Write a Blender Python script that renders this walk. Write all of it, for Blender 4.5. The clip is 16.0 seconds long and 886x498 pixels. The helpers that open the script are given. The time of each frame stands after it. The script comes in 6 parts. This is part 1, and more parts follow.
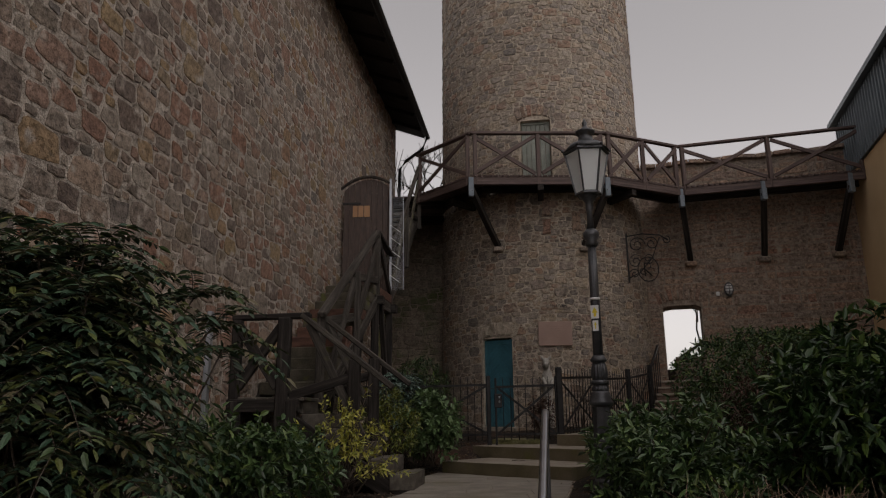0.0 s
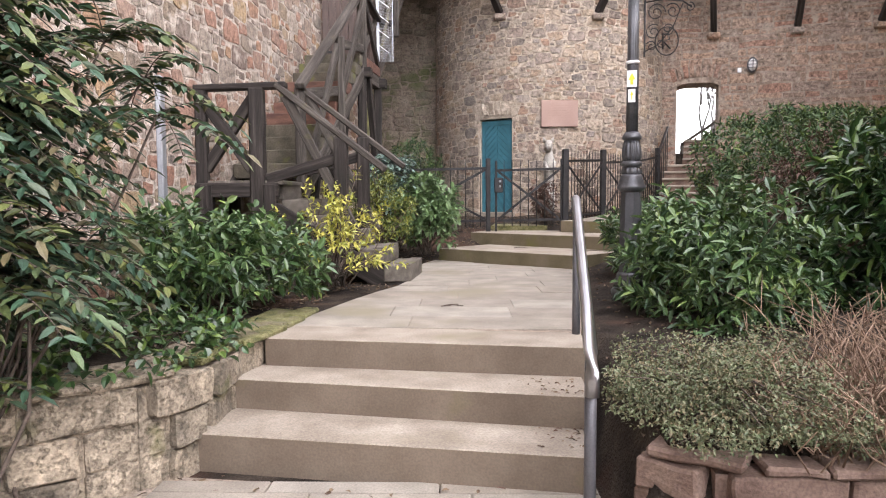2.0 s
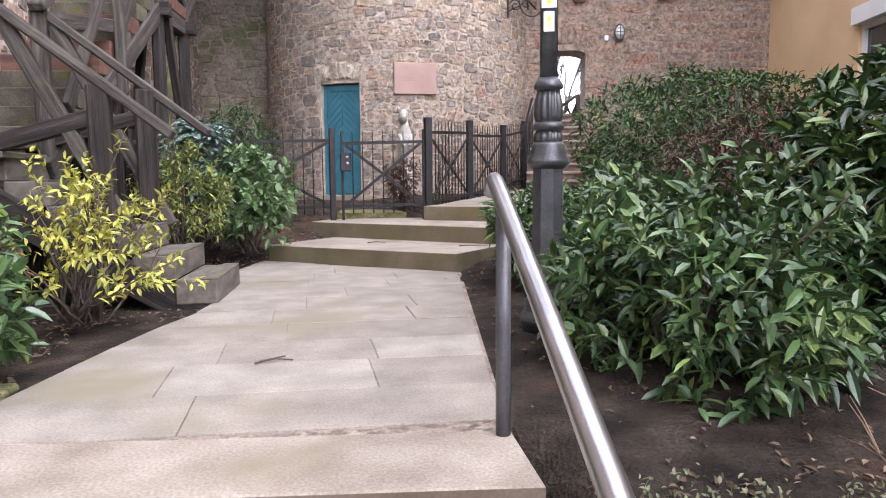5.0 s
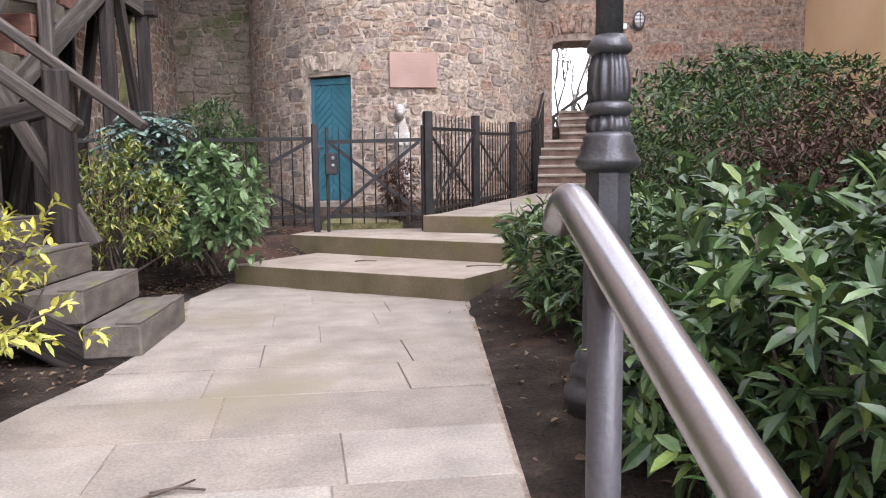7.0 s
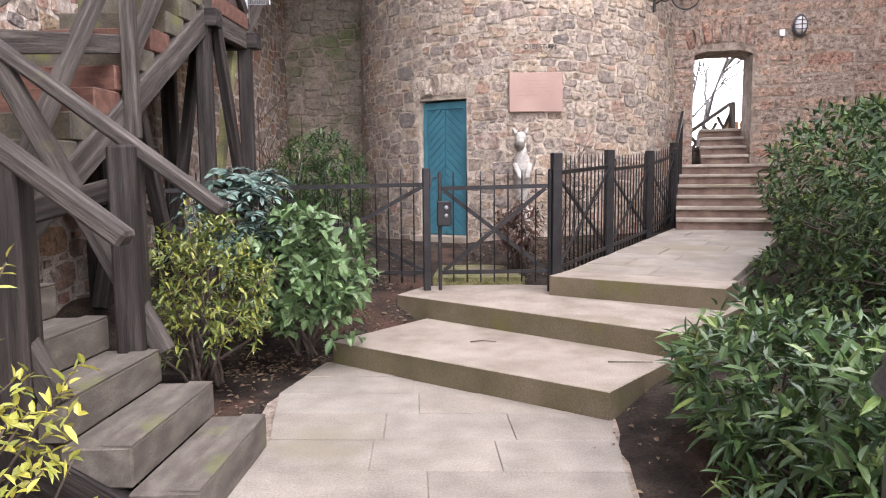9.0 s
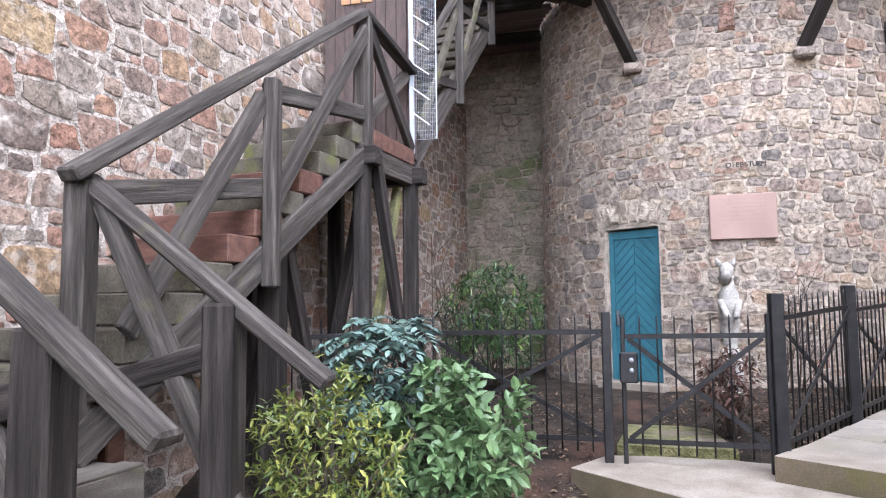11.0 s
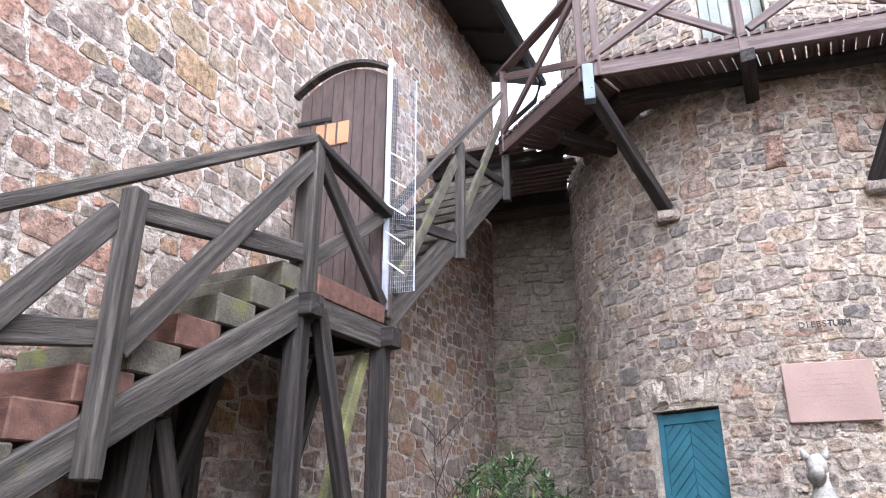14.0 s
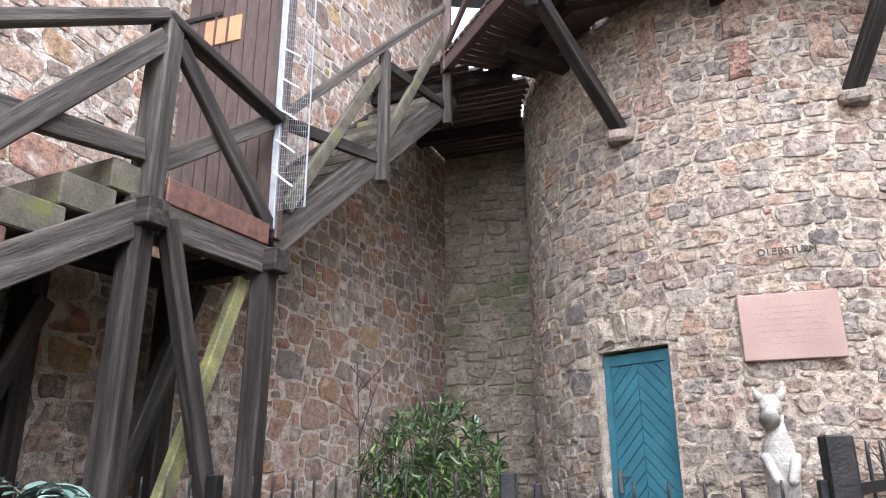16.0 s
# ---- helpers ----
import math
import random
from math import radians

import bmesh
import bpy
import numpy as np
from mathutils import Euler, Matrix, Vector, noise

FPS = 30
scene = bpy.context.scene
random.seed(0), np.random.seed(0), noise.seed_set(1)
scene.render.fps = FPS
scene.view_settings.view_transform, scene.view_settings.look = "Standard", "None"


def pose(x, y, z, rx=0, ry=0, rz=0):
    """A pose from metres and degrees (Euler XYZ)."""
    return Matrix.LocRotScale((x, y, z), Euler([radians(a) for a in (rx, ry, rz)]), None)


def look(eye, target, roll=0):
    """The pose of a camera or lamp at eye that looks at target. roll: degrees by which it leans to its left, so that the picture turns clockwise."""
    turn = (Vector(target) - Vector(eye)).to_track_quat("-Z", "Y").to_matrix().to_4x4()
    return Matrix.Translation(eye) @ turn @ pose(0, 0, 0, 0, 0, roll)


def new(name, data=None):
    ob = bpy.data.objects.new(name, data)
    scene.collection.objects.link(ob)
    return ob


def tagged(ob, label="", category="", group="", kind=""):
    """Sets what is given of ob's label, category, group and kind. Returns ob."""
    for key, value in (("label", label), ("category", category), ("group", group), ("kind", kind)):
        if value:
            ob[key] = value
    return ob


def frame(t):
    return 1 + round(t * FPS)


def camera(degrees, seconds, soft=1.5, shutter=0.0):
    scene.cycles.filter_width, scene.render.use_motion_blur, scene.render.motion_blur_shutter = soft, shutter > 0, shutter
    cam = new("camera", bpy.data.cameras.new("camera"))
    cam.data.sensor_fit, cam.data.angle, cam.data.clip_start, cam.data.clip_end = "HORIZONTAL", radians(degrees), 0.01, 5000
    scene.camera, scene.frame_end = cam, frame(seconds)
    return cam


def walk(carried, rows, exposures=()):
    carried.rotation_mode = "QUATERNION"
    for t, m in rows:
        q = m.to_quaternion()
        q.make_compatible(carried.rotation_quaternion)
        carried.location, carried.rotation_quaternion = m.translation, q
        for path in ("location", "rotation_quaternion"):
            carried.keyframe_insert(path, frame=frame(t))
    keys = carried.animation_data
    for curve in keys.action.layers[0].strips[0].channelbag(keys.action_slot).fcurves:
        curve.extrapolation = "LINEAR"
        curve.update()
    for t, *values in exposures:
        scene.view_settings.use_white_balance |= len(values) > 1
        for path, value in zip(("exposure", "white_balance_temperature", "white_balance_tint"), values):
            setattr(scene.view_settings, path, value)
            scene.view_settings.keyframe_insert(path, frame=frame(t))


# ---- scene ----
import collections

cam = camera(65.7, 16.0, soft=1.1)
PATH = [
    (0, (0.464, 0.925, 0.851), (0.384, 2.866, 1.326), -0.4),
    (0.5, (0.415, 1.208, 0.877), (0.337, 3.178, 1.209), -0.3),
    (1, (0.355, 1.521, 0.851), (0.275, 3.512, 1.017), -0.3),
    (1.5, (0.324, 1.784, 0.837), (0.24, 3.783, 0.839), -0.4),
    (2, (0.277, 2.125, 0.875), (0.227, 4.119, 0.734), -0.3),
    (2.5, (0.259, 2.421, 0.892), (0.309, 4.41, 0.694), -0.4),
    (3, (0.288, 2.81, 0.866), (0.433, 4.794, 0.66), -0.3),
    (3.5, (0.403, 3.192, 0.877), (0.714, 5.156, 0.668), -0.3),
    (4, (0.373, 3.537, 0.864), (0.75, 5.49, 0.656), -0.3),
    (4.2, (0.339, 3.695, 0.879), (0.726, 5.647, 0.673), -0.2),
    (6.3, (0.563, 5.329, 0.888), (0.949, 7.281, 0.688), -0.7),
    (6.5, (0.594, 5.444, 0.932), (0.981, 7.396, 0.732), -0.6),
    (7, (0.617, 5.681, 0.913), (1.007, 7.633, 0.717), -0.6),
    (7.5, (0.587, 5.994, 1.117), (0.973, 7.946, 0.918), -0.6),
    (8, (0.612, 6.278, 1.192), (0.996, 8.231, 0.991), -0.7),
    (8.5, (0.643, 6.511, 1.389), (0.888, 8.485, 1.186), -0.5),
    (9, (0.646, 6.777, 1.443), (0.721, 8.766, 1.243), -0.5),
    (9.2, (0.638, 6.886, 1.537), (0.645, 8.876, 1.339), -0.6),
    (11.3, (0.863, 7.866, 1.62), (0.323, 9.773, 1.888), -0.4),
    (11.5, (0.889, 7.967, 1.619), (0.313, 9.852, 1.957), -0.3),
    (12, (0.912, 8.279, 1.582), (0.254, 10.107, 2.056), -0.0),
    (12.5, (0.933, 8.542, 1.606), (0.256, 10.354, 2.112), 0.2),
    (13, (1.019, 8.822, 1.641), (0.348, 10.625, 2.185), 0.2),
    (13.5, (1.115, 9.119, 1.621), (0.467, 10.884, 2.305), 0.1),
    (14, (1.171, 9.401, 1.639), (0.533, 11.158, 2.35), 0.1),
    (14.5, (1.199, 9.712, 1.63), (0.566, 11.471, 2.342), -0.2),
    (15, (1.246, 9.978, 1.599), (0.612, 11.767, 2.229), 0.1),
    (15.5, (1.327, 10.231, 1.608), (0.695, 12.03, 2.213), -0.2),
    (16, (1.5, 10.463, 1.594), (0.872, 12.264, 2.194), -0.2),
]
EXPOSURES = [(0.0, -3.75, 7000, 16), (0.5, -3.3, 7000, 16), (1.0, -2.25, 6750, 17), (1.5, -1.25, 6500, 18), (2.0, -0.82, 6450, 18), (2.5, -0.72, 6400, 17), (4.2, -0.72, 6050, 20),
             (9.2, -0.60, 6300, 21), (11.3, -0.45, 5600, 16), (13.0, -0.42, 5600, 16), (16.0, -0.40, 5900, 15)]
walk(cam, [(t, look(eye, target, roll)) for t, eye, target, roll in PATH], EXPOSURES)

# ---- world and sun: a bright overcast day ----
world = bpy.data.worlds.new("overcast_sky")
scene.world = world
world.use_nodes = True
wn, wl = world.node_tree.nodes, world.node_tree.links
sky = wn.new("ShaderNodeTexSky")
sky.sky_type, sky.sun_disc = "NISHITA", False
sky.sun_elevation, sky.sun_rotation = radians(52), radians(142)
sky.dust_density = 1.0
pale = wn.new("ShaderNodeHueSaturation")
pale.inputs["Saturation"].default_value, pale.inputs["Value"].default_value = 0.12, 12.0
wl.new(sky.outputs[0], pale.inputs["Color"])
wl.new(pale.outputs[0], wn["Background"].inputs["Color"])
wn["Background"].inputs["Strength"].default_value = 0.15
sun = new("sun", bpy.data.lights.new("sun", "SUN"))
sun.data.energy, sun.data.angle, sun.data.color = 1.5, radians(40), (1.0, 0.96, 0.9)
sun.matrix_world = look((3.0, 4.2, 6.3), (0, 8, 0))

# ---- materials ----


def shade(name, colours, scale=6.0, fine=60.0, rough=0.8, bump=0.3, metal=0.0, pick="", tint=0.25, stain=None, stain_scale=0.7, stain_cut=0.6, stretch=(1, 1, 1), spec=0.5, depth=0.02, pits=0.0, pit_scale=22.0):
    """A procedural surface. colours: from dark to light; pits: how dark the small hollows are; pick: 'island' or 'object' takes one colour a piece."""
    m = bpy.data.materials.new(name)
    m.use_nodes = True
    n, l = m.node_tree.nodes, m.node_tree.links
    b = n["Principled BSDF"]
    co = n.new("ShaderNodeTexCoord")
    mp = n.new("ShaderNodeMapping")
    mp.inputs["Scale"].default_value = stretch
    l.new(co.outputs["Object"], mp.inputs[0])
    if stretch != (1, 1, 1):
        oi = n.new("ShaderNodeObjectInfo")
        far = n.new("ShaderNodeMath")
        far.operation = "MULTIPLY"
        far.inputs[1].default_value = 60
        l.new(oi.outputs["Random"], far.inputs[0])
        l.new(far.outputs[0], mp.inputs["Location"])
    big = n.new("ShaderNodeTexNoise")
    big.inputs["Scale"].default_value, big.inputs["Detail"].default_value = scale, 5
    small = n.new("ShaderNodeTexNoise")
    small.inputs["Scale"].default_value, small.inputs["Detail"].default_value = fine, 4
    for x in (big, small):
        l.new(mp.outputs[0], x.inputs["Vector"])
    ramp = n.new("ShaderNodeValToRGB")
    e = ramp.color_ramp.elements
    while len(e) < len(colours):
        e.new(0.5)
    for i, c in enumerate(colours):
        e[i].position = i / max(1, len(colours) - 1) if pick else 0.3 + 0.4 * i / max(1, len(colours) - 1)
        e[i].color = (*c, 1)
    if pick == "island":
        g = n.new("ShaderNodeNewGeometry")
        l.new(g.outputs["Random Per Island"], ramp.inputs[0])
    elif pick == "object":
        g = n.new("ShaderNodeObjectInfo")
        l.new(g.outputs["Random"], ramp.inputs[0])
    else:
        l.new(big.outputs["Fac"], ramp.inputs[0])
    out = ramp.outputs[0]
    # two scales of mottling
    for tex, amount in ((big, tint * (1.0 if pick else 0.3)), (small, tint * 0.8)):
        mr = n.new("ShaderNodeMapRange")
        mr.inputs["From Min"].default_value, mr.inputs["From Max"].default_value = 0.3, 0.7
        mr.inputs["To Min"].default_value, mr.inputs["To Max"].default_value = 1 - amount, 1 + amount
        l.new(tex.outputs["Fac"], mr.inputs["Value"])
        mul = n.new("ShaderNodeVectorMath")
        mul.operation = "SCALE"
        l.new(out, mul.inputs[0])
        l.new(mr.outputs[0], mul.inputs["Scale"])
        out = mul.outputs[0]
    if stain:
        st = n.new("ShaderNodeTexNoise")
        st.inputs["Scale"].default_value, st.inputs["Detail"].default_value = stain_scale, 6
        l.new(co.outputs["Object"], st.inputs["Vector"])
        sr = n.new("ShaderNodeMapRange")
        sr.inputs["From Min"].default_value, sr.inputs["From Max"].default_value = stain_cut, stain_cut + 0.12
        l.new(st.outputs["Fac"], sr.inputs["Value"])
        mx = n.new("ShaderNodeMix")
        mx.data_type = "RGBA"
        l.new(sr.outputs[0], mx.inputs["Factor"])
        l.new(out, mx.inputs["A"])
        mx.inputs["B"].default_value = (*stain, 1)
        out = mx.outputs["Result"]
    hollow = None
    if pits:
        pn = n.new("ShaderNodeTexNoise")
        pn.inputs["Scale"].default_value, pn.inputs["Detail"].default_value, pn.inputs["Roughness"].default_value = pit_scale, 7, 0.68
        l.new(mp.outputs[0], pn.inputs["Vector"])
        hollow = n.new("ShaderNodeMapRange")
        hollow.inputs["From Min"].default_value, hollow.inputs["From Max"].default_value = 0.37, 0.49
        hollow.inputs["To Min"].default_value, hollow.inputs["To Max"].default_value = 1 - pits, 1.0
        l.new(pn.outputs["Fac"], hollow.inputs["Value"])
        dip = n.new("ShaderNodeVectorMath")
        dip.operation = "SCALE"
        l.new(out, dip.inputs[0])
        l.new(hollow.outputs[0], dip.inputs["Scale"])
        out = dip.outputs[0]
    l.new(out, b.inputs["Base Color"])
    b.inputs["Roughness"].default_value, b.inputs["Metallic"].default_value = rough, metal
    b.inputs["Specular IOR Level"].default_value = spec
    if bump:
        add = n.new("ShaderNodeMath")
        add.operation = "MULTIPLY_ADD"
        l.new(small.outputs["Fac"], add.inputs[0])
        add.inputs[1].default_value = 0.5
        l.new(big.outputs["Fac"], add.inputs[2])
        if hollow:
            deep = n.new("ShaderNodeMath")
            deep.operation = "MULTIPLY_ADD"
            l.new(hollow.outputs[0], deep.inputs[0])
            deep.inputs[1].default_value = 1.2
            l.new(add.outputs[0], deep.inputs[2])
            add = deep
        bp = n.new("ShaderNodeBump")
        bp.inputs["Strength"].default_value, bp.inputs["Distance"].default_value = bump, depth
        l.new(add.outputs[0], bp.inputs["Height"])
        l.new(bp.outputs[0], b.inputs["Normal"])
    return m


def glassy(name, colour, rough):
    m = bpy.data.materials.new(name)
    m.use_nodes = True
    b = m.node_tree.nodes["Principled BSDF"]
    b.inputs["Base Color"].default_value = (*colour, 1)
    b.inputs["Roughness"].default_value, b.inputs["Transmission Weight"].default_value, b.inputs["IOR"].default_value = rough, 1.0, 1.45
    return m


RED_STONES = [(0.23, 0.174, 0.136), (0.306, 0.174, 0.123), (0.289, 0.238, 0.191), (0.162, 0.119, 0.098), (0.357, 0.255, 0.187), (0.178, 0.153, 0.136), (0.332, 0.234, 0.132), (0.264, 0.14, 0.098), (0.34, 0.285, 0.23), (0.212, 0.162, 0.132)]
GREY_STONES = [(0.27, 0.225, 0.19), (0.36, 0.29, 0.23), (0.20, 0.172, 0.152), (0.38, 0.28, 0.20), (0.40, 0.335, 0.27), (0.24, 0.20, 0.172), (0.35, 0.225, 0.16), (0.29, 0.25, 0.22), (0.36, 0.30, 0.25), (0.42, 0.33, 0.235)]
BROWN_STONES = [(0.30, 0.21, 0.16), (0.34, 0.23, 0.17), (0.25, 0.19, 0.155), (0.37, 0.25, 0.18), (0.28, 0.23, 0.19), (0.32, 0.18, 0.13)]
red_stone = {k: shade("red_rubble_" + k, RED_STONES, 13, 60, 0.9, 0.9, pick=k, tint=0.34, stain=(0.50, 0.43, 0.365), stain_scale=4.5, stain_cut=0.56, pits=0.3) for k in ("island", "object")}
grey_stone = {k: shade("grey_rubble_" + k, GREY_STONES, 13, 60, 0.9, 0.95, pick=k, tint=0.36, stain=(0.46, 0.385, 0.31), stain_scale=5, stain_cut=0.56, pits=0.4) for k in ("island", "object")}
brown_stone = {k: shade("brown_masonry_" + k, BROWN_STONES, 14, 60, 0.9, 0.8, pick=k, tint=0.45, stain=(0.40, 0.34, 0.27), stain_scale=3.2, stain_cut=0.6, pits=0.5) for k in ("island", "object")}
moss_stone = shade("mossy_rubble", [(0.26, 0.21, 0.165), (0.34, 0.28, 0.22), (0.23, 0.2, 0.155), (0.38, 0.31, 0.24)], 6, 45, 0.9, 0.7, pick="island", tint=0.3, stain=(0.13, 0.145, 0.06), stain_scale=0.9, stain_cut=0.57, pits=0.5)
mortar = shade("pale_lime_mortar", [(0.40, 0.335, 0.275), (0.50, 0.43, 0.365), (0.58, 0.505, 0.435)], 7, 60, 0.95, 1.0, tint=0.28, depth=0.05, pits=0.22, pit_scale=18)
mortar_grey = shade("grey_lime_mortar", [(0.40, 0.325, 0.25), (0.50, 0.42, 0.335), (0.58, 0.495, 0.405)], 7, 60, 0.95, 1.0, tint=0.28, depth=0.05, pits=0.22, pit_scale=18)
mortar_dull = shade("dull_mortar", [(0.23, 0.175, 0.135), (0.31, 0.25, 0.20), (0.39, 0.32, 0.26)], 7, 60, 0.95, 0.9, tint=0.25, depth=0.04, pits=0.22, pit_scale=18)
slab_stone = shade("sandstone_slab", [(0.235, 0.205, 0.17), (0.28, 0.25, 0.212), (0.255, 0.222, 0.182), (0.30, 0.272, 0.232)], 3.5, 90, 0.72, 0.14, pick="object", tint=0.24, stain=(0.225, 0.198, 0.14), stain_scale=0.9, stain_cut=0.56)
step_stone = shade("sandstone_step", [(0.225, 0.185, 0.145), (0.285, 0.242, 0.195), (0.33, 0.288, 0.238)], 3.2, 90, 0.75, 0.15, tint=0.3, stain=(0.215, 0.185, 0.125), stain_scale=1.2, stain_cut=0.6)
# brown grime, with the shade of upright faces put into the colour
riser_grime_shade = shade("grimy_shaded_riser", [(0.115, 0.086, 0.061), (0.142, 0.109, 0.079), (0.17, 0.133, 0.099)], 2.5, 90, 0.85, 0.14, tint=0.16, stain=(0.135, 0.115, 0.055), stain_scale=1.6, stain_cut=0.62)
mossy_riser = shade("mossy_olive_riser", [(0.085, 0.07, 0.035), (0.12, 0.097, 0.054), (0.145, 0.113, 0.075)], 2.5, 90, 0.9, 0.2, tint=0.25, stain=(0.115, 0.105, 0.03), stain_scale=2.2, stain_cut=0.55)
block_stone = shade("garden_wall_stone", [(0.25, 0.205, 0.15), (0.34, 0.285, 0.215), (0.20, 0.17, 0.13), (0.38, 0.315, 0.235)], 8, 60, 0.95, 0.9, pick="object", tint=0.45, stain=(0.15, 0.15, 0.06), stain_scale=3.0, stain_cut=0.6, pits=0.35)
brown_step = shade("brown_sandstone_step", [(0.13, 0.082, 0.063), (0.18, 0.12, 0.093), (0.22, 0.155, 0.12)], 5, 80, 0.85, 0.4, tint=0.3)
pink_slab = shade("pink_sandstone", [(0.33, 0.22, 0.185), (0.39, 0.27, 0.225)], 2, 90, 0.85, 0.15, tint=0.1)
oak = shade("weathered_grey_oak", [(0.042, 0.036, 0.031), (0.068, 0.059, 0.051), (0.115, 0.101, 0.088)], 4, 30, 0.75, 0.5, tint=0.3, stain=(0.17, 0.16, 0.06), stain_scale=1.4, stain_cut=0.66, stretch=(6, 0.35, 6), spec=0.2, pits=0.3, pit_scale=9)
# a darker oak for supports, inner stringers, lower rails and struts
dark_oak = shade("near_black_timber", [(0.013, 0.0105, 0.009), (0.026, 0.021, 0.0185), (0.055, 0.046, 0.04)], 4, 30, 0.7, 0.5, tint=0.35, stretch=(6, 0.35, 6), spec=0.25)
step_oak = shade("worn_oak_steps", [(0.075, 0.063, 0.051), (0.115, 0.099, 0.081), (0.165, 0.145, 0.12)], 4, 60, 0.8, 0.25, tint=0.22, stain=(0.14, 0.15, 0.045), stain_scale=2.0, stain_cut=0.6, stretch=(3, 1, 3))
moss_oak = shade("mossy_oak", [(0.05, 0.043, 0.032), (0.085, 0.074, 0.052), (0.12, 0.105, 0.08)], 5, 60, 0.85, 0.5, tint=0.3, stain=(0.11, 0.115, 0.03), stain_scale=4, stain_cut=0.58)
yellow_oak = shade("lichen_yellow_brace", [(0.07, 0.066, 0.045), (0.14, 0.135, 0.06), (0.22, 0.21, 0.075)], 5, 60, 0.85, 0.4, tint=0.3)
red_oak = shade("new_red_brown_timber", [(0.07, 0.03, 0.022), (0.11, 0.05, 0.034), (0.15, 0.075, 0.05)], 5, 60, 0.7, 0.4, tint=0.25, stretch=(1, 3, 3))
deck_wood = shade("dark_brown_deck", [(0.06, 0.038, 0.034), (0.10, 0.065, 0.057), (0.14, 0.098, 0.086)], 4, 30, 0.7, 0.4, tint=0.3, stretch=(6, 0.35, 6))
board_wood = shade("dark_brown_boards", [(0.06, 0.04, 0.034), (0.09, 0.06, 0.05)], 6, 60, 0.6, 0.4, tint=0.3, stretch=(4, 4, 1))
zinc = shade("blue_grey_zinc", [(0.15, 0.18, 0.21), (0.20, 0.235, 0.27)], 6, 60, 0.55, 0.1, metal=0.2, tint=0.15)
steel = shade("galvanised_steel", [(0.35, 0.37, 0.40), (0.45, 0.47, 0.50)], 8, 90, 0.45, 0.1, metal=0.7, tint=0.12)
bright_steel = shade("brushed_steel_rail", [(0.42, 0.42, 0.44), (0.52, 0.52, 0.54)], 4, 200, 0.28, 0.05, metal=0.95, tint=0.08)
rail_paint = shade("dark_grey_post", [(0.10, 0.10, 0.11), (0.15, 0.15, 0.16)], 6, 90, 0.45, 0.15, metal=0.4, tint=0.15)
iron = shade("black_iron", [(0.012, 0.011, 0.012), (0.028, 0.026, 0.026)], 8, 90, 0.45, 0.25, metal=0.3, tint=0.3)
cast_iron = shade("dark_cast_iron", [(0.06, 0.061, 0.066), (0.095, 0.097, 0.104)], 8, 80, 0.36, 0.2, metal=0.35, tint=0.25)
lamp_glass = glassy("frosted_lamp_glass", (0.82, 0.84, 0.84), 0.55)
lamp_glass.node_tree.nodes["Principled BSDF"].inputs["Transmission Weight"].default_value = 0.35
teal = shade("teal_door_paint", [(0.032, 0.125, 0.165), (0.045, 0.165, 0.21)], 4, 70, 0.5, 0.25, tint=0.22, stain=(0.12, 0.27, 0.31), stain_scale=2.4, stain_cut=0.66)
teal_dark = shade("teal_frame_paint", [(0.028, 0.10, 0.13), (0.038, 0.13, 0.165)], 4, 70, 0.5, 0.2, tint=0.2)
pale_door = shade("faded_green_door", [(0.20, 0.22, 0.19), (0.28, 0.29, 0.25)], 4, 60, 0.7, 0.2, tint=0.2)
soil = shade("dark_garden_soil", [(0.016, 0.012, 0.0095), (0.034, 0.026, 0.02), (0.06, 0.046, 0.035)], 4, 60, 0.95, 1.0, spec=0.2, tint=0.4, stain=(0.085, 0.048, 0.034), stain_scale=1.2, stain_cut=0.56, depth=0.05)
moss = shade("green_moss", [(0.09, 0.095, 0.035), (0.16, 0.155, 0.06), (0.22, 0.20, 0.10)], 9, 70, 0.95, 1.0, tint=0.45, stain=(0.2, 0.165, 0.12), stain_scale=3, stain_cut=0.52, depth=0.05)
litter_mat = shade("dead_leaves", [(0.07, 0.042, 0.028), (0.13, 0.085, 0.052), (0.22, 0.165, 0.105), (0.10, 0.052, 0.04)], 9, 60, 0.85, 0.2, pick="island", tint=0.2)
bark = shade("shrub_bark", [(0.06, 0.045, 0.035), (0.13, 0.10, 0.08)], 12, 90, 0.9, 0.5, tint=0.3)
dry_twig = shade("dry_twigs", [(0.17, 0.11, 0.075), (0.33, 0.23, 0.165)], 12, 90, 0.9, 0.3, pick="island", tint=0.2)
tree_bark = shade("bare_tree_bark", [(0.09, 0.085, 0.08), (0.16, 0.15, 0.14)], 12, 90, 0.9, 0.3, tint=0.2)
laurel_leaf = shade("glossy_laurel_leaf", [(0.026, 0.056, 0.02), (0.05, 0.102, 0.03), (0.09, 0.155, 0.05), (0.045, 0.088, 0.046), (0.17, 0.24, 0.06)], 20, 120, 0.30, 0.08, pick="island", tint=0.2, spec=0.5)
dark_laurel_leaf = shade("dark_laurel_leaf", [(0.015, 0.038, 0.013), (0.03, 0.068, 0.021), (0.052, 0.105, 0.031), (0.115, 0.175, 0.036)], 20, 120, 0.30, 0.08, pick="island", tint=0.2, spec=0.5)
mahonia_leaf = shade("mahonia_leaf", [(0.022, 0.05, 0.03), (0.04, 0.085, 0.048), (0.065, 0.115, 0.06), (0.12, 0.135, 0.035), (0.035, 0.075, 0.05), (0.14, 0.115, 0.06)], 20, 120, 0.45, 0.08, pick="island", tint=0.2, spec=0.4)
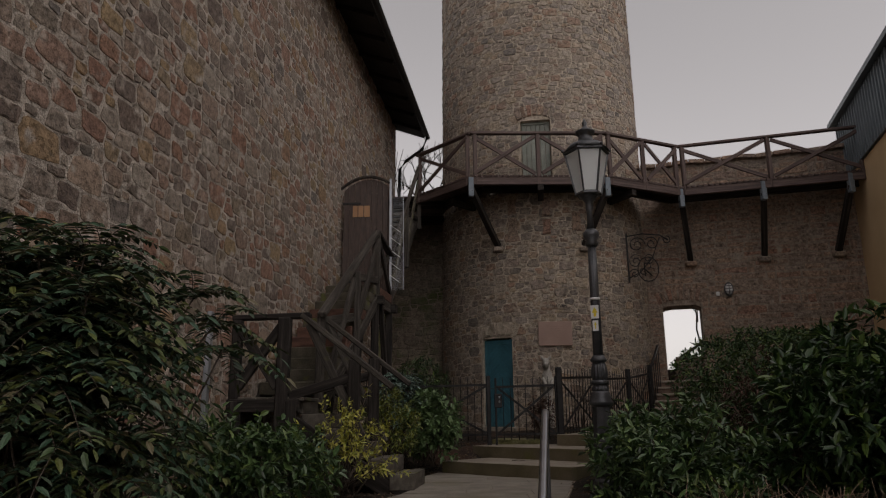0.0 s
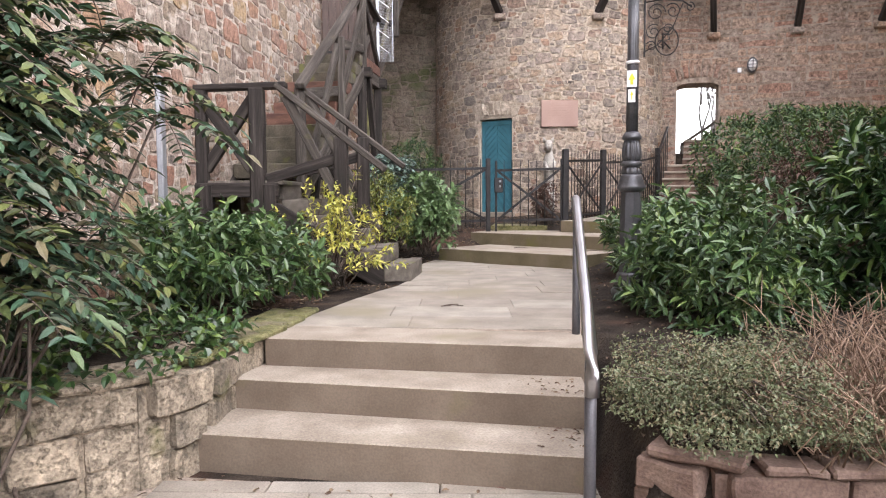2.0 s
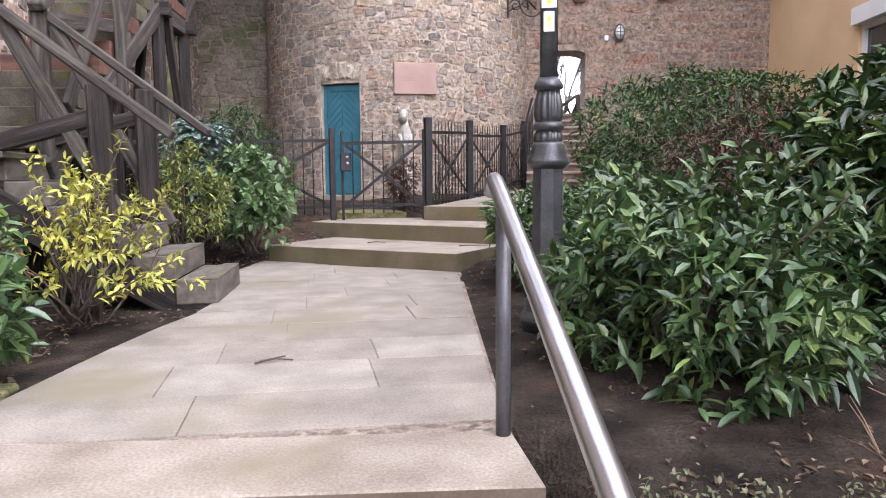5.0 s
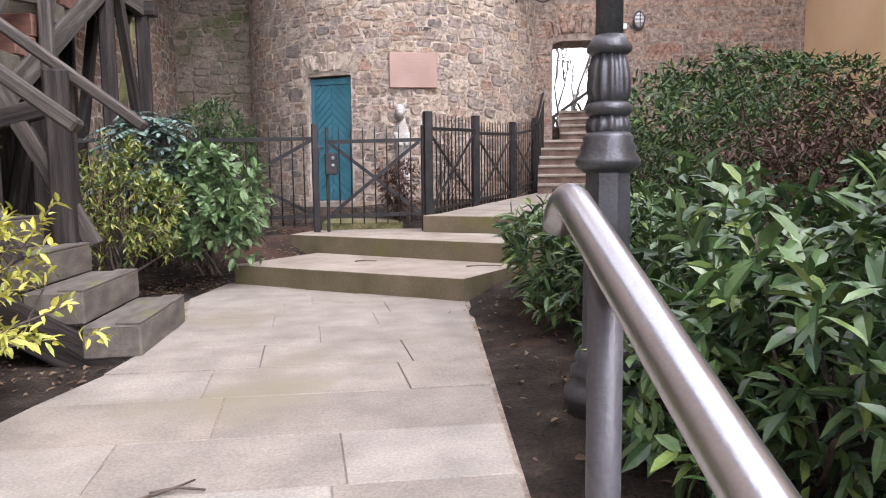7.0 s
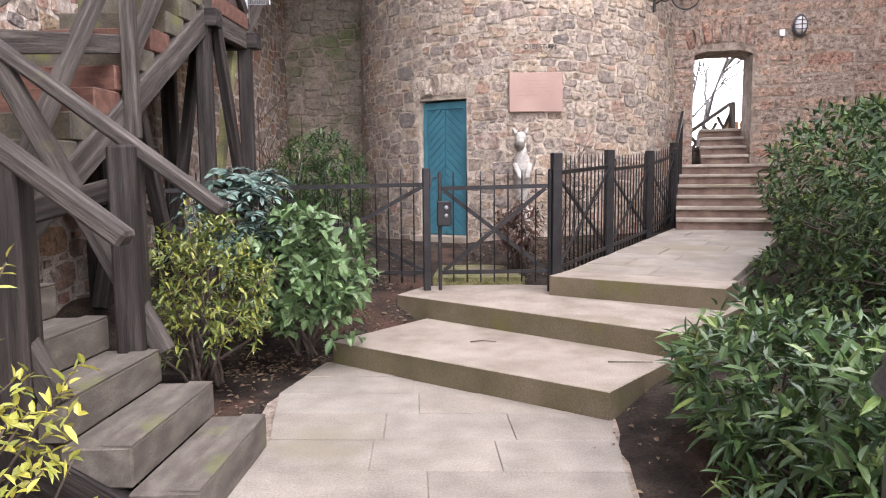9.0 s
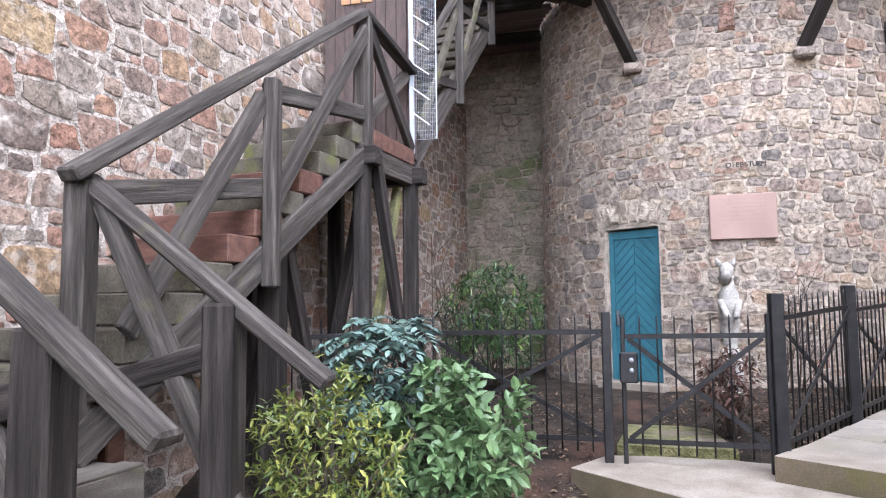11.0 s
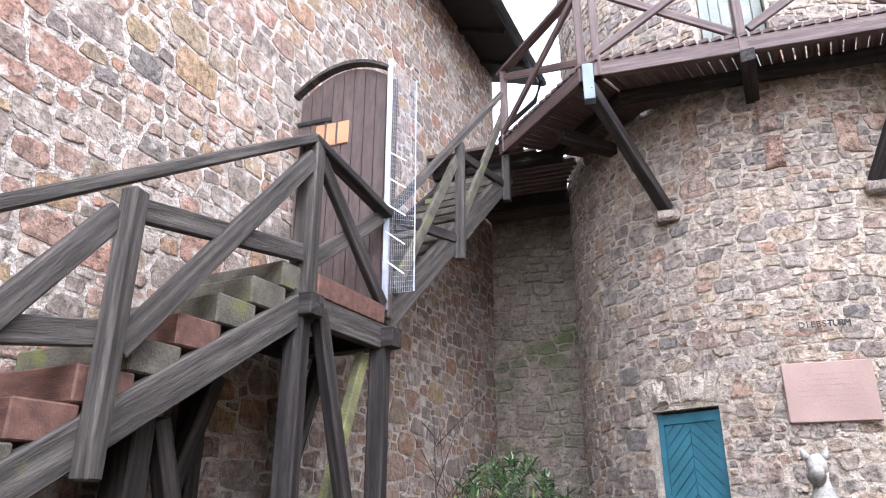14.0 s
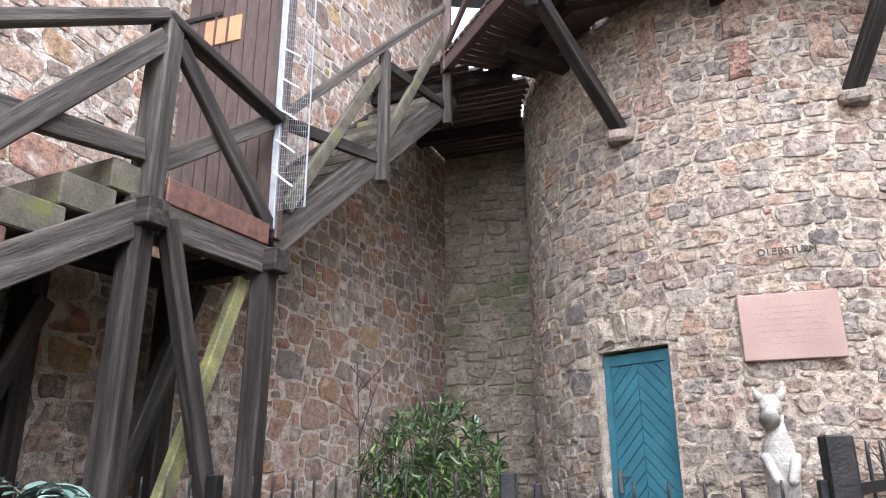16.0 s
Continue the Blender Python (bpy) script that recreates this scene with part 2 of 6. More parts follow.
blue_leaf = shade("blue_green_mahonia_leaf", [(0.07, 0.125, 0.11), (0.11, 0.18, 0.155), (0.17, 0.24, 0.205), (0.085, 0.15, 0.105)], 20, 120, 0.45, 0.08, pick="island", tint=0.2)
yellow_leaf = shade("yellow_green_leaf", [(0.36, 0.34, 0.05), (0.45, 0.42, 0.08), (0.26, 0.29, 0.05), (0.50, 0.46, 0.09), (0.17, 0.23, 0.05)], 20, 120, 0.42, 0.08, pick="island", tint=0.2)
olive_leaf = shade("olive_pieris_leaf", [(0.10, 0.15, 0.03), (0.18, 0.21, 0.04), (0.28, 0.28, 0.05), (0.07, 0.12, 0.03), (0.15, 0.17, 0.05)], 20, 120, 0.4, 0.08, pick="island", tint=0.2)
broad_leaf = shade("soft_green_leaf", [(0.075, 0.135, 0.05), (0.115, 0.19, 0.075), (0.16, 0.24, 0.10), (0.065, 0.115, 0.05)], 20, 120, 0.45, 0.08, pick="island", tint=0.2)
box_leaf = shade("box_leaf", [(0.06, 0.085, 0.035), (0.11, 0.135, 0.06), (0.16, 0.18, 0.10), (0.17, 0.13, 0.07), (0.08, 0.11, 0.045)], 20, 120, 0.45, 0.05, pick="island", tint=0.2)
hedge_leaf = shade("hedge_leaf", [(0.02, 0.046, 0.017), (0.032, 0.075, 0.022), (0.05, 0.10, 0.026), (0.12, 0.17, 0.035)], 20, 120, 0.6, 0.05, pick="island", tint=0.2)
brown_leaf = shade("withered_hedge_leaf", [(0.06, 0.03, 0.022), (0.11, 0.055, 0.038), (0.07, 0.045, 0.03)], 20, 120, 0.7, 0.05, pick="island", tint=0.2)
yellow_render = shade("ochre_render", [(0.62, 0.43, 0.24), (0.68, 0.49, 0.29)], 1.2, 60, 0.9, 0.15, tint=0.06)
sheet_metal = shade("grey_sheet_cladding", [(0.17, 0.20, 0.22), (0.21, 0.245, 0.265)], 2, 60, 0.5, 0.08, metal=0.3, tint=0.1)
white_frame = shade("white_window_paint", [(0.72, 0.73, 0.73), (0.8, 0.8, 0.8)], 3, 60, 0.4, 0.03, tint=0.04)
dark_pane = shade("dark_window_glass", [(0.03, 0.035, 0.035), (0.05, 0.055, 0.055)], 1, 30, 0.08, 0.0, tint=0.05, spec=0.8)
eave_wood = shade("black_eave_boards", [(0.010, 0.008, 0.008), (0.022, 0.018, 0.016)], 4, 50, 0.8, 0.3, tint=0.25)
roof_tile = shade("dark_roof_tiles", [(0.04, 0.035, 0.034), (0.07, 0.06, 0.056)], 4, 40, 0.8, 0.4, tint=0.25)
white_stone = shade("white_painted_stone", [(0.30, 0.28, 0.25), (0.42, 0.395, 0.355), (0.5, 0.475, 0.43)], 9, 60, 0.9, 0.6, tint=0.3)
amber = shade("amber_board", [(0.42, 0.22, 0.11), (0.48, 0.27, 0.14)], 3, 60, 0.6, 0.05, tint=0.08)
sticker_yellow = shade("yellow_sticker", [(0.75, 0.58, 0.03), (0.8, 0.63, 0.05)], 3, 60, 0.5, 0.0, tint=0.03)
sticker_white = shade("white_sticker", [(0.7, 0.7, 0.7), (0.78, 0.78, 0.78)], 3, 60, 0.5, 0.0, tint=0.03)
fence_wood = shade("orange_brown_fence", [(0.32, 0.16, 0.07), (0.42, 0.23, 0.11)], 6, 60, 0.8, 0.2, tint=0.2)
letter_metal = shade("dark_bronze_letters", [(0.020, 0.019, 0.018), (0.035, 0.033, 0.031)], 6, 60, 0.6, 0.2, metal=0.1, tint=0.2)

# ---- building blocks ----


def mesh_of(name, verts, faces, material, smooth=False):
    me = bpy.data.meshes.new(name)
    me.from_pydata(verts, [], faces)
    me.materials.append(material)
    if smooth:
        me.shade_smooth()
    me.update()
    return me


def thing(name, label, category, group="", kind="", at=(0, 0, 0)):
    ob = new(name)
    ob.empty_display_size = 0.1
    ob.location = at
    return tagged(ob, label, category, group, kind)


def put(name, me, parent=None, label=""):
    ob = new(name, me)
    if parent:
        ob.parent = parent
        if not parent.parent:
            ob.matrix_parent_inverse = Matrix.Translation(parent.location).inverted()
    if label:
        ob["label"] = label
    return ob


def part(name, bm, material, parent, label=""):
    me = bpy.data.meshes.new(name)
    bm.to_mesh(me)
    bm.free()
    me.materials.append(material)
    return put(name, me, parent, label)


def merge(bm, verts, faces):
    vs = [bm.verts.new(v) for v in verts]
    for f in faces:
        bm.faces.new([vs[i] for i in f])


def block(bm, lo, hi, bevel=0.01):
    """A box between two corners, its edges eased."""
    c = [(a + b) / 2 for a, b in zip(lo, hi)]
    s = [abs(b - a) for a, b in zip(lo, hi)]
    r = bmesh.ops.create_cube(bm, size=1.0, matrix=Matrix.Translation(c) @ Matrix.Diagonal((*s, 1)))
    if bevel:
        bmesh.ops.bevel(bm, geom=list({e for v in r["verts"] for e in v.link_edges}), offset=min(bevel, min(s) * 0.3), segments=1, affect="EDGES")


def bar(bm, p, q, w, h, up=(0, 0, 1), bevel=0.008):
    """A squared timber or bar from p to q, w wide and h deep."""
    p, q = Vector(p), Vector(q)
    d = (q - p).normalized()
    up = Vector(up)
    if abs(d.dot(up)) > 0.99:
        up = Vector((1, 0.1, 0))
    side = d.cross(up).normalized()
    top = side.cross(d)
    m = Matrix((side, d, top)).transposed().to_4x4()
    m.translation = (p + q) / 2
    r = bmesh.ops.create_cube(bm, size=1.0, matrix=m @ Matrix.Diagonal((w, (q - p).length, h, 1)))
    if bevel:
        bmesh.ops.bevel(bm, geom=list({e for v in r["verts"] for e in v.link_edges}), offset=bevel, segments=1, affect="EDGES")


def timber(name, p, q, w, h, material, parent, up=(0, 0, 1), label="", bevel=0.008):
    p, q = Vector(p), Vector(q)
    d = (q - p).normalized()
    up = Vector(up)
    if abs(d.dot(up)) > 0.99:
        up = Vector((1, 0.1, 0))
    side = d.cross(up).normalized()
    m = Matrix((side, d, side.cross(d))).transposed().to_4x4()
    m.translation = (p + q) / 2
    L = (q - p).length
    bm = bmesh.new()
    bar(bm, (0, -L / 2, 0), (0, L / 2, 0), w, h, (0, 0, 1), bevel)
    ob = part(name, bm, material, parent, label)
    ob.matrix_basis = m
    return ob


def tube(bm, pts, r, n=8, taper=1.0):
    """A round bar through points."""
    pts = [Vector(p) for p in pts]
    rings = []
    for i, p in enumerate(pts):
        d = (pts[min(i + 1, len(pts) - 1)] - pts[max(i - 1, 0)]).normalized()
        a = Vector((0, 0, 1)) if abs(d.z) < 0.9 else Vector((1, 0, 0))
        s = d.cross(a).normalized()
        t = s.cross(d)
        rr = r * (1 + (taper - 1) * i / max(1, len(pts) - 1))
        rings.append([bm.verts.new(p + rr * (math.cos(k * math.tau / n) * s + math.sin(k * math.tau / n) * t)) for k in range(n)])
    for a, b in zip(rings, rings[1:]):
        for k in range(n):
            f = bm.faces.new((a[k], a[(k + 1) % n], b[(k + 1) % n], b[k]))
            f.smooth = True
    bm.faces.new(rings[0][::-1])
    bm.faces.new(rings[-1])


def lathe(bm, at, profile, n=24, flutes=0, depth=0.0, turn=0.0):
    """A turned shape: profile of (radius, height)."""
    rings = []
    for r, z in profile:
        rings.append([bm.verts.new((at[0] + (r - depth * (flutes > 0) * (0.5 + 0.5 * math.cos(flutes * k * math.tau / n))) * math.cos(turn + k * math.tau / n),
                                    at[1] + (r - depth * (flutes > 0) * (0.5 + 0.5 * math.cos(flutes * k * math.tau / n))) * math.sin(turn + k * math.tau / n), at[2] + z)) for k in range(n)])
    for a, b in zip(rings, rings[1:]):
        for k in range(n):
            f = bm.faces.new((a[k], a[(k + 1) % n], b[(k + 1) % n], b[k]))
            f.smooth = n > 8
    bm.faces.new(rings[0][::-1])
    bm.faces.new(rings[-1])


# ---- rubble masonry ----


def rubble(width, height, high, wide, rng, holes=(), gap=0.022, wavy=0.05, squareness=0.5, ragged=0.0):
    """Outlines of rough stones that fill a wall face, in wavy courses. holes: (u0, v0, u1, v1) to leave free."""
    stones = []
    v, row = 0.0, 0
    while v < height:
        h = high * rng.uniform(0.6, 1.45)
        u = -rng.uniform(0, wide)
        while u < width:
            w = wide * rng.choice((0.38, 0.5, 0.65, 0.85, 1.0, 1.25, 1.75)) * rng.uniform(0.85, 1.15)
            cells = [(u, v, u + w, v + h)]
            if h > high * 0.95 and w > 0.6 * wide and rng.random() < 0.42:
                k = v + h * rng.uniform(0.35, 0.65)
                cells = [(u, v, u + w, k), (u, k, u + w, v + h)]
                if rng.random() < 0.5:
                    j = u + w * rng.uniform(0.35, 0.65)
                    cells = [cells[0], (u, k, j, v + h), (j, k, u + w, v + h)]
            for a, b, c, d in cells:
                a, c = max(a, 0.0), min(c, width)
                d = min(d, height)
                if c - a < 0.06 or d - b < 0.04:
                    continue
                if any(a < hc + 0.02 and c > ha - 0.02 and b < hd + 0.02 and d > hb - 0.02 for ha, hb, hc, hd in holes):
                    ok = []
                    for ha, hb, hc, hd in holes:
                        if a < hc and c > ha and b < hd and d > hb:
                            ok += [(a, b, ha, d), (hc, b, c, d), (a, hd, c, d)]
                    ok = [x for x in ok if x[2] - x[0] > 0.07 and x[3] - x[1] > 0.05]
                    if not ok:
                        continue
                    a, b, c, d = max(ok, key=lambda x: (x[2] - x[0]) * (x[3] - x[1]))
                g = gap * rng.uniform(0.3, 1.3)
                a, b, c, d = a + g, b + g, c - g, d - g
                if c - a < 0.05 or d - b < 0.03:
                    continue
                cut = min(c - a, d - b) * rng.uniform(0.12, 0.42) * (1.3 - squareness)
                j = min(c - a, d - b) * 0.13
                pts = []
                for x, y, sx, sy in ((a, b, 1, 1), (c, b, -1, 1), (c, d, -1, -1), (a, d, 1, -1)):
                    k1, k2 = cut * rng.uniform(0.4, 1.5), cut * rng.uniform(0.4, 1.3)
                    two = [(x + sx * k1 + rng.uniform(-j, j) * 0.5, y + rng.uniform(0, j) * sy), (x + rng.uniform(0, j) * sx, y + sy * k2)]
                    pts += two if (sx * sy < 0) else two[::-1]
                warped = []
                for x, y in pts:
                    q = Vector((x * 1.1, y * 1.1, 3.3))
                    r = q * 3.6
                    warped.append((x + wavy * noise.noise(q) + ragged * noise.noise(r), y + wavy * 1.4 * noise.noise(q + Vector((9, 4, 2))) + ragged * noise.noise(r + Vector((5, 1, 7)))))
                stones.append(warped)
            u += w
        v += h
        row += 1
    return stones


def packed_stones(width, height, sizes, rng, holes=(), flat=1.35, gap=0.016, ragged=0.03, reach=1.55):
    """Outlines of random rubble: large stones first, then ever smaller ones packed between them, each cut off against its neighbours."""
    cell = 2.0 * sizes[0][0]
    grid, pts = collections.defaultdict(list), []
    for r, share in sizes:
        for k in range(int(share * width * height / (math.pi * r * r * flat))):
            u, v = rng.uniform(0, width) / flat, rng.uniform(0, height)
            ci, cj = int(u / cell), int(v / cell)
            near = [q for i in (-1, 0, 1) for j in (-1, 0, 1) for q in grid[ci + i, cj + j]]
            if all((u - q[0]) ** 2 + (v - q[1]) ** 2 > (0.86 * (r + q[2])) ** 2 for q in near):
                p = (u, v, r * rng.uniform(0.9, 1.08))
                grid[ci, cj].append(p)
                pts.append(p)

    def clip(o, a, b, c):
        out = []
        for i, p in enumerate(o):
            q = o[(i + 1) % len(o)]
            dp, dq = a * p[0] + b * p[1] - c, a * q[0] + b * q[1] - c
            if dp <= 0:
                out.append(p)
            if (dp <= 0) != (dq <= 0):
                f = dp / (dp - dq)
                out.append((p[0] + (q[0] - p[0]) * f, p[1] + (q[1] - p[1]) * f))
        return out
    stones = []
    for u, v, r in pts:
        a, b, c, d = [reach * r * rng.uniform(0.8, 1.15) for k in range(4)]
        e = [r * rng.uniform(-0.22, 0.22) for k in range(4)]
        o = [(u - a, v - b + e[0]), (u + c, v - b + e[1]), (u + c + e[2], v + d), (u - a + e[3], v + d)]
        ci, cj = int(u / cell), int(v / cell)
        for i in (-1, 0, 1):
            for j in (-1, 0, 1):
                for x, y, q in grid[ci + i, cj + j]:
                    dx, dy = x - u, y - v
                    dd = dx * dx + dy * dy
                    if dd and dd < (2.6 * (r + q)) ** 2 and o:
                        f = (dd + r * r - q * q) / (2 * dd)
                        nx, ny = (dx, dy * 0.3) if abs(dx) > abs(dy) else (dx * 0.25, dy)
                        o = clip(o, nx, ny, nx * (u + dx * f) + ny * (v + dy * f))
        for a, b, c in ((-1, 0, 0), (1, 0, width / flat), (0, -1, 0), (0, 1, height)):
            o = o and clip(o, a, b, c)
        for ha, hb, hc, hd in holes:
            ha, hc = ha / flat, hc / flat
            if o and max(p[0] for p in o) > ha and min(p[0] for p in o) < hc and max(p[1] for p in o) > hb and min(p[1] for p in o) < hd:
                cuts = [(ha - u, (1, 0, ha)), (u - hc, (-1, 0, -hc)), (v - hd, (0, -1, -hd)), (hb - v, (0, 1, hb))]
                best = max(cuts)
                o = clip(o, *best[1]) if best[0] > -0.6 * r else []
        if len(o) < 3:
            continue
        cu, cv = sum(p[0] for p in o) / len(o), sum(p[1] for p in o) / len(o)
        g = gap * rng.uniform(0.5, 1.5)
        k = 1 - min(0.5, g / r)
        o = [(cu + (p[0] - cu) * k, cv + (p[1] - cv) * k) for p in o]
        area = 0.5 * sum(p[0] * q[1] - q[0] * p[1] for p, q in zip(o, o[1:] + o[:1]))
        if area < 0.0009:
            continue
        # ease the corners
        soft = []
        for i, p in enumerate(o):
            a, b = o[i - 1], o[(i + 1) % len(o)]
            la, lb = math.hypot(a[0] - p[0], a[1] - p[1]), math.hypot(b[0] - p[0], b[1] - p[1])
            if min(la, lb) < 0.012:
                soft.append(p)
                continue
            f = rng.uniform(0.06, 0.22)
            soft += [(p[0] + (a[0] - p[0]) * f, p[1] + (a[1] - p[1]) * f), (p[0] + (b[0] - p[0]) * f, p[1] + (b[1] - p[1]) * f)]
        stones.append([(x * flat + ragged * noise.noise(Vector((x * 9, y * 9, 1.7))), y + ragged * noise.noise(Vector((x * 9, y * 9, 8.1)))) for x, y in soft])
    return stones


def stone_solid(outline, place, rng, proud=(0.012, 0.045)):
    """Vertices and faces of one proud, rough-faced stone. place maps (u, v, out) to the world."""
    fine = []
    for k, a in enumerate(outline):
        b = outline[(k + 1) % len(outline)]
        fine.append(a)
        L = math.hypot(b[0] - a[0], b[1] - a[1])
        if L > 0.09:
            w = rng.uniform(-0.05, 0.07)
            f = rng.uniform(0.35, 0.65)
            fine.append((a[0] + (b[0] - a[0]) * f - w * (b[1] - a[1]), a[1] + (b[1] - a[1]) * f + w * (b[0] - a[0])))
    outline = fine
    n = len(outline)
    cu = sum(p[0] for p in outline) / n
    cv = sum(p[1] for p in outline) / n
    d = rng.uniform(*proud)
    tu, tv = rng.uniform(-0.5, 0.5) * d, rng.uniform(-0.5, 0.5) * d
    size = max(0.05, max(abs(p[0] - cu) for p in outline))
    verts = [place(u, v, -0.02) for u, v in outline]
    verts += [place(cu + (u - cu) * 0.975, cv + (v - cv) * 0.96, d * 0.62 + rng.uniform(-0.1, 0.1) * d) for u, v in outline]
    verts += [place(cu + (u - cu) * 0.8 + rng.uniform(-0.008, 0.008), cv + (v - cv) * 0.78, d + (u - cu) / size * tu + (v - cv) / size * tv + rng.uniform(-0.16, 0.16) * d) for u, v in outline]
    verts.append(place(cu, cv, d + rng.uniform(-0.25, 0.2) * d))
    faces = []
    for k in range(n):
        m = (k + 1) % n
        faces += [(k, m, n + m, n + k), (n + k, n + m, 2 * n + m, 2 * n + k), (2 * n + k, 2 * n + m, 3 * n)]
    return verts, faces


PIECES = []


def lay_stones(stones, place, rng, mats, parent, near, proud=(0.012, 0.045), limit=290, name="stone"):
    """The stones in the stretch near(u, v) become pieces of their own, the rest one mesh."""
    verts, faces, made = [], [], 0
    for o in stones:
        cu, cv = sum(p[0] for p in o) / len(o), sum(p[1] for p in o) / len(o)
        v, f = stone_solid(o, place, rng, proud)
        if made < limit and near(cu, cv):
            PIECES.append((name, v, f, mats["object"], parent))
            made += 1
        else:
            k = len(verts)
            verts += v
            faces += [tuple(i + k for i in q) for q in f]
    if verts:
        ob = put("stonework", mesh_of("stonework", verts, faces, mats["island"]), parent)
        ob["kind"] = "stuff"

# ---- ground ----


def smooth(a, b, x):
    t = max(0.0, min(1.0, (x - a) / (b - a)))
    return t * t * (3 - 2 * t)


def wall_front(x):
    """The y of the gate wall's face at x."""
    return 18.0 - 0.256 * (x - 5.8)


def ground_height(x, y):
    h = -0.57
    on_path = smooth(-1.6, -1.35, x) * (1 - smooth(1.04, 1.16, x))
    bed_start = 4.75 if x > 0 else max(4.6, min(5.5, 5.5 + 0.45 * (x + 1.4)))
    h += 0.53 * (on_path * smooth(6.6, 6.85, y) + (1 - on_path) * smooth(bed_start, bed_start + 0.2, y))
    h += (1 - on_path) * 0.10 * smooth(6.0, 8.0, y) * smooth(1.3, 2.4, abs(x))
    h += 0.36 * smooth(12.4, 13.4, y - 0.25 * x) + 0.2 * smooth(13.4, 16.2, y)
    h += 0.03 * noise.noise(Vector((x * 1.3, y * 1.3, 0))) * (1 - on_path * (y < 12))
    h += 1.35 * smooth(0.25, 0.75, y - wall_front(x)) * smooth(4.0, 5.2, x)
    return h


def build_ground():
    xs = [-400, -150, -60, -20, -8] + [-5 + 0.12 * i for i in range(151)] + [16, 25, 60, 150, 400]
    ys = [-400, -150, -60, -20, -8] + [-5 + 0.12 * i for i in range(235)] + [26, 35, 70, 150, 400]
    verts = [(x, y, ground_height(x, y)) for y in ys for x in xs]
    n = len(xs)
    faces = [(j * n + i, j * n + i + 1, (j + 1) * n + i + 1, (j + 1) * n + i) for j in range(len(ys) - 1) for i in range(n - 1)]
    tagged(new("ground", mesh_of("ground", verts, faces, soil, True)), "dark damp garden soil round the path", "ground", kind="structure")


build_ground()

# ---- the long rubble wall of the house ----
WALL_AT, WALL_DIR = Vector((-2.45, 11.5, 0)), Vector((0.085, 1, 0)).normalized()
WALL_OUT = Vector((WALL_DIR.y, -WALL_DIR.x, 0))
rng = random.Random(4)


def long_wall_place(u, v, out):
    p = WALL_AT + (u - 16.0) * WALL_DIR + out * WALL_OUT
    return (p.x, p.y, v - 0.7)


def slab_wall(name, place, width, height, thick, material, label, holes=()):
    """A wall body with real openings: holes (u0, v0, u1, v1)."""
    us = sorted({0.0, width, *[h[0] for h in holes], *[h[2] for h in holes]})
    vs = sorted({0.0, height, *[h[1] for h in holes], *[h[3] for h in holes]})
    us = [a + (b - a) * k / max(1, round((b - a) / 0.8)) for a, b in zip(us, us[1:]) for k in range(max(1, round((b - a) / 0.8)))] + [us[-1]]
    vs = [a + (b - a) * k / max(1, round((b - a) / 0.8)) for a, b in zip(vs, vs[1:]) for k in range(max(1, round((b - a) / 0.8)))] + [vs[-1]]
    bm = bmesh.new()
    grid = {}

    def vert(i, j, s):
        if (i, j, s) not in grid:
            grid[i, j, s] = bm.verts.new(place(us[i], vs[j], -thick * s))
        return grid[i, j, s]

    def solid(i, j):
        if not (0 <= i < len(us) - 1 and 0 <= j < len(vs) - 1):
            return False
        a, b = (us[i] + us[i + 1]) / 2, (vs[j] + vs[j + 1]) / 2
        return not any(h[0] < a < h[2] and h[1] < b < h[3] for h in holes)

    for i in range(len(us) - 1):
        for j in range(len(vs) - 1):
            if not solid(i, j):
                continue
            bm.faces.new((vert(i, j, 0), vert(i + 1, j, 0), vert(i + 1, j + 1, 0), vert(i, j + 1, 0)))
            bm.faces.new((vert(i, j + 1, 1), vert(i + 1, j + 1, 1), vert(i + 1, j, 1), vert(i, j, 1)))
            for di, dj, a, b in ((-1, 0, (i, j), (i, j + 1)), (1, 0, (i + 1, j + 1), (i + 1, j)), (0, -1, (i + 1, j), (i, j)), (0, 1, (i, j + 1), (i + 1, j + 1))):
                if not solid(i + di, j + dj):
                    bm.faces.new((vert(*a, 1), vert(*b, 1), vert(*b, 0), vert(*a, 0)))
    bmesh.ops.recalc_face_normals(bm, faces=bm.faces)
    me = bpy.data.meshes.new(name)
    bm.to_mesh(me)
    bm.free()
    me.materials.append(material)
    return tagged(new(name, me), label, "wall", kind="structure")


wall_west = slab_wall("wall_west", long_wall_place, 24.6, 10.05, 0.6, mortar, "high wall of red and grey rubble stones in pale mortar")
lay_stones(packed_stones(24.6, 10.0, [(0.16, 0.25), (0.12, 1.2), (0.09, 2.0), (0.065, 3.0), (0.045, 3.5)], rng, flat=1.55, gap=0.010, ragged=0.022, reach=1.35), long_wall_place, rng, red_stone, wall_west,
           lambda u, v: 15.2 < u < 19.0 and 2.6 < v < 6.6, proud=(0.003, 0.013))


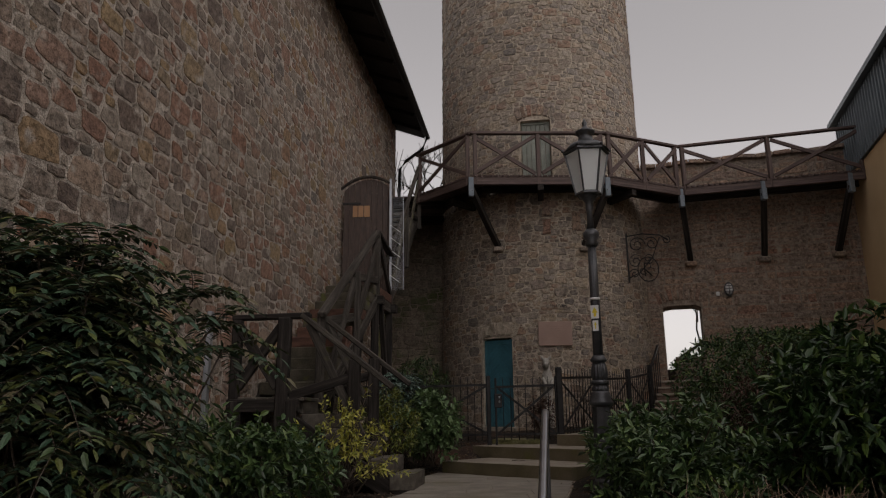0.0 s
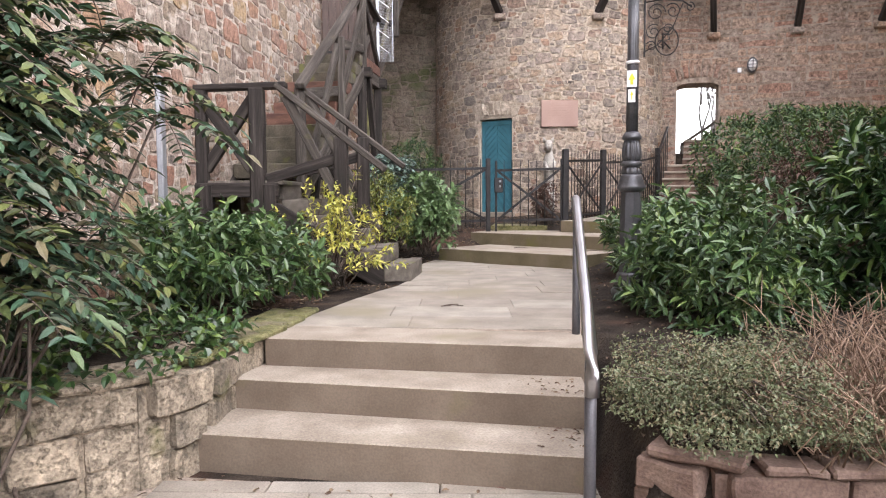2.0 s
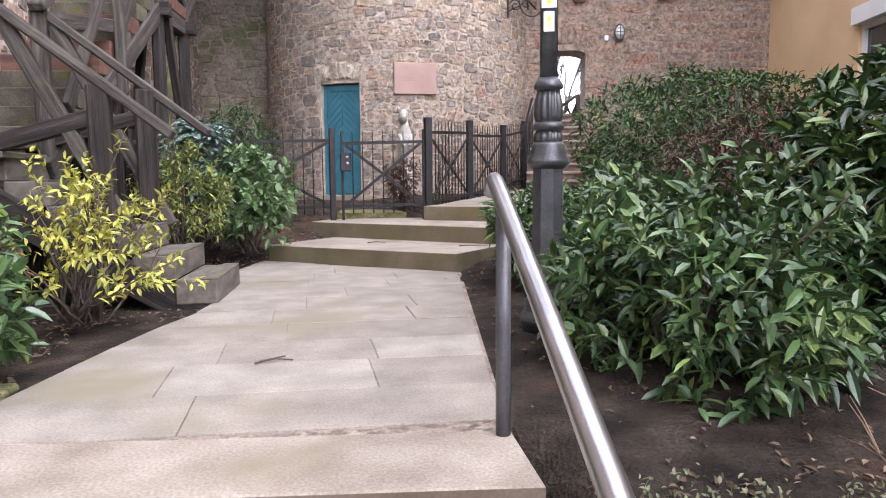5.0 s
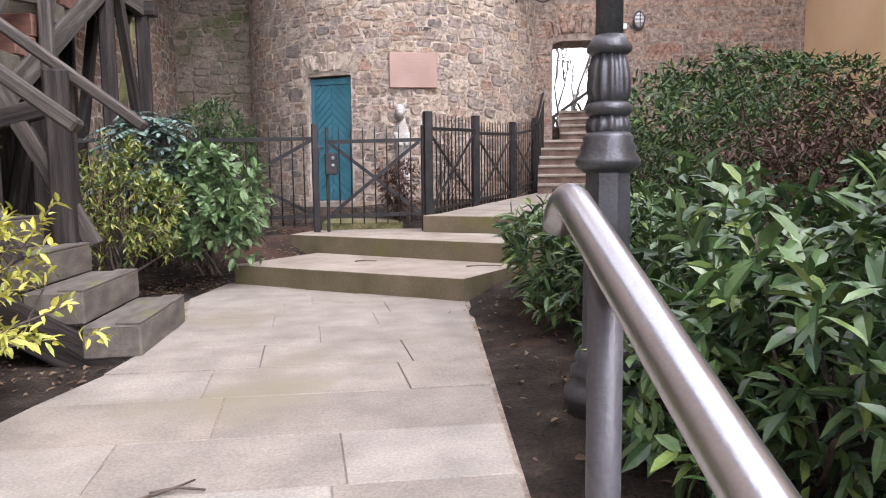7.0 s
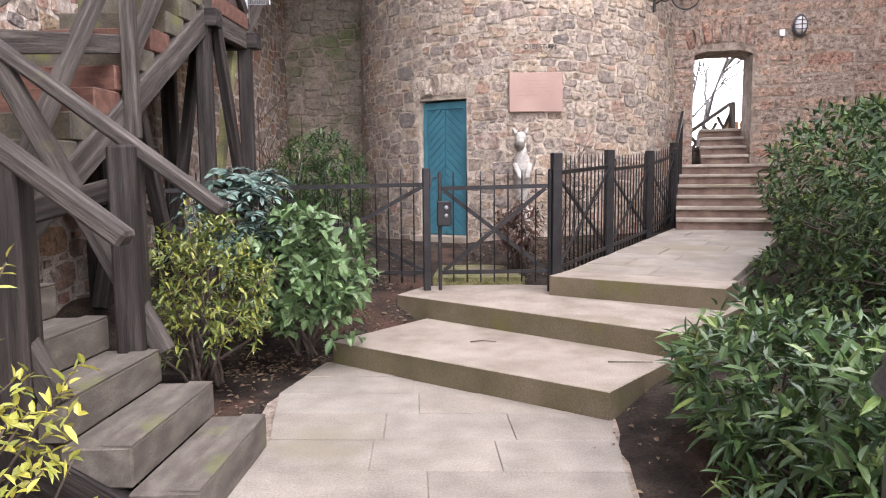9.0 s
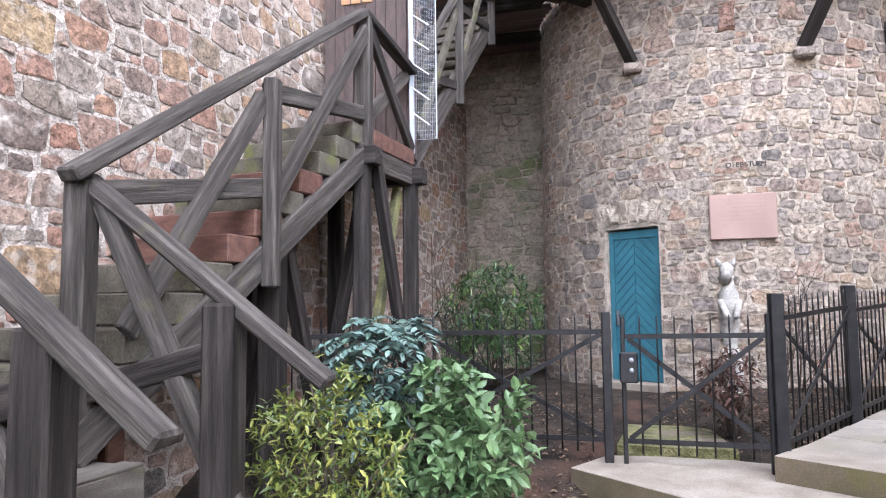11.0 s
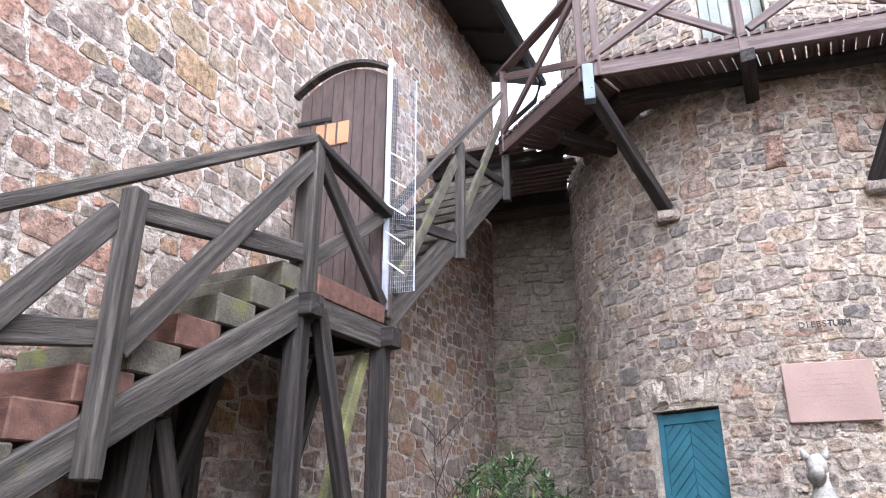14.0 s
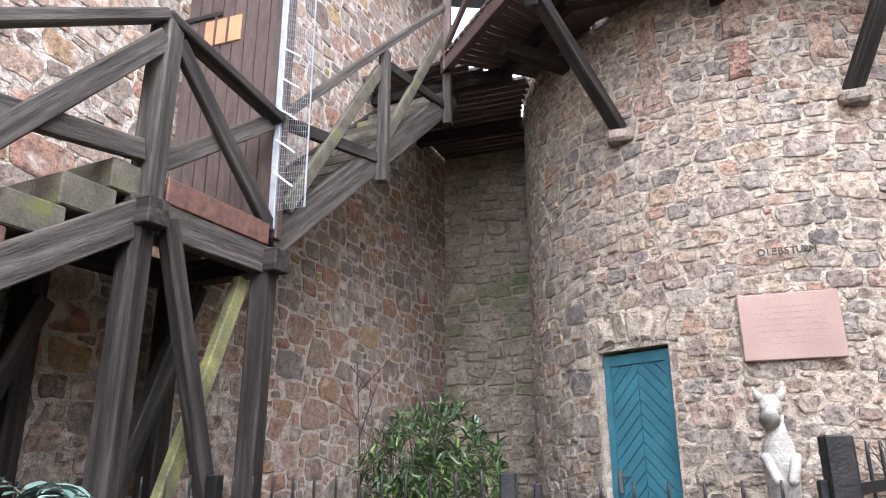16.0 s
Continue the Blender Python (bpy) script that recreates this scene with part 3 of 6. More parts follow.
def build_eaves():
    e = thing("roof_eaves", "dark roof overhang with black boards and tiles", "roof", kind="structure")
    a = WALL_AT - 16.0 * WALL_DIR
    L = 24.75

    def at(u, out, z):
        p = a + u * WALL_DIR + out * WALL_OUT
        return (p.x, p.y, z)
    bm = bmesh.new()
    v = [at(-1, -0.4, 9.45), at(L, -0.4, 9.45), at(L, 0.86, 8.98), at(-1, 0.86, 8.98), at(-1, -0.4, 9.6), at(L, -0.4, 9.6), at(L, 0.86, 9.1), at(-1, 0.86, 9.1)]
    merge(bm, v, [(3, 2, 1, 0), (4, 5, 6, 7), (0, 1, 5, 4), (2, 3, 7, 6), (1, 2, 6, 5), (3, 0, 4, 7)])
    part("soffit", bm, eave_wood, e)
    bm = bmesh.new()
    v = [at(-1, 0.9, 9.08), at(L, 0.9, 9.08), at(L, -5.0, 12.4), at(-1, -5.0, 12.4), at(-1, 0.9, 9.2), at(L, 0.9, 9.2), at(L, -5.0, 12.55), at(-1, -5.0, 12.55)]
    merge(bm, v, [(3, 2, 1, 0), (4, 5, 6, 7), (0, 1, 5, 4), (2, 3, 7, 6), (1, 2, 6, 5), (3, 0, 4, 7)])
    part("tiles", bm, roof_tile, e)
    for k in range(26):
        timber("rafter", at(-0.5 + k * 0.98, -0.2, 9.36), at(-0.5 + k * 0.98, 0.84, 8.96), 0.1, 0.14, eave_wood, e)
    bm = bmesh.new()
    tube(bm, [at(-1, 0.95, 9.03), at(8, 0.95, 9.02), at(L, 0.95, 9.0)], 0.07, 10)
    part("gutter", bm, eave_wood, e)
    bm = bmesh.new()
    tube(bm, [at(L - 0.15, 0.95, 8.95), at(L - 0.1, 0.8, 8.6), at(L - 0.1, 0.3, 8.25), at(L - 0.1, 0.12, 8.0), at(L - 0.1, 0.1, 6.4)], 0.05, 10)
    part("downpipe", bm, eave_wood, e)
    bm = bmesh.new()
    p = at(L - 2.2, -0.9, 10.0)
    block(bm, (p[0] - 0.25, p[1] - 0.3, 9.2), (p[0] + 0.25, p[1] + 0.3, 11.2))
    part("chimney", bm, roof_tile, e)


build_eaves()

# ---- the round tower ----
TOWER = Vector((2.44, 19.4, 0))
TOWER_R = 2.75


def tower_place(th, z, out=0.0):
    r = TOWER_R - 0.004 * max(0.0, z) + out
    return (TOWER.x + r * math.sin(th), TOWER.y - r * math.cos(th), z)


DOOR = (-0.68, 0.60, -0.395, 2.62)      # angle, height of the teal door's opening
UPPER = (-0.262, 6.25, 0.012, 7.95)     # the small door on the walkway


def build_tower():
    bm = bmesh.new()
    ths = sorted({-math.pi + math.tau * k / 72 for k in range(72)} | {DOOR[0], DOOR[2], UPPER[0], UPPER[2]})
    zs = sorted({-0.3, 15.5, DOOR[1], DOOR[3], UPPER[1], UPPER[3]} | {i * 1.3 + 3.6 for i in range(9)})
    n = len(ths)

    def hole(t, z):
        return any(h[0] < t < h[2] and h[1] < z < h[3] for h in (DOOR, UPPER))
    outer = [[bm.verts.new(tower_place(t, z)) for t in ths] for z in zs]
    inner = [[bm.verts.new(tower_place(t, z, -0.75)) for t in ths] for z in zs]
    for j in range(len(zs) - 1):
        for i in range(n):
            k = (i + 1) % n
            tm = (ths[i] + (ths[k] if k else math.pi)) / 2
            if hole(tm, (zs[j] + zs[j + 1]) / 2):
                for a, b in (((j, i), (j + 1, i)), ((j, k), (j + 1, k)), ((j, i), (j, k)), ((j + 1, i), (j + 1, k))):
                    di, dj = (a[1] + b[1]) / 2 - i, (a[0] + b[0]) / 2 - j
                    t2 = ths[i] - 0.01 if a[1] == b[1] == i else ths[k] + 0.01 if a[1] == b[1] else tm
                    z2 = zs[j] - 0.01 if a[0] == b[0] == j else zs[j + 1] + 0.01 if a[0] == b[0] else (zs[j] + zs[j + 1]) / 2
                    if not hole(t2, z2):
                        bm.faces.new((outer[a[0]][a[1]], outer[b[0]][b[1]], inner[b[0]][b[1]], inner[a[0]][a[1]]))
                continue
            bm.faces.new((outer[j][i], outer[j][k], outer[j + 1][k], outer[j + 1][i]))
            bm.faces.new((inner[j + 1][i], inner[j + 1][k], inner[j][k], inner[j][i]))
    for i in range(n):
        k = (i + 1) % n
        bm.faces.new((outer[-1][i], outer[-1][k], inner[-1][k], inner[-1][i]))
        bm.faces.new((outer[0][k], outer[0][i], inner[0][i], inner[0][k]))
    bmesh.ops.recalc_face_normals(bm, faces=bm.faces)
    me = bpy.data.meshes.new("wall_tower")
    bm.to_mesh(me)
    bm.free()
    me.materials.append(mortar_grey)
    return tagged(new("wall_tower", me), "round medieval tower of grey rubble stones in pale mortar", "tower", kind="structure")


wall_tower = build_tower()
rng = random.Random(11)
ARC0 = -1.75


def tower_uv(u, v, out):
    return tower_place(ARC0 + u / TOWER_R, v - 0.3, out)


def arc_u(th):
    return (th - ARC0) * TOWER_R


holes = [(arc_u(DOOR[0]) - 0.02, DOOR[1] + 0.3 - 0.1, arc_u(DOOR[2]) + 0.02, DOOR[3] + 0.3 + 0.36), (arc_u(UPPER[0]) - 0.03, UPPER[1] + 0.2, arc_u(UPPER[2]) + 0.03, UPPER[3] + 0.55),
         (arc_u(-0.168), 2.68, arc_u(0.11), 3.25)]
lay_stones(packed_stones(arc_u(1.75), 15.7, [(0.125, 0.35), (0.095, 1.4), (0.07, 2.5), (0.05, 3.0), (0.036, 3.0)], rng, holes, flat=1.65, gap=0.009, ragged=0.02, reach=1.4), tower_uv, rng, grey_stone, wall_tower,
           lambda u, v: arc_u(-1.15) < u < arc_u(0.55) and 2.3 < v < 5.0, proud=(0.004, 0.018))


def voussoirs(parent, place, u0, u1, v, rise, depth, count, mats, rng):
    """An arch of wedge stones over an opening."""
    for k in range(count):
        a, b = k / count + 0.012, (k + 1) / count - 0.012
        o = []
        for f, w in ((a, 0), (b, 0), (b, 1), (a, 1)):
            x = u0 + (u1 - u0) * f
            o.append((x + w * (f - 0.5) * 0.22, v + rise * (1 - (2 * f - 1) ** 2) + w * depth * rng.uniform(0.9, 1.1)))
        o = [o[0], ((o[0][0] + o[1][0]) / 2, (o[0][1] + o[1][1]) / 2), o[1], o[2], o[3]]
        vv, ff = stone_solid(o, place, rng, (0.02, 0.035))
        PIECES.append(("voussoir", vv, ff, mats["object"], parent))


voussoirs(wall_tower, tower_uv, arc_u(DOOR[0]) - 0.12, arc_u(DOOR[2]) + 0.12, DOOR[3] + 0.3, 0.07, 0.3, 8, {"object": mortar_grey}, rng)
voussoirs(wall_tower, tower_uv, arc_u(UPPER[0]) - 0.06, arc_u(UPPER[2]) + 0.06, UPPER[3] + 0.3, 0.12, 0.28, 7, brown_stone, rng)

for th, z0, z1 in ((-0.36, 4.95, 5.5), (-0.36, 5.55, 5.95), (-0.06, 5.0, 5.4), (-0.06, 5.45, 5.95), (0.2, 5.1, 5.6)):
    u0 = arc_u(th)
    o = [(u0 - 0.11, z0 + 0.3), (u0 + 0.1, z0 + 0.31), (u0 + 0.11, z1 + 0.3), (u0 - 0.1, z1 + 0.29)]
    vv, ff = stone_solid(o, tower_uv, rng, (0.03, 0.036))
    PIECES.append(("stone", vv, ff, brown_stone["object"], wall_tower))

# ---- the mossy wall between house and tower ----
rng = random.Random(21)


def back_place(u, v, out):
    return (-2.2 + u, 19.85 - out, v - 0.3)


wall_north = slab_wall("wall_north", back_place, 3.2, 7.0, 0.6, mortar_dull, "damp mossy rubble wall between house and tower")
lay_stones(packed_stones(3.2, 7.0, [(0.12, 0.5), (0.095, 1.5), (0.07, 2.5), (0.05, 3.0)], rng, flat=1.9, gap=0.006, ragged=0.015, reach=1.4), back_place, rng, {"object": moss_stone, "island": moss_stone}, wall_north, lambda u, v: False)

# ---- the gate wall with its arch ----
GATE_DIR = Vector((1, -0.256, 0)).normalized()
GATE_IN = Vector((GATE_DIR.y, -GATE_DIR.x, 0))
GATE_AT = Vector((5.8, 18.0, 0))
rng = random.Random(33)


def gate_place(u, v, out):
    p = GATE_AT + (u - 1.6) * GATE_DIR + out * GATE_IN
    return (p.x, p.y, v - 0.3)


ARCH = (-0.58 + 1.6, 0.3, 0.32 + 1.6, 3.80)
wall_east = slab_wall("wall_east", gate_place, 5.9, 7.45, 0.75, mortar_dull, "brown coursed stone wall with an arched passage", [ARCH])
lay_stones(rubble(5.9, 7.42, 0.19, 0.4, rng, [(ARCH[0] - 0.02, ARCH[1], ARCH[2] + 0.02, ARCH[3] + 0.36)], gap=0.008, wavy=0.03, squareness=0.9, ragged=0.02), gate_place, rng, brown_stone, wall_east,
           lambda u, v: 0.4 < u < 4.5 and 2.6 < v < 5.2, proud=(0.003, 0.014))
voussoirs(wall_east, gate_place, ARCH[0] - 0.1, ARCH[2] + 0.1, ARCH[3] + 0.02, 0.12, 0.3, 9, brown_stone, rng)

# arch spandrels: the segment under the crown
bm = bmesh.new()
for s in range(2):
    x0 = ARCH[0] if s == 0 else ARCH[2]
    d = 0.22 if s == 0 else -0.22
    ring = [(x0, ARCH[3] - 0.06), (x0 + d * 0.4, ARCH[3] - 0.025), (x0 + d, ARCH[3] + 0.0), (x0, ARCH[3] + 0.0)]
    f = [bm.verts.new(gate_place(u, v, -0.01)) for u, v in ring]
    b = [bm.verts.new(gate_place(u, v, -0.74)) for u, v in ring]
    bm.faces.new(f)
    bm.faces.new(b[::-1])
    for k in range(4):
        bm.faces.new((f[k], f[(k + 1) % 4], b[(k + 1) % 4], b[k]))
bmesh.ops.recalc_face_normals(bm, faces=bm.faces)
part("arch_spandrel", bm, brown_stone["island"], wall_east)
bm = bmesh.new()
for k in range(15):
    p, q = gate_place(k * 0.4 - 0.05, 7.44, 0.05), gate_place(k * 0.4 + 0.335, 7.44, 0.05)
    bar(bm, (p[0] + 0.1, p[1] + 0.4, 7.17 + 0.02 * (k % 3)), (q[0] + 0.1, q[1] + 0.4, 7.17 + 0.02 * ((k + 1) % 3)), 0.95, 0.1)
part("coping", bm, brown_stone["island"], wall_east)

# ---- the ochre house ----


def build_house():
    h = thing("ochre_house", "ochre rendered house with grey metal cladding above", "house", kind="structure", at=(9.75, 17.0, 0))
    d = Vector((-0.256, -1, 0)).normalized()
    o = Vector((d.y, -d.x, 0))
    if o.x < 0:
        o = -o
    base = Vector((9.72, 17.2, 0))

    def at(k, out, z):
        p = base + k * d + out * o
        return Vector((p.x, p.y, z))

    def slab(k0, k1, z0, z1, out0, out1):
        bm = bmesh.new()
        v = [at(k, w, z) for k in (k0, k1) for w in (out0, out1) for z in (z0, z1)]
        merge(bm, v, [(0, 1, 3, 2), (4, 6, 7, 5), (0, 4, 5, 1), (2, 3, 7, 6), (0, 2, 6, 4), (1, 5, 7, 3)])
        bmesh.ops.recalc_face_normals(bm, faces=bm.faces)
        return bm
    W0, W1, S0, S1 = 3.55, 6.6, 1.7, 3.22
    part("wall", slab(-0.2, W0, -0.6, 6.45, 0, 0.35), yellow_render, h)
    part("wall", slab(W1, 16, -0.6, 6.45, 0, 0.35), yellow_render, h)
    part("wall", slab(W0, W1, -0.6, S0, 0, 0.35), yellow_render, h)
    part("wall", slab(W0, W1, S1, 6.45, 0, 0.35), yellow_render, h)
    part("gable_wall", slab(-0.25, -0.2, -0.6, 6.45, 0, 8), yellow_render, h)
    part("far_wall", slab(16, 16.3, -0.6, 6.45, 0, 8), yellow_render, h)
    part("shutter_box", slab(W0 - 0.06, W1 + 0.1, S1 - 0.02, S1 + 0.24, -0.1, 0.1), white_frame, h, "white roller shutter box")
    win = put("window", bpy.data.meshes.new("window"), h)
    win.data.materials.append(white_frame)
    bm = slab(W0, W0 + 0.08, S0, S1, 0.05, 0.14)
    bm.to_mesh(win.data)
    bm.free()
    for a, b, c, e in ((W1 - 0.08, W1, S0, S1), (W0, W1, S0, S0 + 0.08), (W0, W1, S1 - 0.1, S1 - 0.02), (W0 + 1.45, W0 + 1.55, S0, S1)):
        part("window_frame", slab(a, b, c, e, 0.045, 0.145), white_frame, win)
    part("pane", slab(W0 + 0.08, W1 - 0.08, S0 + 0.08, S1 - 0.1, 0.1, 0.12), dark_pane, win, "dark reflecting window pane")
    # standing-seam cladding
    part("cladding", slab(-0.2, 16, 6.47, 7.9, -0.05, 0.3), sheet_metal, h)
    for k in range(90):
        part("seam", slab(-0.18 + k * 0.18, -0.15 + k * 0.18, 6.47, 7.9, -0.085, -0.05), sheet_metal, h)
    part("roof", slab(-0.4, 16.3, 7.9, 8.02, -0.2, 8), sheet_metal, h)


build_house()
# plain unseen wall added behind the walker; its height shapes the front light
bm = bmesh.new()
block(bm, (-4.6, -5.6, -0.7), (10.5, -5.2, 3.2), 0.02)
me = bpy.data.meshes.new("wall_south")
bm.to_mesh(me)
bm.free()
me.materials.append(mortar_dull)
tagged(new("wall_south", me), "plain unseen wall added to close the court", "wall", kind="structure")

# ---- stone steps and path ----


def prism(top, z0, z1, bevel=0.012, sides=False):
    """A slab over an outline, its upper edge worn round."""
    bm = bmesh.new()
    lo = [bm.verts.new((x, y, z0)) for x, y in top]
    hi = [bm.verts.new((x, y, z1)) for x, y in top]
    n = len(top)
    bm.faces.new(lo[::-1])
    f = bm.faces.new(hi)
    for k in range(n):
        bm.faces.new((lo[k], lo[(k + 1) % n], hi[(k + 1) % n], hi[k]))
    bmesh.ops.recalc_face_normals(bm, faces=bm.faces)
    if bevel:
        bmesh.ops.bevel(bm, geom=list(f.edges), offset=bevel, segments=1, affect="EDGES")
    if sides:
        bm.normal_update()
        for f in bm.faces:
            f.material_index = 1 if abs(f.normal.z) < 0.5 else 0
    return bm


def stone_step(outline, z0, z1, parent, riser=riser_grime_shade):
    """A worn step with weathered risers, their shade mixed into the colour."""
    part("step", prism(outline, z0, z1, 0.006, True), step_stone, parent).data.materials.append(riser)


steps_low = thing("stone_steps", "three worn sandstone steps up to the paved path", "steps", kind="structure", at=(0, 5.8, -0.54))
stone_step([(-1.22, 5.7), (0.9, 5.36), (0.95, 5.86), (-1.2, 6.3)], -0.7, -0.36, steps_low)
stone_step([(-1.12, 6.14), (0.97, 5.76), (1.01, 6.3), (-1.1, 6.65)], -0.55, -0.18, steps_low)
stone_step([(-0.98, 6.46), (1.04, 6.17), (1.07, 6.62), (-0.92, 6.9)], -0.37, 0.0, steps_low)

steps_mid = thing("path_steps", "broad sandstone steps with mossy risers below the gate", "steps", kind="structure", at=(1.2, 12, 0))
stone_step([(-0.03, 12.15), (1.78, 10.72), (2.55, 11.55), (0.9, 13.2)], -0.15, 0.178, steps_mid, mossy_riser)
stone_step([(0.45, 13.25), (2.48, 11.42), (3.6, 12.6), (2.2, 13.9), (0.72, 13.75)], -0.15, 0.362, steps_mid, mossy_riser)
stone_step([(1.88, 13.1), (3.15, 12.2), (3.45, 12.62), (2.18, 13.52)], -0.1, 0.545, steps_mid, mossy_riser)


def slab_rows(parent, corner, along, across, length, width, z, rng, slope=0.0, rows=None):
    """Paving slabs in rows across the path, each a piece of its own."""
    k, r = 0.0, 0
    along, across = Vector(along).normalized(), Vector(across).normalized()
    while k < length:
        d = rng.uniform(0.4, 0.52)
        u = 0.0
        first = rng.uniform(0.35, 0.8)
        while u < width - 0.05:
            w = first if u == 0 else rng.uniform(0.62, 0.95)
            if width - u - w < 0.25:
                w = width - u
            g = 0.0035
            dz = rng.uniform(-0.003, 0.003)
            c = []
            for a, b in ((u + g, k + g), (u + w - g, k + g), (u + w - g, min(length, k + d) - g), (u + g, min(length, k + d) - g)):
                c.append(Vector(corner) + a * across + b * along)
            zz = z + slope * k
            v = [(p.x, p.y, zz - 0.07) for p in c] + [(p.x, p.y, zz + dz - 0.006 + (slope * d if i > 1 else 0)) for i, p in enumerate(c)]
            m = sum(c, Vector((0, 0))) / 4
            for i, p in enumerate(c):
                q = p + (m - p) * 0.018
                v.append((q.x, q.y, zz + dz + (slope * d if i > 1 else 0)))
            f = [(8, 9, 10, 11)] + [(i, (i + 1) % 4, 4 + (i + 1) % 4, 4 + i) for i in range(4)] + [(4 + i, 4 + (i + 1) % 4, 8 + (i + 1) % 4, 8 + i) for i in range(4)]
            PIECES.append(("paving_slab", v, f, slab_stone, parent))
            u += w
        k += d
        r += 1


def plain(name, outline, z0, z1, material, label, category, kind="structure"):
    bm = prism(outline, z0, z1, 0)
    me = bpy.data.meshes.new(name)
    bm.to_mesh(me)
    bm.free()
    me.materials.append(material)
    return tagged(new(name, me), label, category, kind=kind)


rng = random.Random(5)
path_low = plain("path", [(-0.95, 6.75), (1.06, 6.55), (1.84, 10.8), (1.85, 11.1), (0.1, 12.4), (-0.1, 12.0), (-0.35, 11.2), (-0.25, 9.0), (-0.6, 8.3)], -0.2, -0.007, mortar_dull, "bed of the sandstone path", "path")
# slabs laid parallel to the long steps, trimmed to the path's edges by row


def path_left(y):
    pts = [(6.9, -0.93), (8.4, -0.58), (9.2, -0.3), (10.4, -0.2), (11.2, -0.32), (12.2, -0.05)]
    for (a, b), (c, d) in zip(pts, pts[1:]):
        if y <= c:
            return b + (d - b) * (y - a) / (c - a)
    return pts[-1][1]


def path_right(y):
    return 1.07 + (y - 6.6) * 0.1765


def path_slabs():
    y = 6.66
    while y < 12.0:
        d = rng.uniform(0.4, 0.5)
        slant = -0.07
        x0, x1 = path_left(y + d / 2), path_right(y + d / 2)
        if y > 10.7:
            x1 = 1.85 - (y - 10.7) * 0.6
        u = x0
        while u < x1 - 0.12:
            w = rng.uniform(0.55, 0.95)
            if x1 - u - w < 0.3:
                w = x1 - u
            g = 0.0022
            c = [(u + g, y + g), (u + w - g, y + g), (u + w - g, y + d - g), (u + g, y + d - g)]
            if u + w > x1 - 0.01 and y + d < 10.9:
                c[1], c[2] = (path_right(y), c[1][1]), (path_right(y + d), c[2][1])
            if u == x0:
                c[0], c[3] = (path_left(y) + g, c[0][1]), (path_left(y + d) + g, c[3][1])
            c = [(a, b + (a - 0.1) * slant + 0.14) for a, b in c]
            dz = rng.uniform(-0.003, 0.003)
            m = (sum(p[0] for p in c) / 4, sum(p[1] for p in c) / 4)
            v = [(a, b, -0.08) for a, b in c] + [(a, b, dz - 0.003) for a, b in c] + [(a + max(-0.003, min(0.003, m[0] - a)), b + max(-0.003, min(0.003, m[1] - b)), dz) for a, b in c]
            f = [(8, 9, 10, 11)] + [(i, (i + 1) % 4, 4 + (i + 1) % 4, 4 + i) for i in range(4)] + [(4 + i, 4 + (i + 1) % 4, 8 + (i + 1) % 4, 8 + i) for i in range(4)]
            PIECES.append(("paving_slab", v, f, slab_stone, path_low))
            u += w
        y += d


path_slabs()
# the rising path beside the railing
UP = Vector((0.565, 0.825))
RIGHT = Vector((0.825, -0.565))
path_high = plain("path_upper", [(2.2, 13.45), (3.4, 12.6), (5.75, 16.0), (4.5, 16.9)], 0.2, 0.5, mortar_dull, "bed of the upper sandstone path", "path")
slab_rows(path_high, (2.12, 13.42), UP, RIGHT, 4.15, 1.5, 0.548, rng, slope=0.036)
# lower court paving
court = plain("court_paving", [(-1.9, -5.2), (3.0, -5.2), (1.0, 5.3), (-1.3, 5.6), (-1.7, 4.4)], -0.65, -0.56, mortar_dull, "worn paving of the lower court", "paving")
slab_rows(court, (-1.25, 1.2), (0, 1), (1, 0), 4.3, 2.2, -0.545, rng)

# ---- steps through the arch ----
steps_up = thing("arch_steps", "flight of brown sandstone steps through the archway", "steps", kind="structure", at=(4.9, 17, 0.7))
F = Vector((0.33, 0.944))
Rr = Vector((0.944, -0.33))
P0 = Vector((4.42, 16.62))
for k in range(10):
    a = P0 + F * (0.29 * k)
    w = 1.55 if k < 6 else 0.72
    if k > 5:
        a = a + Rr * 0.42
    o = [a, a + Rr * w, a + Rr * w + F * 0.62, a + F * 0.62]
    z = 0.70 + 0.16 * (k + 1)
    part("riser", prism([(p.x, p.y) for p in o], 0.3, z - 0.045, 0), brown_step, steps_up)
    # tread slab in paler stone: light falling on the treads is put into colour
    o = [a - F * 0.035, a + Rr * w - F * 0.035, a + Rr * w + F * 0.3, a + F * 0.3]
    part("step", prism([(p.x, p.y) for p in o], z - 0.045, z, 0.012), step_stone, steps_up)

# ---- the outside timber stair ----
S_DIR = Vector((0.118, 1, 0)).normalized()
S_IN = Vector((-S_DIR.y, S_DIR.x, 0))
S_AT = Vector((-1.62, 10.55, 0))


def st(k, inn, z):
    """A point on the stair: k along its outer side, inn towards the wall."""
    p = S_AT + k * S_DIR + inn * S_IN
    return Vector((p.x, p.y, z))


stair = thing("timber_staircase", "weathered oak outside staircase with cross-braced railings against the wall", "staircase", at=(-1.6, 10, 0))


def step_block(k0, k1, z0, z1, inn0, inn1, material, rot=False):
    bm = bmesh.new()
    a = [st(k, i, z) for k in (k0, k1) for i in (inn0, inn1) for z in (z0, z1)]
    merge(bm, a, [(0, 1, 3, 2), (4, 6, 7, 5), (0, 4, 5, 1), (2, 3, 7, 6), (0, 2, 6, 4), (1, 5, 7, 3)])
    bmesh.ops.recalc_face_normals(bm, faces=bm.faces)
    bmesh.ops.bevel(bm, geom=list(bm.edges), offset=0.01, segments=1, affect="EDGES")
    return part("tread", bm, material, stair)


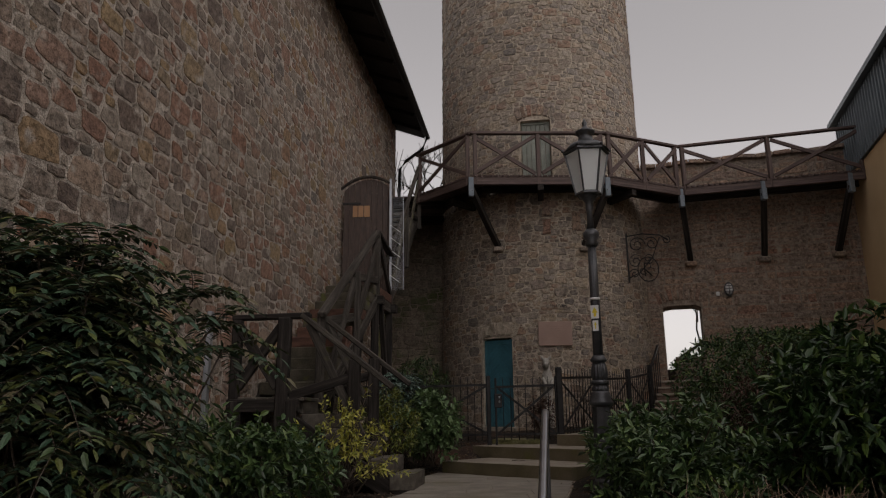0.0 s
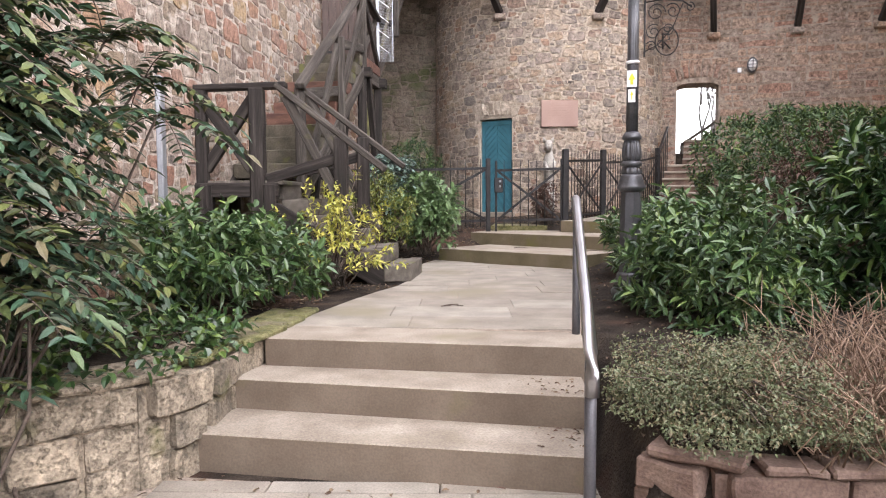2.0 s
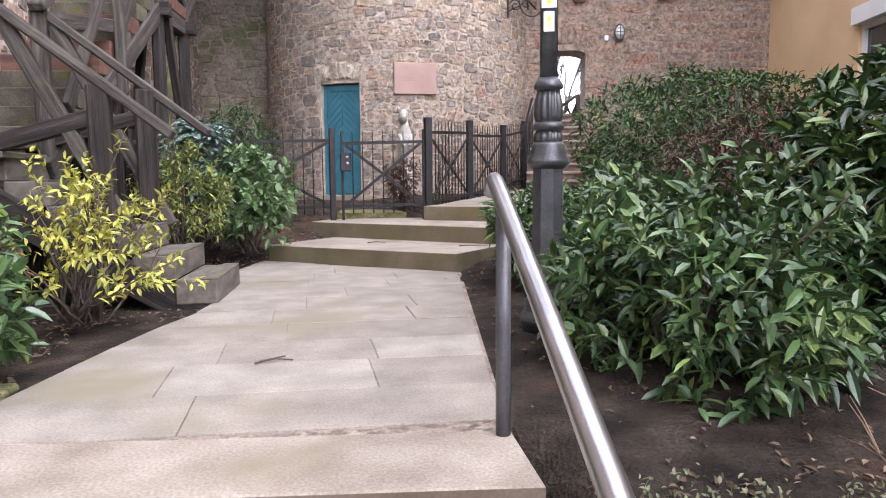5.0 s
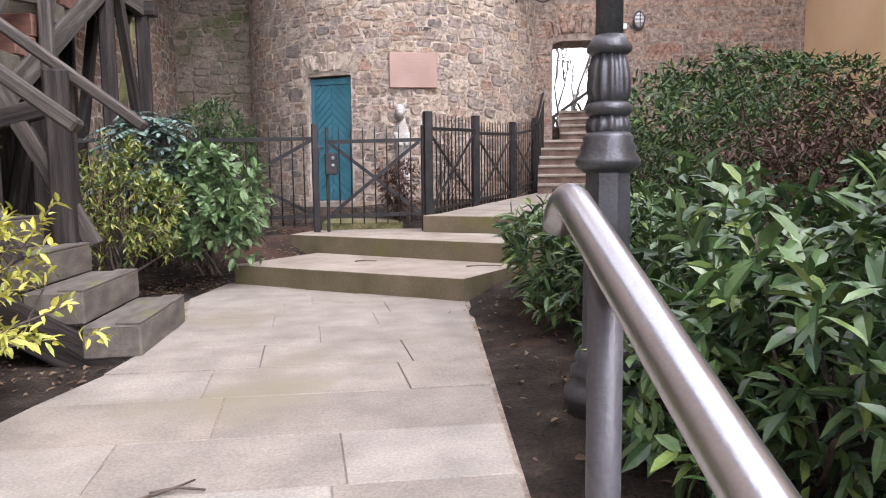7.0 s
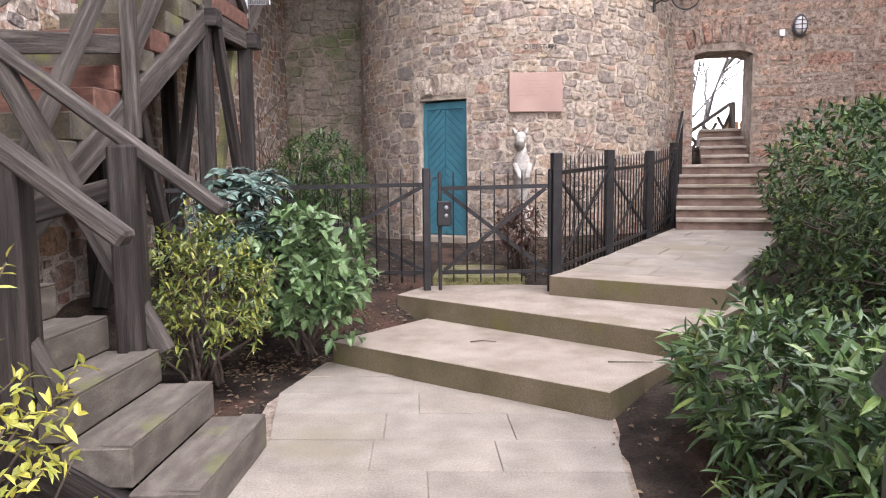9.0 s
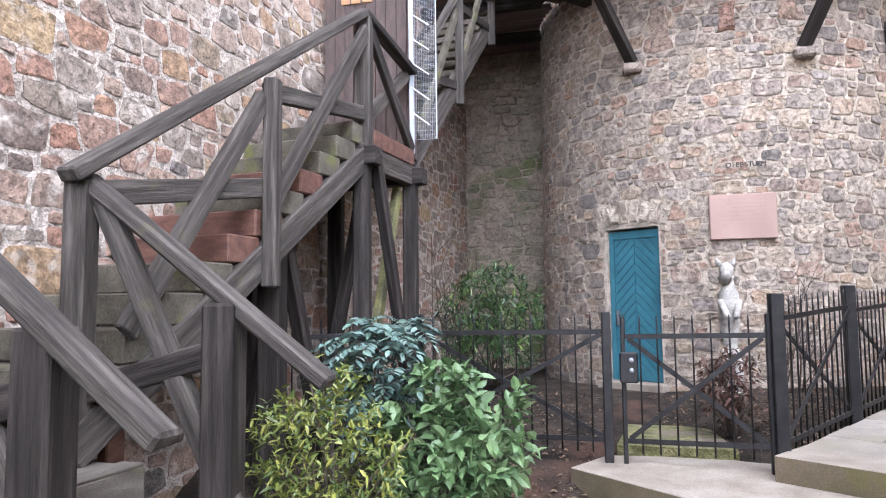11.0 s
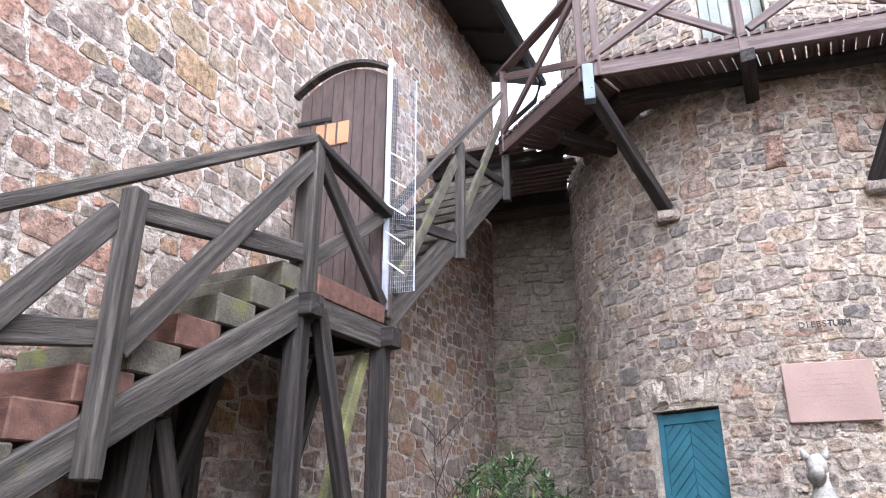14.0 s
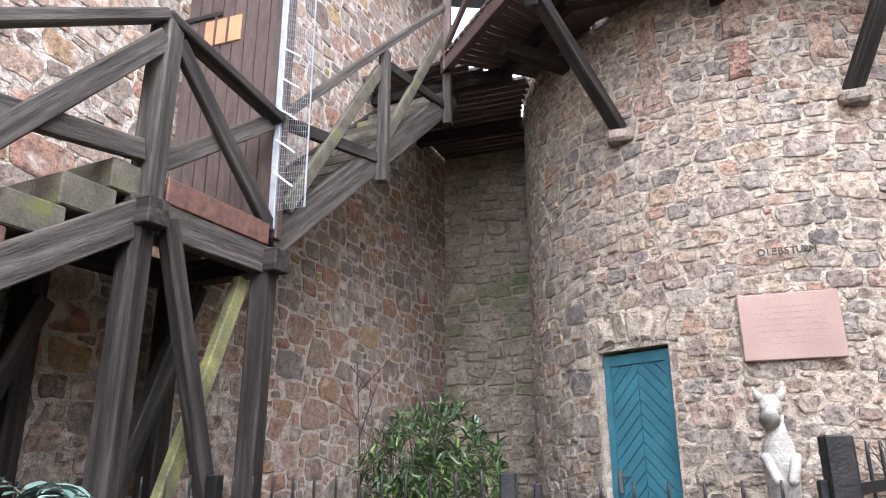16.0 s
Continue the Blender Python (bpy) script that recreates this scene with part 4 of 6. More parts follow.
# lower flight, rising towards the wall
LOW = [(-0.28 - 0.285 * k, 0.175 + 0.18 * k) for k in range(6)]
for k, (x, z) in enumerate(LOW):
    bm = bmesh.new()
    y0, y1 = 9.52 + 0.045 * k, 10.45 + 0.03 * k
    v = [(x - 0.275, y0, z - 0.18), (x + 0.02, y0, z - 0.18), (x + 0.09, y1, z - 0.18), (x - 0.205, y1, z - 0.18)]
    v += [(a, b, z) for a, b, c in v]
    merge(bm, v, [(3, 2, 1, 0), (4, 5, 6, 7), (0, 1, 5, 4), (1, 2, 6, 5), (2, 3, 7, 6), (3, 0, 4, 7)])
    bmesh.ops.bevel(bm, geom=list(bm.edges), offset=0.01, segments=1, affect="EDGES")
    part("tread", bm, step_oak, stair)
    timber("tread_board", (x - 0.045, y0 + 0.005, z + 0.004), (x + 0.025, y1 - 0.005, z + 0.004), 0.13, 0.012, step_oak, stair, bevel=0.003)
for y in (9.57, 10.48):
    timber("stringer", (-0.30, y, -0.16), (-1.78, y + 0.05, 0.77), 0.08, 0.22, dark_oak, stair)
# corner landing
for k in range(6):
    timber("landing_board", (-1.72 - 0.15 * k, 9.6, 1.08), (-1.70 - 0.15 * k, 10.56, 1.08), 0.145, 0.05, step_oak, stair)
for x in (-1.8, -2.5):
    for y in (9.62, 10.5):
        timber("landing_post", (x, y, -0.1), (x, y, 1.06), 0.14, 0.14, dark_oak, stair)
# rails of the lower flight
FAR_TOP, FAR_END = Vector((-1.66, 10.5, 2.26)), Vector((-0.40, 10.55, 1.285))
NEAR_TOP, NEAR_END = Vector((-1.72, 9.62, 2.14)), Vector((-0.53, 9.6, 1.21))
for top, end, post_x in ((FAR_TOP, FAR_END, -0.90), (NEAR_TOP, NEAR_END, -1.02)):
    timber("handrail", top, end, 0.12, 0.075, oak, stair, bevel=0.014)
    f = (post_x - top.x) / (end.x - top.x)
    rail = top + (end - top) * f
    y = top.y + 0.02
    zb = 0.35 + 0.62 * (-0.9 - post_x)
    timber("newel_post", (post_x, y, 0.1), (post_x, y, rail.z - 0.03), 0.17, 0.15, dark_oak, stair, bevel=0.015)
    timber("brace", (post_x - 0.02, y, rail.z - 0.25), (top.x - 0.12, y, rail.z - 0.48), 0.09, 0.12, dark_oak, stair)
    timber("brace", (top.x + 0.1, y, top.z - 0.12), (post_x + 0.16, y, 0.52), 0.085, 0.1, oak, stair)
# near side of the corner landing, with its cross
timber("newel_post", (-1.93, 9.63, -0.05), (-1.93, 9.63, 2.1), 0.17, 0.16, dark_oak, stair, bevel=0.015)
timber("handrail", (-1.6, 9.63, 2.13), (-2.72, 9.63, 2.1), 0.13, 0.07, dark_oak, stair, bevel=0.014)
timber("landing_post", (-2.54, 9.63, -0.05), (-2.54, 9.63, 2.1), 0.12, 0.12, dark_oak, stair)
timber("brace", (-1.98, 9.6, 1.22), (-2.52, 9.6, 2.0), 0.08, 0.12, dark_oak, stair)
timber("brace", (-1.98, 9.66, 2.0), (-2.52, 9.66, 1.22), 0.08, 0.12, dark_oak, stair)
timber("edge_beam", (-1.7, 9.6, 1.0), (-2.8, 9.6, 1.0), 0.08, 0.16, dark_oak, stair)

# middle flight along the wall
N1 = 11
for k in range(N1):
    z = 1.15 + 0.186 * (k + 1)
    k0 = -0.12 + 0.267 * k
    material = red_oak if k in (4, 5, 7) else moss_oak
    step_block(k0, k0 + 0.32, z - 0.18, z, -0.03, 0.88, material)


def flight_z(k):
    return 1.13 + 0.672 * (k + 0.15)


timber("stringer", st(-0.15, -0.02, flight_z(-0.15) - 0.17), st(2.8, -0.02, flight_z(2.8) - 0.17), 0.07, 0.2, oak, stair)
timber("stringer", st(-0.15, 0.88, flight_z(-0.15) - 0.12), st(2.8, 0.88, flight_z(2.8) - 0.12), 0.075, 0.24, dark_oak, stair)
CP, MP, LP = -0.08, 1.31, 2.80
timber("newel_post", st(CP, 0.02, 0.95), st(CP, 0.02, 2.24), 0.13, 0.12, oak, stair, bevel=0.014)
timber("newel_post", st(MP, -0.09, flight_z(MP) - 0.36), st(MP, -0.09, 3.16), 0.11, 0.1, oak, stair, bevel=0.012)
timber("handrail", st(CP - 0.12, -0.02, 2.24), st(LP - 0.05, -0.02, 4.22), 0.13, 0.075, oak, stair, bevel=0.012)
timber("knee_rail", st(CP, -0.03, 2.17), st(MP, -0.03, 2.42), 0.055, 0.13, oak, stair)
timber("knee_rail", st(MP, -0.03, 3.08), st(LP - 0.08, -0.03, 3.30), 0.055, 0.13, oak, stair)
timber("brace", st(CP + 0.2, -0.07, 1.5), st(MP - 0.05, -0.05, 3.02), 0.06, 0.13, oak, stair)
timber("brace", st(MP + 0.05, -0.07, 2.35), st(LP - 0.05, -0.05, 4.05), 0.06, 0.13, oak, stair)

# high landing with the board gate
for k in range(8):
    timber("landing_board", st(2.72 + 0.15 * k, 0.0, 3.16), st(2.72 + 0.15 * k, 0.92, 3.16), 0.146, 0.05, red_oak, stair)
timber("fascia", st(2.9, -0.045, 3.12), st(3.8, -0.045, 3.12), 0.03, 0.16, red_oak, stair, label="red-brown fascia board")
timber("edge_beam", st(2.68, 0.0, 2.94), st(3.95, 0.0, 2.94), 0.1, 0.2, oak, stair)
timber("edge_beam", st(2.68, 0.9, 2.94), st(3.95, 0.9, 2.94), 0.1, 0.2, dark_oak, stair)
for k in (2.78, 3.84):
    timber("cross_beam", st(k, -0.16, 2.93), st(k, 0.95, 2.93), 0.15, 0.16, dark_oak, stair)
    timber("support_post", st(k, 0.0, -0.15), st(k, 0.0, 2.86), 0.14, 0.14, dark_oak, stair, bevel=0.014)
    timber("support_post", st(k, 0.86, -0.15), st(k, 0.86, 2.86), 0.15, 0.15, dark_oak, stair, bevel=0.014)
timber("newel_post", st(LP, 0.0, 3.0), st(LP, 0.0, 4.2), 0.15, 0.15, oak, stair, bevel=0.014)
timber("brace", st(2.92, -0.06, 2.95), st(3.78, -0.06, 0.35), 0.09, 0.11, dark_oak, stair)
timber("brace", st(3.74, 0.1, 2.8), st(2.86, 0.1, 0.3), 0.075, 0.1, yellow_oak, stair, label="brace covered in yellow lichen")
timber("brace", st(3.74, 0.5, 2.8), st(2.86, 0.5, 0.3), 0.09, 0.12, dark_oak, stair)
timber("handrail", st(LP - 0.05, -0.02, 4.22), st(3.85, -0.02, 4.03), 0.12, 0.07, dark_oak, stair)
timber("brace", st(LP + 0.06, -0.03, 4.1), st(3.8, -0.03, 3.2), 0.06, 0.12, dark_oak, stair)
timber("brace", st(LP + 0.06, 0.02, 3.28), st(3.8, 0.02, 4.0), 0.06, 0.12, oak, stair)
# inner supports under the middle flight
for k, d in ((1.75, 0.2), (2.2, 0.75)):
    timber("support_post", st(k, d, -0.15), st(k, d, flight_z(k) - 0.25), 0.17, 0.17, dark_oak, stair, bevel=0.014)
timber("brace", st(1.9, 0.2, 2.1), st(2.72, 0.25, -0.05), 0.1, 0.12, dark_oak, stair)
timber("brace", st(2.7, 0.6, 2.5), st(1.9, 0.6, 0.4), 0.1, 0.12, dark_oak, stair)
timber("support_post", st(0.35, 0.3, -0.15), st(0.35, 0.3, 1.2), 0.16, 0.16, red_oak, stair)

# top flight
for k in range(14):
    z = 3.1 + 0.2105 * (k + 1)
    k0 = 3.95 + 0.237 * k
    step_block(k0, k0 + 0.29, z - 0.08, z, 0.07, 0.95, moss_oak if k % 2 else step_oak)


def top_z(k):
    return 3.22 + 0.888 * (k - 3.92)


timber("stringer", st(3.9, 0.03, top_z(3.9) - 0.1), st(7.0, 0.03, top_z(7.0) - 0.1), 0.075, 0.24, oak, stair)
timber("stringer", st(3.9, 0.98, top_z(3.9) - 0.1), st(7.0, 0.98, top_z(7.0) - 0.1), 0.075, 0.24, dark_oak, stair)
for k in (5.3, 6.72):
    timber("newel_post", st(k, -0.04, top_z(k) - 0.36), st(k, -0.04, top_z(k) + 1.02), 0.1, 0.1, oak, stair)
timber("handrail", st(3.85, -0.03, 4.05), st(6.72, -0.03, 6.98), 0.09, 0.06, oak, stair)
timber("brace", st(4.0, -0.02, top_z(4.0) + 0.1), st(5.25, -0.02, top_z(5.25) + 0.85), 0.05, 0.11, moss_oak, stair)
timber("brace", st(5.35, -0.02, top_z(5.35) + 0.05), st(6.68, -0.02, top_z(6.68) + 0.9), 0.05, 0.11, moss_oak, stair)
timber("brace", st(3.9, 0.0, top_z(3.9) + 0.85), st(5.25, 0.0, top_z(5.25) - 0.08), 0.05, 0.11, dark_oak, stair)
timber("brace", st(5.35, 0.0, top_z(5.35) + 0.9), st(6.68, 0.0, top_z(6.68) - 0.08), 0.05, 0.11, dark_oak, stair)


# ---- the board gate that shuts the stair ----
def build_gate():
    g = thing("board_gate", "closed dark brown board gate with an arched top", "gate", at=(-1.7, 14.4, 3.13))
    x0, x1, y = -2.14, -1.22, 14.42

    def arch(x):
        f = (x - x0) / (x1 - x0)
        return 5.42 + 0.2 * (1 - (2 * f - 1) ** 2) + 0.10 * f
    n = 8
    w = (x1 - x0) / n
    for k in range(n):
        a, b = x0 + k * w + 0.004, x0 + (k + 1) * w - 0.004
        bm = bmesh.new()
        v = [(a, y, 3.16), (b, y, 3.16), (b, y, arch(b)), (a, y, arch(a)), (a, y + 0.035, 3.16), (b, y + 0.035, 3.16), (b, y + 0.035, arch(b)), (a, y + 0.035, arch(a))]
        merge(bm, v, [(0, 1, 2, 3), (5, 4, 7, 6), (1, 5, 6, 2), (4, 0, 3, 7), (3, 2, 6, 7), (4, 5, 1, 0)])
        part("board", bm, board_wood, g)
    bm = bmesh.new()
    block(bm, (-1.95, y - 0.014, 4.86), (-1.6, y + 0.01, 5.1), 0.004)
    part("panel", bm, amber, g, "amber panel behind bars")
    for x in (-1.84, -1.72):
        timber("bar", (x, y - 0.022, 4.84), (x, y - 0.022, 5.12), 0.012, 0.014, board_wood, g, bevel=0)
    bm = bmesh.new()
    pts = [Vector((x0 - 0.06 + (x1 - x0 + 0.1) * i / 14, y - 0.02, arch(x0 + (x1 - x0) * i / 14) + 0.05)) for i in range(15)]
    rings = [[bm.verts.new(p + Vector((0, dy, dz))) for dy, dz in ((-0.045, -0.018), (0.045, -0.018), (0.045, 0.018), (-0.045, 0.018))] for p in pts]
    for p, q in zip(rings, rings[1:]):
        for k in range(4):
            bm.faces.new((p[k], p[(k + 1) % 4], q[(k + 1) % 4], q[k]))
    bm.faces.new(rings[0][::-1])
    bm.faces.new(rings[-1])
    bmesh.ops.recalc_face_normals(bm, faces=bm.faces)
    part("arched_band", bm, oak, g, "weathered arched capping strip")
    timber("frame_post", (x1 + 0.05, y + 0.02, 3.12), (x1 + 0.05, y + 0.02, 5.45), 0.08, 0.09, board_wood, g)
    for z in (3.5, 5.15):
        timber("hinge", (x0 - 0.02, y - 0.012, z), (x0 + 0.35, y - 0.012, z), 0.012, 0.04, iron, g, bevel=0)
    # side screen with spikes
    s = thing("spiked_screen", "galvanised mesh screen with spikes beside the board gate", "screen", at=(-1.1, 14.4, 3.3))
    timber("frame", (-1.15, y - 0.04, 3.18), (-1.17, y - 0.04, 5.66), 0.03, 0.05, steel, s, bevel=0.004)
    timber("frame", (-0.89, y - 0.04, 3.32), (-0.9, y - 0.04, 5.36), 0.008, 0.01, steel, s, bevel=0)
    for k in range(5):
        timber("spike", (-1.16, y - 0.05, 3.62 + 0.26 * k), (-0.95, y - 0.12, 3.45 + 0.26 * k), 0.012, 0.012, white_frame, s, bevel=0)
    bm = bmesh.new()
    for k in range(14):
        x = -1.14 + 0.0185 * k
        bar(bm, (x, y - 0.04, 3.32), (x, y - 0.04, 5.6 - 0.018 * k), 0.0016, 0.0016, bevel=0)
    for k in range(46):
        bar(bm, (-1.15, y - 0.04, 3.32 + 0.049 * k), (-0.89, y - 0.04, 3.32 + 0.0445 * k), 0.0016, 0.0016, bevel=0)
    part("wire_mesh", bm, steel, s)["kind"] = "stuff"


build_gate()

# ---- the timber walkway round the tower ----
walkway = thing("timber_walkway", "brown timber walkway with crossed railings on struts round the tower", "walkway", at=(3, 16, 6.1))
OUTER = [Vector((-0.84, 17.22, 0)), Vector((0.5, 15.85, 0)), Vector((3.63, 16.03, 0)), Vector((5.58, 16.98, 0)), Vector((9.5, 15.97, 0))]
INNER = [Vector((0.2, 18.0, 0)), Vector((1.0, 17.0, 0)), Vector((3.7, 17.0, 0)), Vector((5.4, 18.1, 0)), Vector((9.7, 17.0, 0))]
DECK = 6.22


def lift(v, z):
    return Vector((v.x, v.y, z))


for i in range(4):
    a, b, c, d = OUTER[i], OUTER[i + 1], INNER[i], INNER[i + 1]
    L = (b - a).length
    n = round(L / 0.125)
    out = Vector(((b - a).y, -(b - a).x, 0)).normalized()
    for k in range(n):
        f = (k + 0.5) / n
        p, q = a.lerp(b, f), c.lerp(d, f)
        timber("deck_plank", lift(p + out * 0.06, DECK - 0.02), lift(q, DECK - 0.02), min(0.098, L / n - 0.026), 0.04, deck_wood, walkway, bevel=0)
    timber("edge_beam", lift(a, DECK - 0.13), lift(b, DECK - 0.13), 0.09, 0.18, deck_wood, walkway)
    m, o = a.lerp(c, 0.55), b.lerp(d, 0.55)
    timber("joist", lift(m, DECK - 0.13), lift(o, DECK - 0.13), 0.09, 0.16, dark_oak, walkway)
    timber("top_rail", lift(a, DECK + 1.05), lift(b, DECK + 1.05), 0.12, 0.06, deck_wood, walkway)
    bays = {0: 1, 1: 2, 2: 2, 3: 2}[i]
    for k in range(bays):
        p, q = a.lerp(b, k / bays), a.lerp(b, (k + 1) / bays)
        e = (q - p).normalized() * 0.07
        timber("rail_post", lift(p + e * (1.5 if k == 0 else 0), DECK - 0.22), lift(p + e * (1.5 if k == 0 else 0), DECK + 1.03), 0.1, 0.09, deck_wood, walkway)
        timber("cross_brace", lift(p + e, DECK + 0.97), lift(q - e, DECK + 0.05), 0.05, 0.09, deck_wood, walkway)
        timber("cross_brace", lift(p + e + out * 0.03, DECK + 0.05), lift(q - e + out * 0.03, DECK + 0.97), 0.05, 0.09, deck_wood, walkway)
    timber("rail_post", lift(b - (b - a).normalized() * 0.1, DECK - 0.22), lift(b - (b - a).normalized() * 0.1, DECK + 1.03), 0.1, 0.09, deck_wood, walkway)


# platform between stair head, house wall and tower
for k in range(20):
    y = 17.3 + 0.13 * k
    xa = -2.45 + 0.085 * (y - 11.5) + 0.03
    dx = TOWER_R ** 2 - (y - TOWER.y) ** 2
    xb = min(TOWER.x - math.sqrt(max(0.0, dx)) - 0.02, -0.84 + (y - 17.22) * 1.15)
    timber("deck_plank", (xa, y, DECK - 0.02), (max(xb, xa + 0.5), y, DECK - 0.02), 0.112, 0.04, deck_wood, walkway, bevel=0)
for y in (17.6, 18.9):
    timber("joist", (-1.95, y, DECK - 0.13), (-0.1, y, DECK - 0.13), 0.1, 0.18, dark_oak, walkway)


def strut(top, foot, corbel=True):
    timber("hanger", lift(top, 5.72), lift(top, DECK - 0.05), 0.12, 0.12, zinc, walkway, label="blue-grey zinc-clad hanger")
    timber("strut", lift(top, 5.9), foot, 0.13, 0.13, dark_oak, walkway)
    bm = bmesh.new()
    block(bm, (foot.x - 0.13, foot.y - 0.11, foot.z - 0.15), (foot.x + 0.13, foot.y + 0.2, foot.z - 0.02), 0.03)
    part("corbel", bm, grey_stone["object"], walkway, "small stone corbel")


def on_tower(th, z, out):
    return Vector(tower_place(th, z, out))


strut(OUTER[1], on_tower(-0.494, 4.82, 0.03))
strut(OUTER[2], on_tower(0.262, 4.74, 0.03))
for k, top in ((0.18, OUTER[3]), (1.88, OUTER[3].lerp(OUTER[4], 0.45)), (3.49, OUTER[3].lerp(OUTER[4], 0.9))):
    p = GATE_AT + k * GATE_DIR + GATE_IN * 0.03
    strut(top, Vector((p.x, p.y, 4.6)))
# beams under the deck into the tower
for th in (-0.75, -0.1, 0.55):
    timber("bearer", on_tower(th, DECK - 0.3, -0.1), on_tower(th, DECK - 0.3, 0.85), 0.14, 0.15, dark_oak, walkway)


# ---- teal door ----
def build_door():
    d = thing("door_1", "closed teal plank door with chevron boards in the tower", "door", kind="structure", at=(1.05, 17.2, 0.62))
    a, b = Vector(tower_place(DOOR[0] + 0.004, 0, -0.1)), Vector(tower_place(DOOR[2] - 0.004, 0, -0.1))
    u = (b - a)
    W = u.length
    u.normalize()
    n = Vector((u.y, -u.x, 0))
    if n.y > 0:
        n = -n
    H = 1.97

    def at(x, z, out):
        p = a + u * x + n * out
        return Vector((p.x, p.y, 0.62 + z))

    def board(name, o, z0, out0, out1, material):
        bm = bmesh.new()
        f = [bm.verts.new(at(x, z, out1)) for x, z in o]
        k = [bm.verts.new(at(x, z, out0)) for x, z in o]
        bm.faces.new(f)
        bm.faces.new(k[::-1])
        m = len(o)
        for i in range(m):
            bm.faces.new((f[i], f[(i + 1) % m], k[(i + 1) % m], k[i]))
        bmesh.ops.recalc_face_normals(bm, faces=bm.faces)
        return part(name, bm, material, d)
    board("leaf", [(0.0, 0), (W, 0), (W, H), (0.0, H)], 0, -0.05, 0.0, teal_dark)
    fr = 0.065
    for o in ([(0, 0), (fr, 0), (fr, H), (0, H)], [(W - fr, 0), (W, 0), (W, H), (W - fr, H)], [(fr, H - 0.1), (W - fr, H - 0.1), (W - fr, H), (fr, H)]):
        board("frame", o, 0, 0.0, 0.03, teal)
    # chevron boards, clipped to the panel
    x0, x1, mid = fr + 0.006, W - fr - 0.006, W / 2
    pitch, rise = 0.125, 0.30
    lo, hi = 0.01, H - 0.108
    for k in range(-4, 18):
        for side in (0, 1):
            xa, xb = (x0, mid - 0.003) if side == 0 else (mid + 0.003, x1)
            o = []
            for x, top in ((xa, 0), (xb, 0), (xb, 1), (xa, 1)):
                f = abs(x - mid) / (mid - x0)
                z = k * pitch + rise * (1 - f) + (pitch - 0.011 if top else 0)
                o.append((x, z))
            # clip to lo..hi
            for lim, sign in ((lo, 1), (hi, -1)):
                q = []
                for i in range(len(o)):
                    p, r = o[i], o[(i + 1) % len(o)]
                    pin, rin = sign * (p[1] - lim) >= 0, sign * (r[1] - lim) >= 0
                    if pin:
                        q.append(p)
                    if pin != rin:
                        t = (lim - p[1]) / (r[1] - p[1])
                        q.append((p[0] + (r[0] - p[0]) * t, lim))
                o = q
                if not o:
                    break
            if len(o) > 2:
                board("chevron_board", o, 0, 0.0, 0.016, teal)
    bm = bmesh.new()
    p = at(0.1, 0.82, 0.03)
    block(bm, (p.x - 0.02, p.y - 0.03, p.z - 0.1), (p.x + 0.02, p.y + 0.01, p.z + 0.1), 0.004)
    part("lock_plate", bm, cast_iron, d, "dark iron lock plate")
    timber("handle", p + Vector((0.0, -0.05, 0.04)), p + Vector((0.1, -0.06, 0.04)), 0.018, 0.018, cast_iron, d)
    bm = prism([(at(-0.1, 0, 0.25).x, at(-0.1, 0, 0.25).y), (at(W + 0.1, 0, 0.25).x, at(W + 0.1, 0, 0.25).y), (at(W + 0.1, 0, -0.1).x, at(W + 0.1, 0, -0.1).y), (at(-0.1, 0, -0.1).x, at(-0.1, 0, -0.1).y)], 0.4, 0.615)
    part("threshold", bm, step_stone, d)


build_door()


def build_upper_door():
    d = thing("door_2", "pale green boarded door on the tower walkway", "door", kind="structure", at=(2.1, 16.8, 6.3))
    a, b = Vector(tower_place(UPPER[0] + 0.003, 0, -0.18)), Vector(tower_place(UPPER[2] - 0.003, 0, -0.18))
    for k in range(6):
        p, q = a.lerp(b, k / 6 + 0.006), a.lerp(b, (k + 1) / 6 - 0.006)
        bm = bmesh.new()
        bar(bm, lift((p + q) / 2, 6.24), lift((p + q) / 2, 7.96), (q - p).length, 0.05, (b - a).cross(Vector((0, 0, 1))), 0.004)
        part("board", bm, pale_door, d)
    timber("head", lift(a, 7.93), lift(b, 7.93), 0.1, 0.1, pale_door, d)


build_upper_door()

# ---- steel handrail beside the steps ----


def build_handrail():
    r = thing("steel_handrail", "round steel handrail on dark posts beside the steps", "handrail", at=(1.0, 5.8, -0.5))
    bm = bmesh.new()
    a, b = Vector((1.05, 6.72, 0.86)), Vector((0.83, 5.0, 0.2))
    d = (b - a).normalized()
    bend = [(0.155, -0.085), (0.138, -0.058), (0.112, -0.032), (0.078, -0.009), (0.04, 0.0)]
    pts = [a - d * k + Vector((0, 0, z)) for k, z in bend] + [a + d * (b - a).length * f for f in (0.03, 0.25, 0.5, 0.75, 0.97)] + [b + Vector((0, -0.03, -0.05)), b + Vector((0, -0.03, -0.15))]
    tube(bm, pts, 0.03, 16)
    part("rail", bm, bright_steel, r, "polished round steel rail")
    for f, z0, z1 in ((0.08, -0.1, None), (0.985, -0.62, None)):
        p = a.lerp(b, f)
        bm = bmesh.new()
        tube(bm, [(p.x, p.y, z0), (p.x, p.y, (z0 + p.z) / 2), (p.x, p.y, p.z - 0.02)], 0.026, 14)
        part("post", bm, rail_paint, r, "dark grey post")


build_handrail()


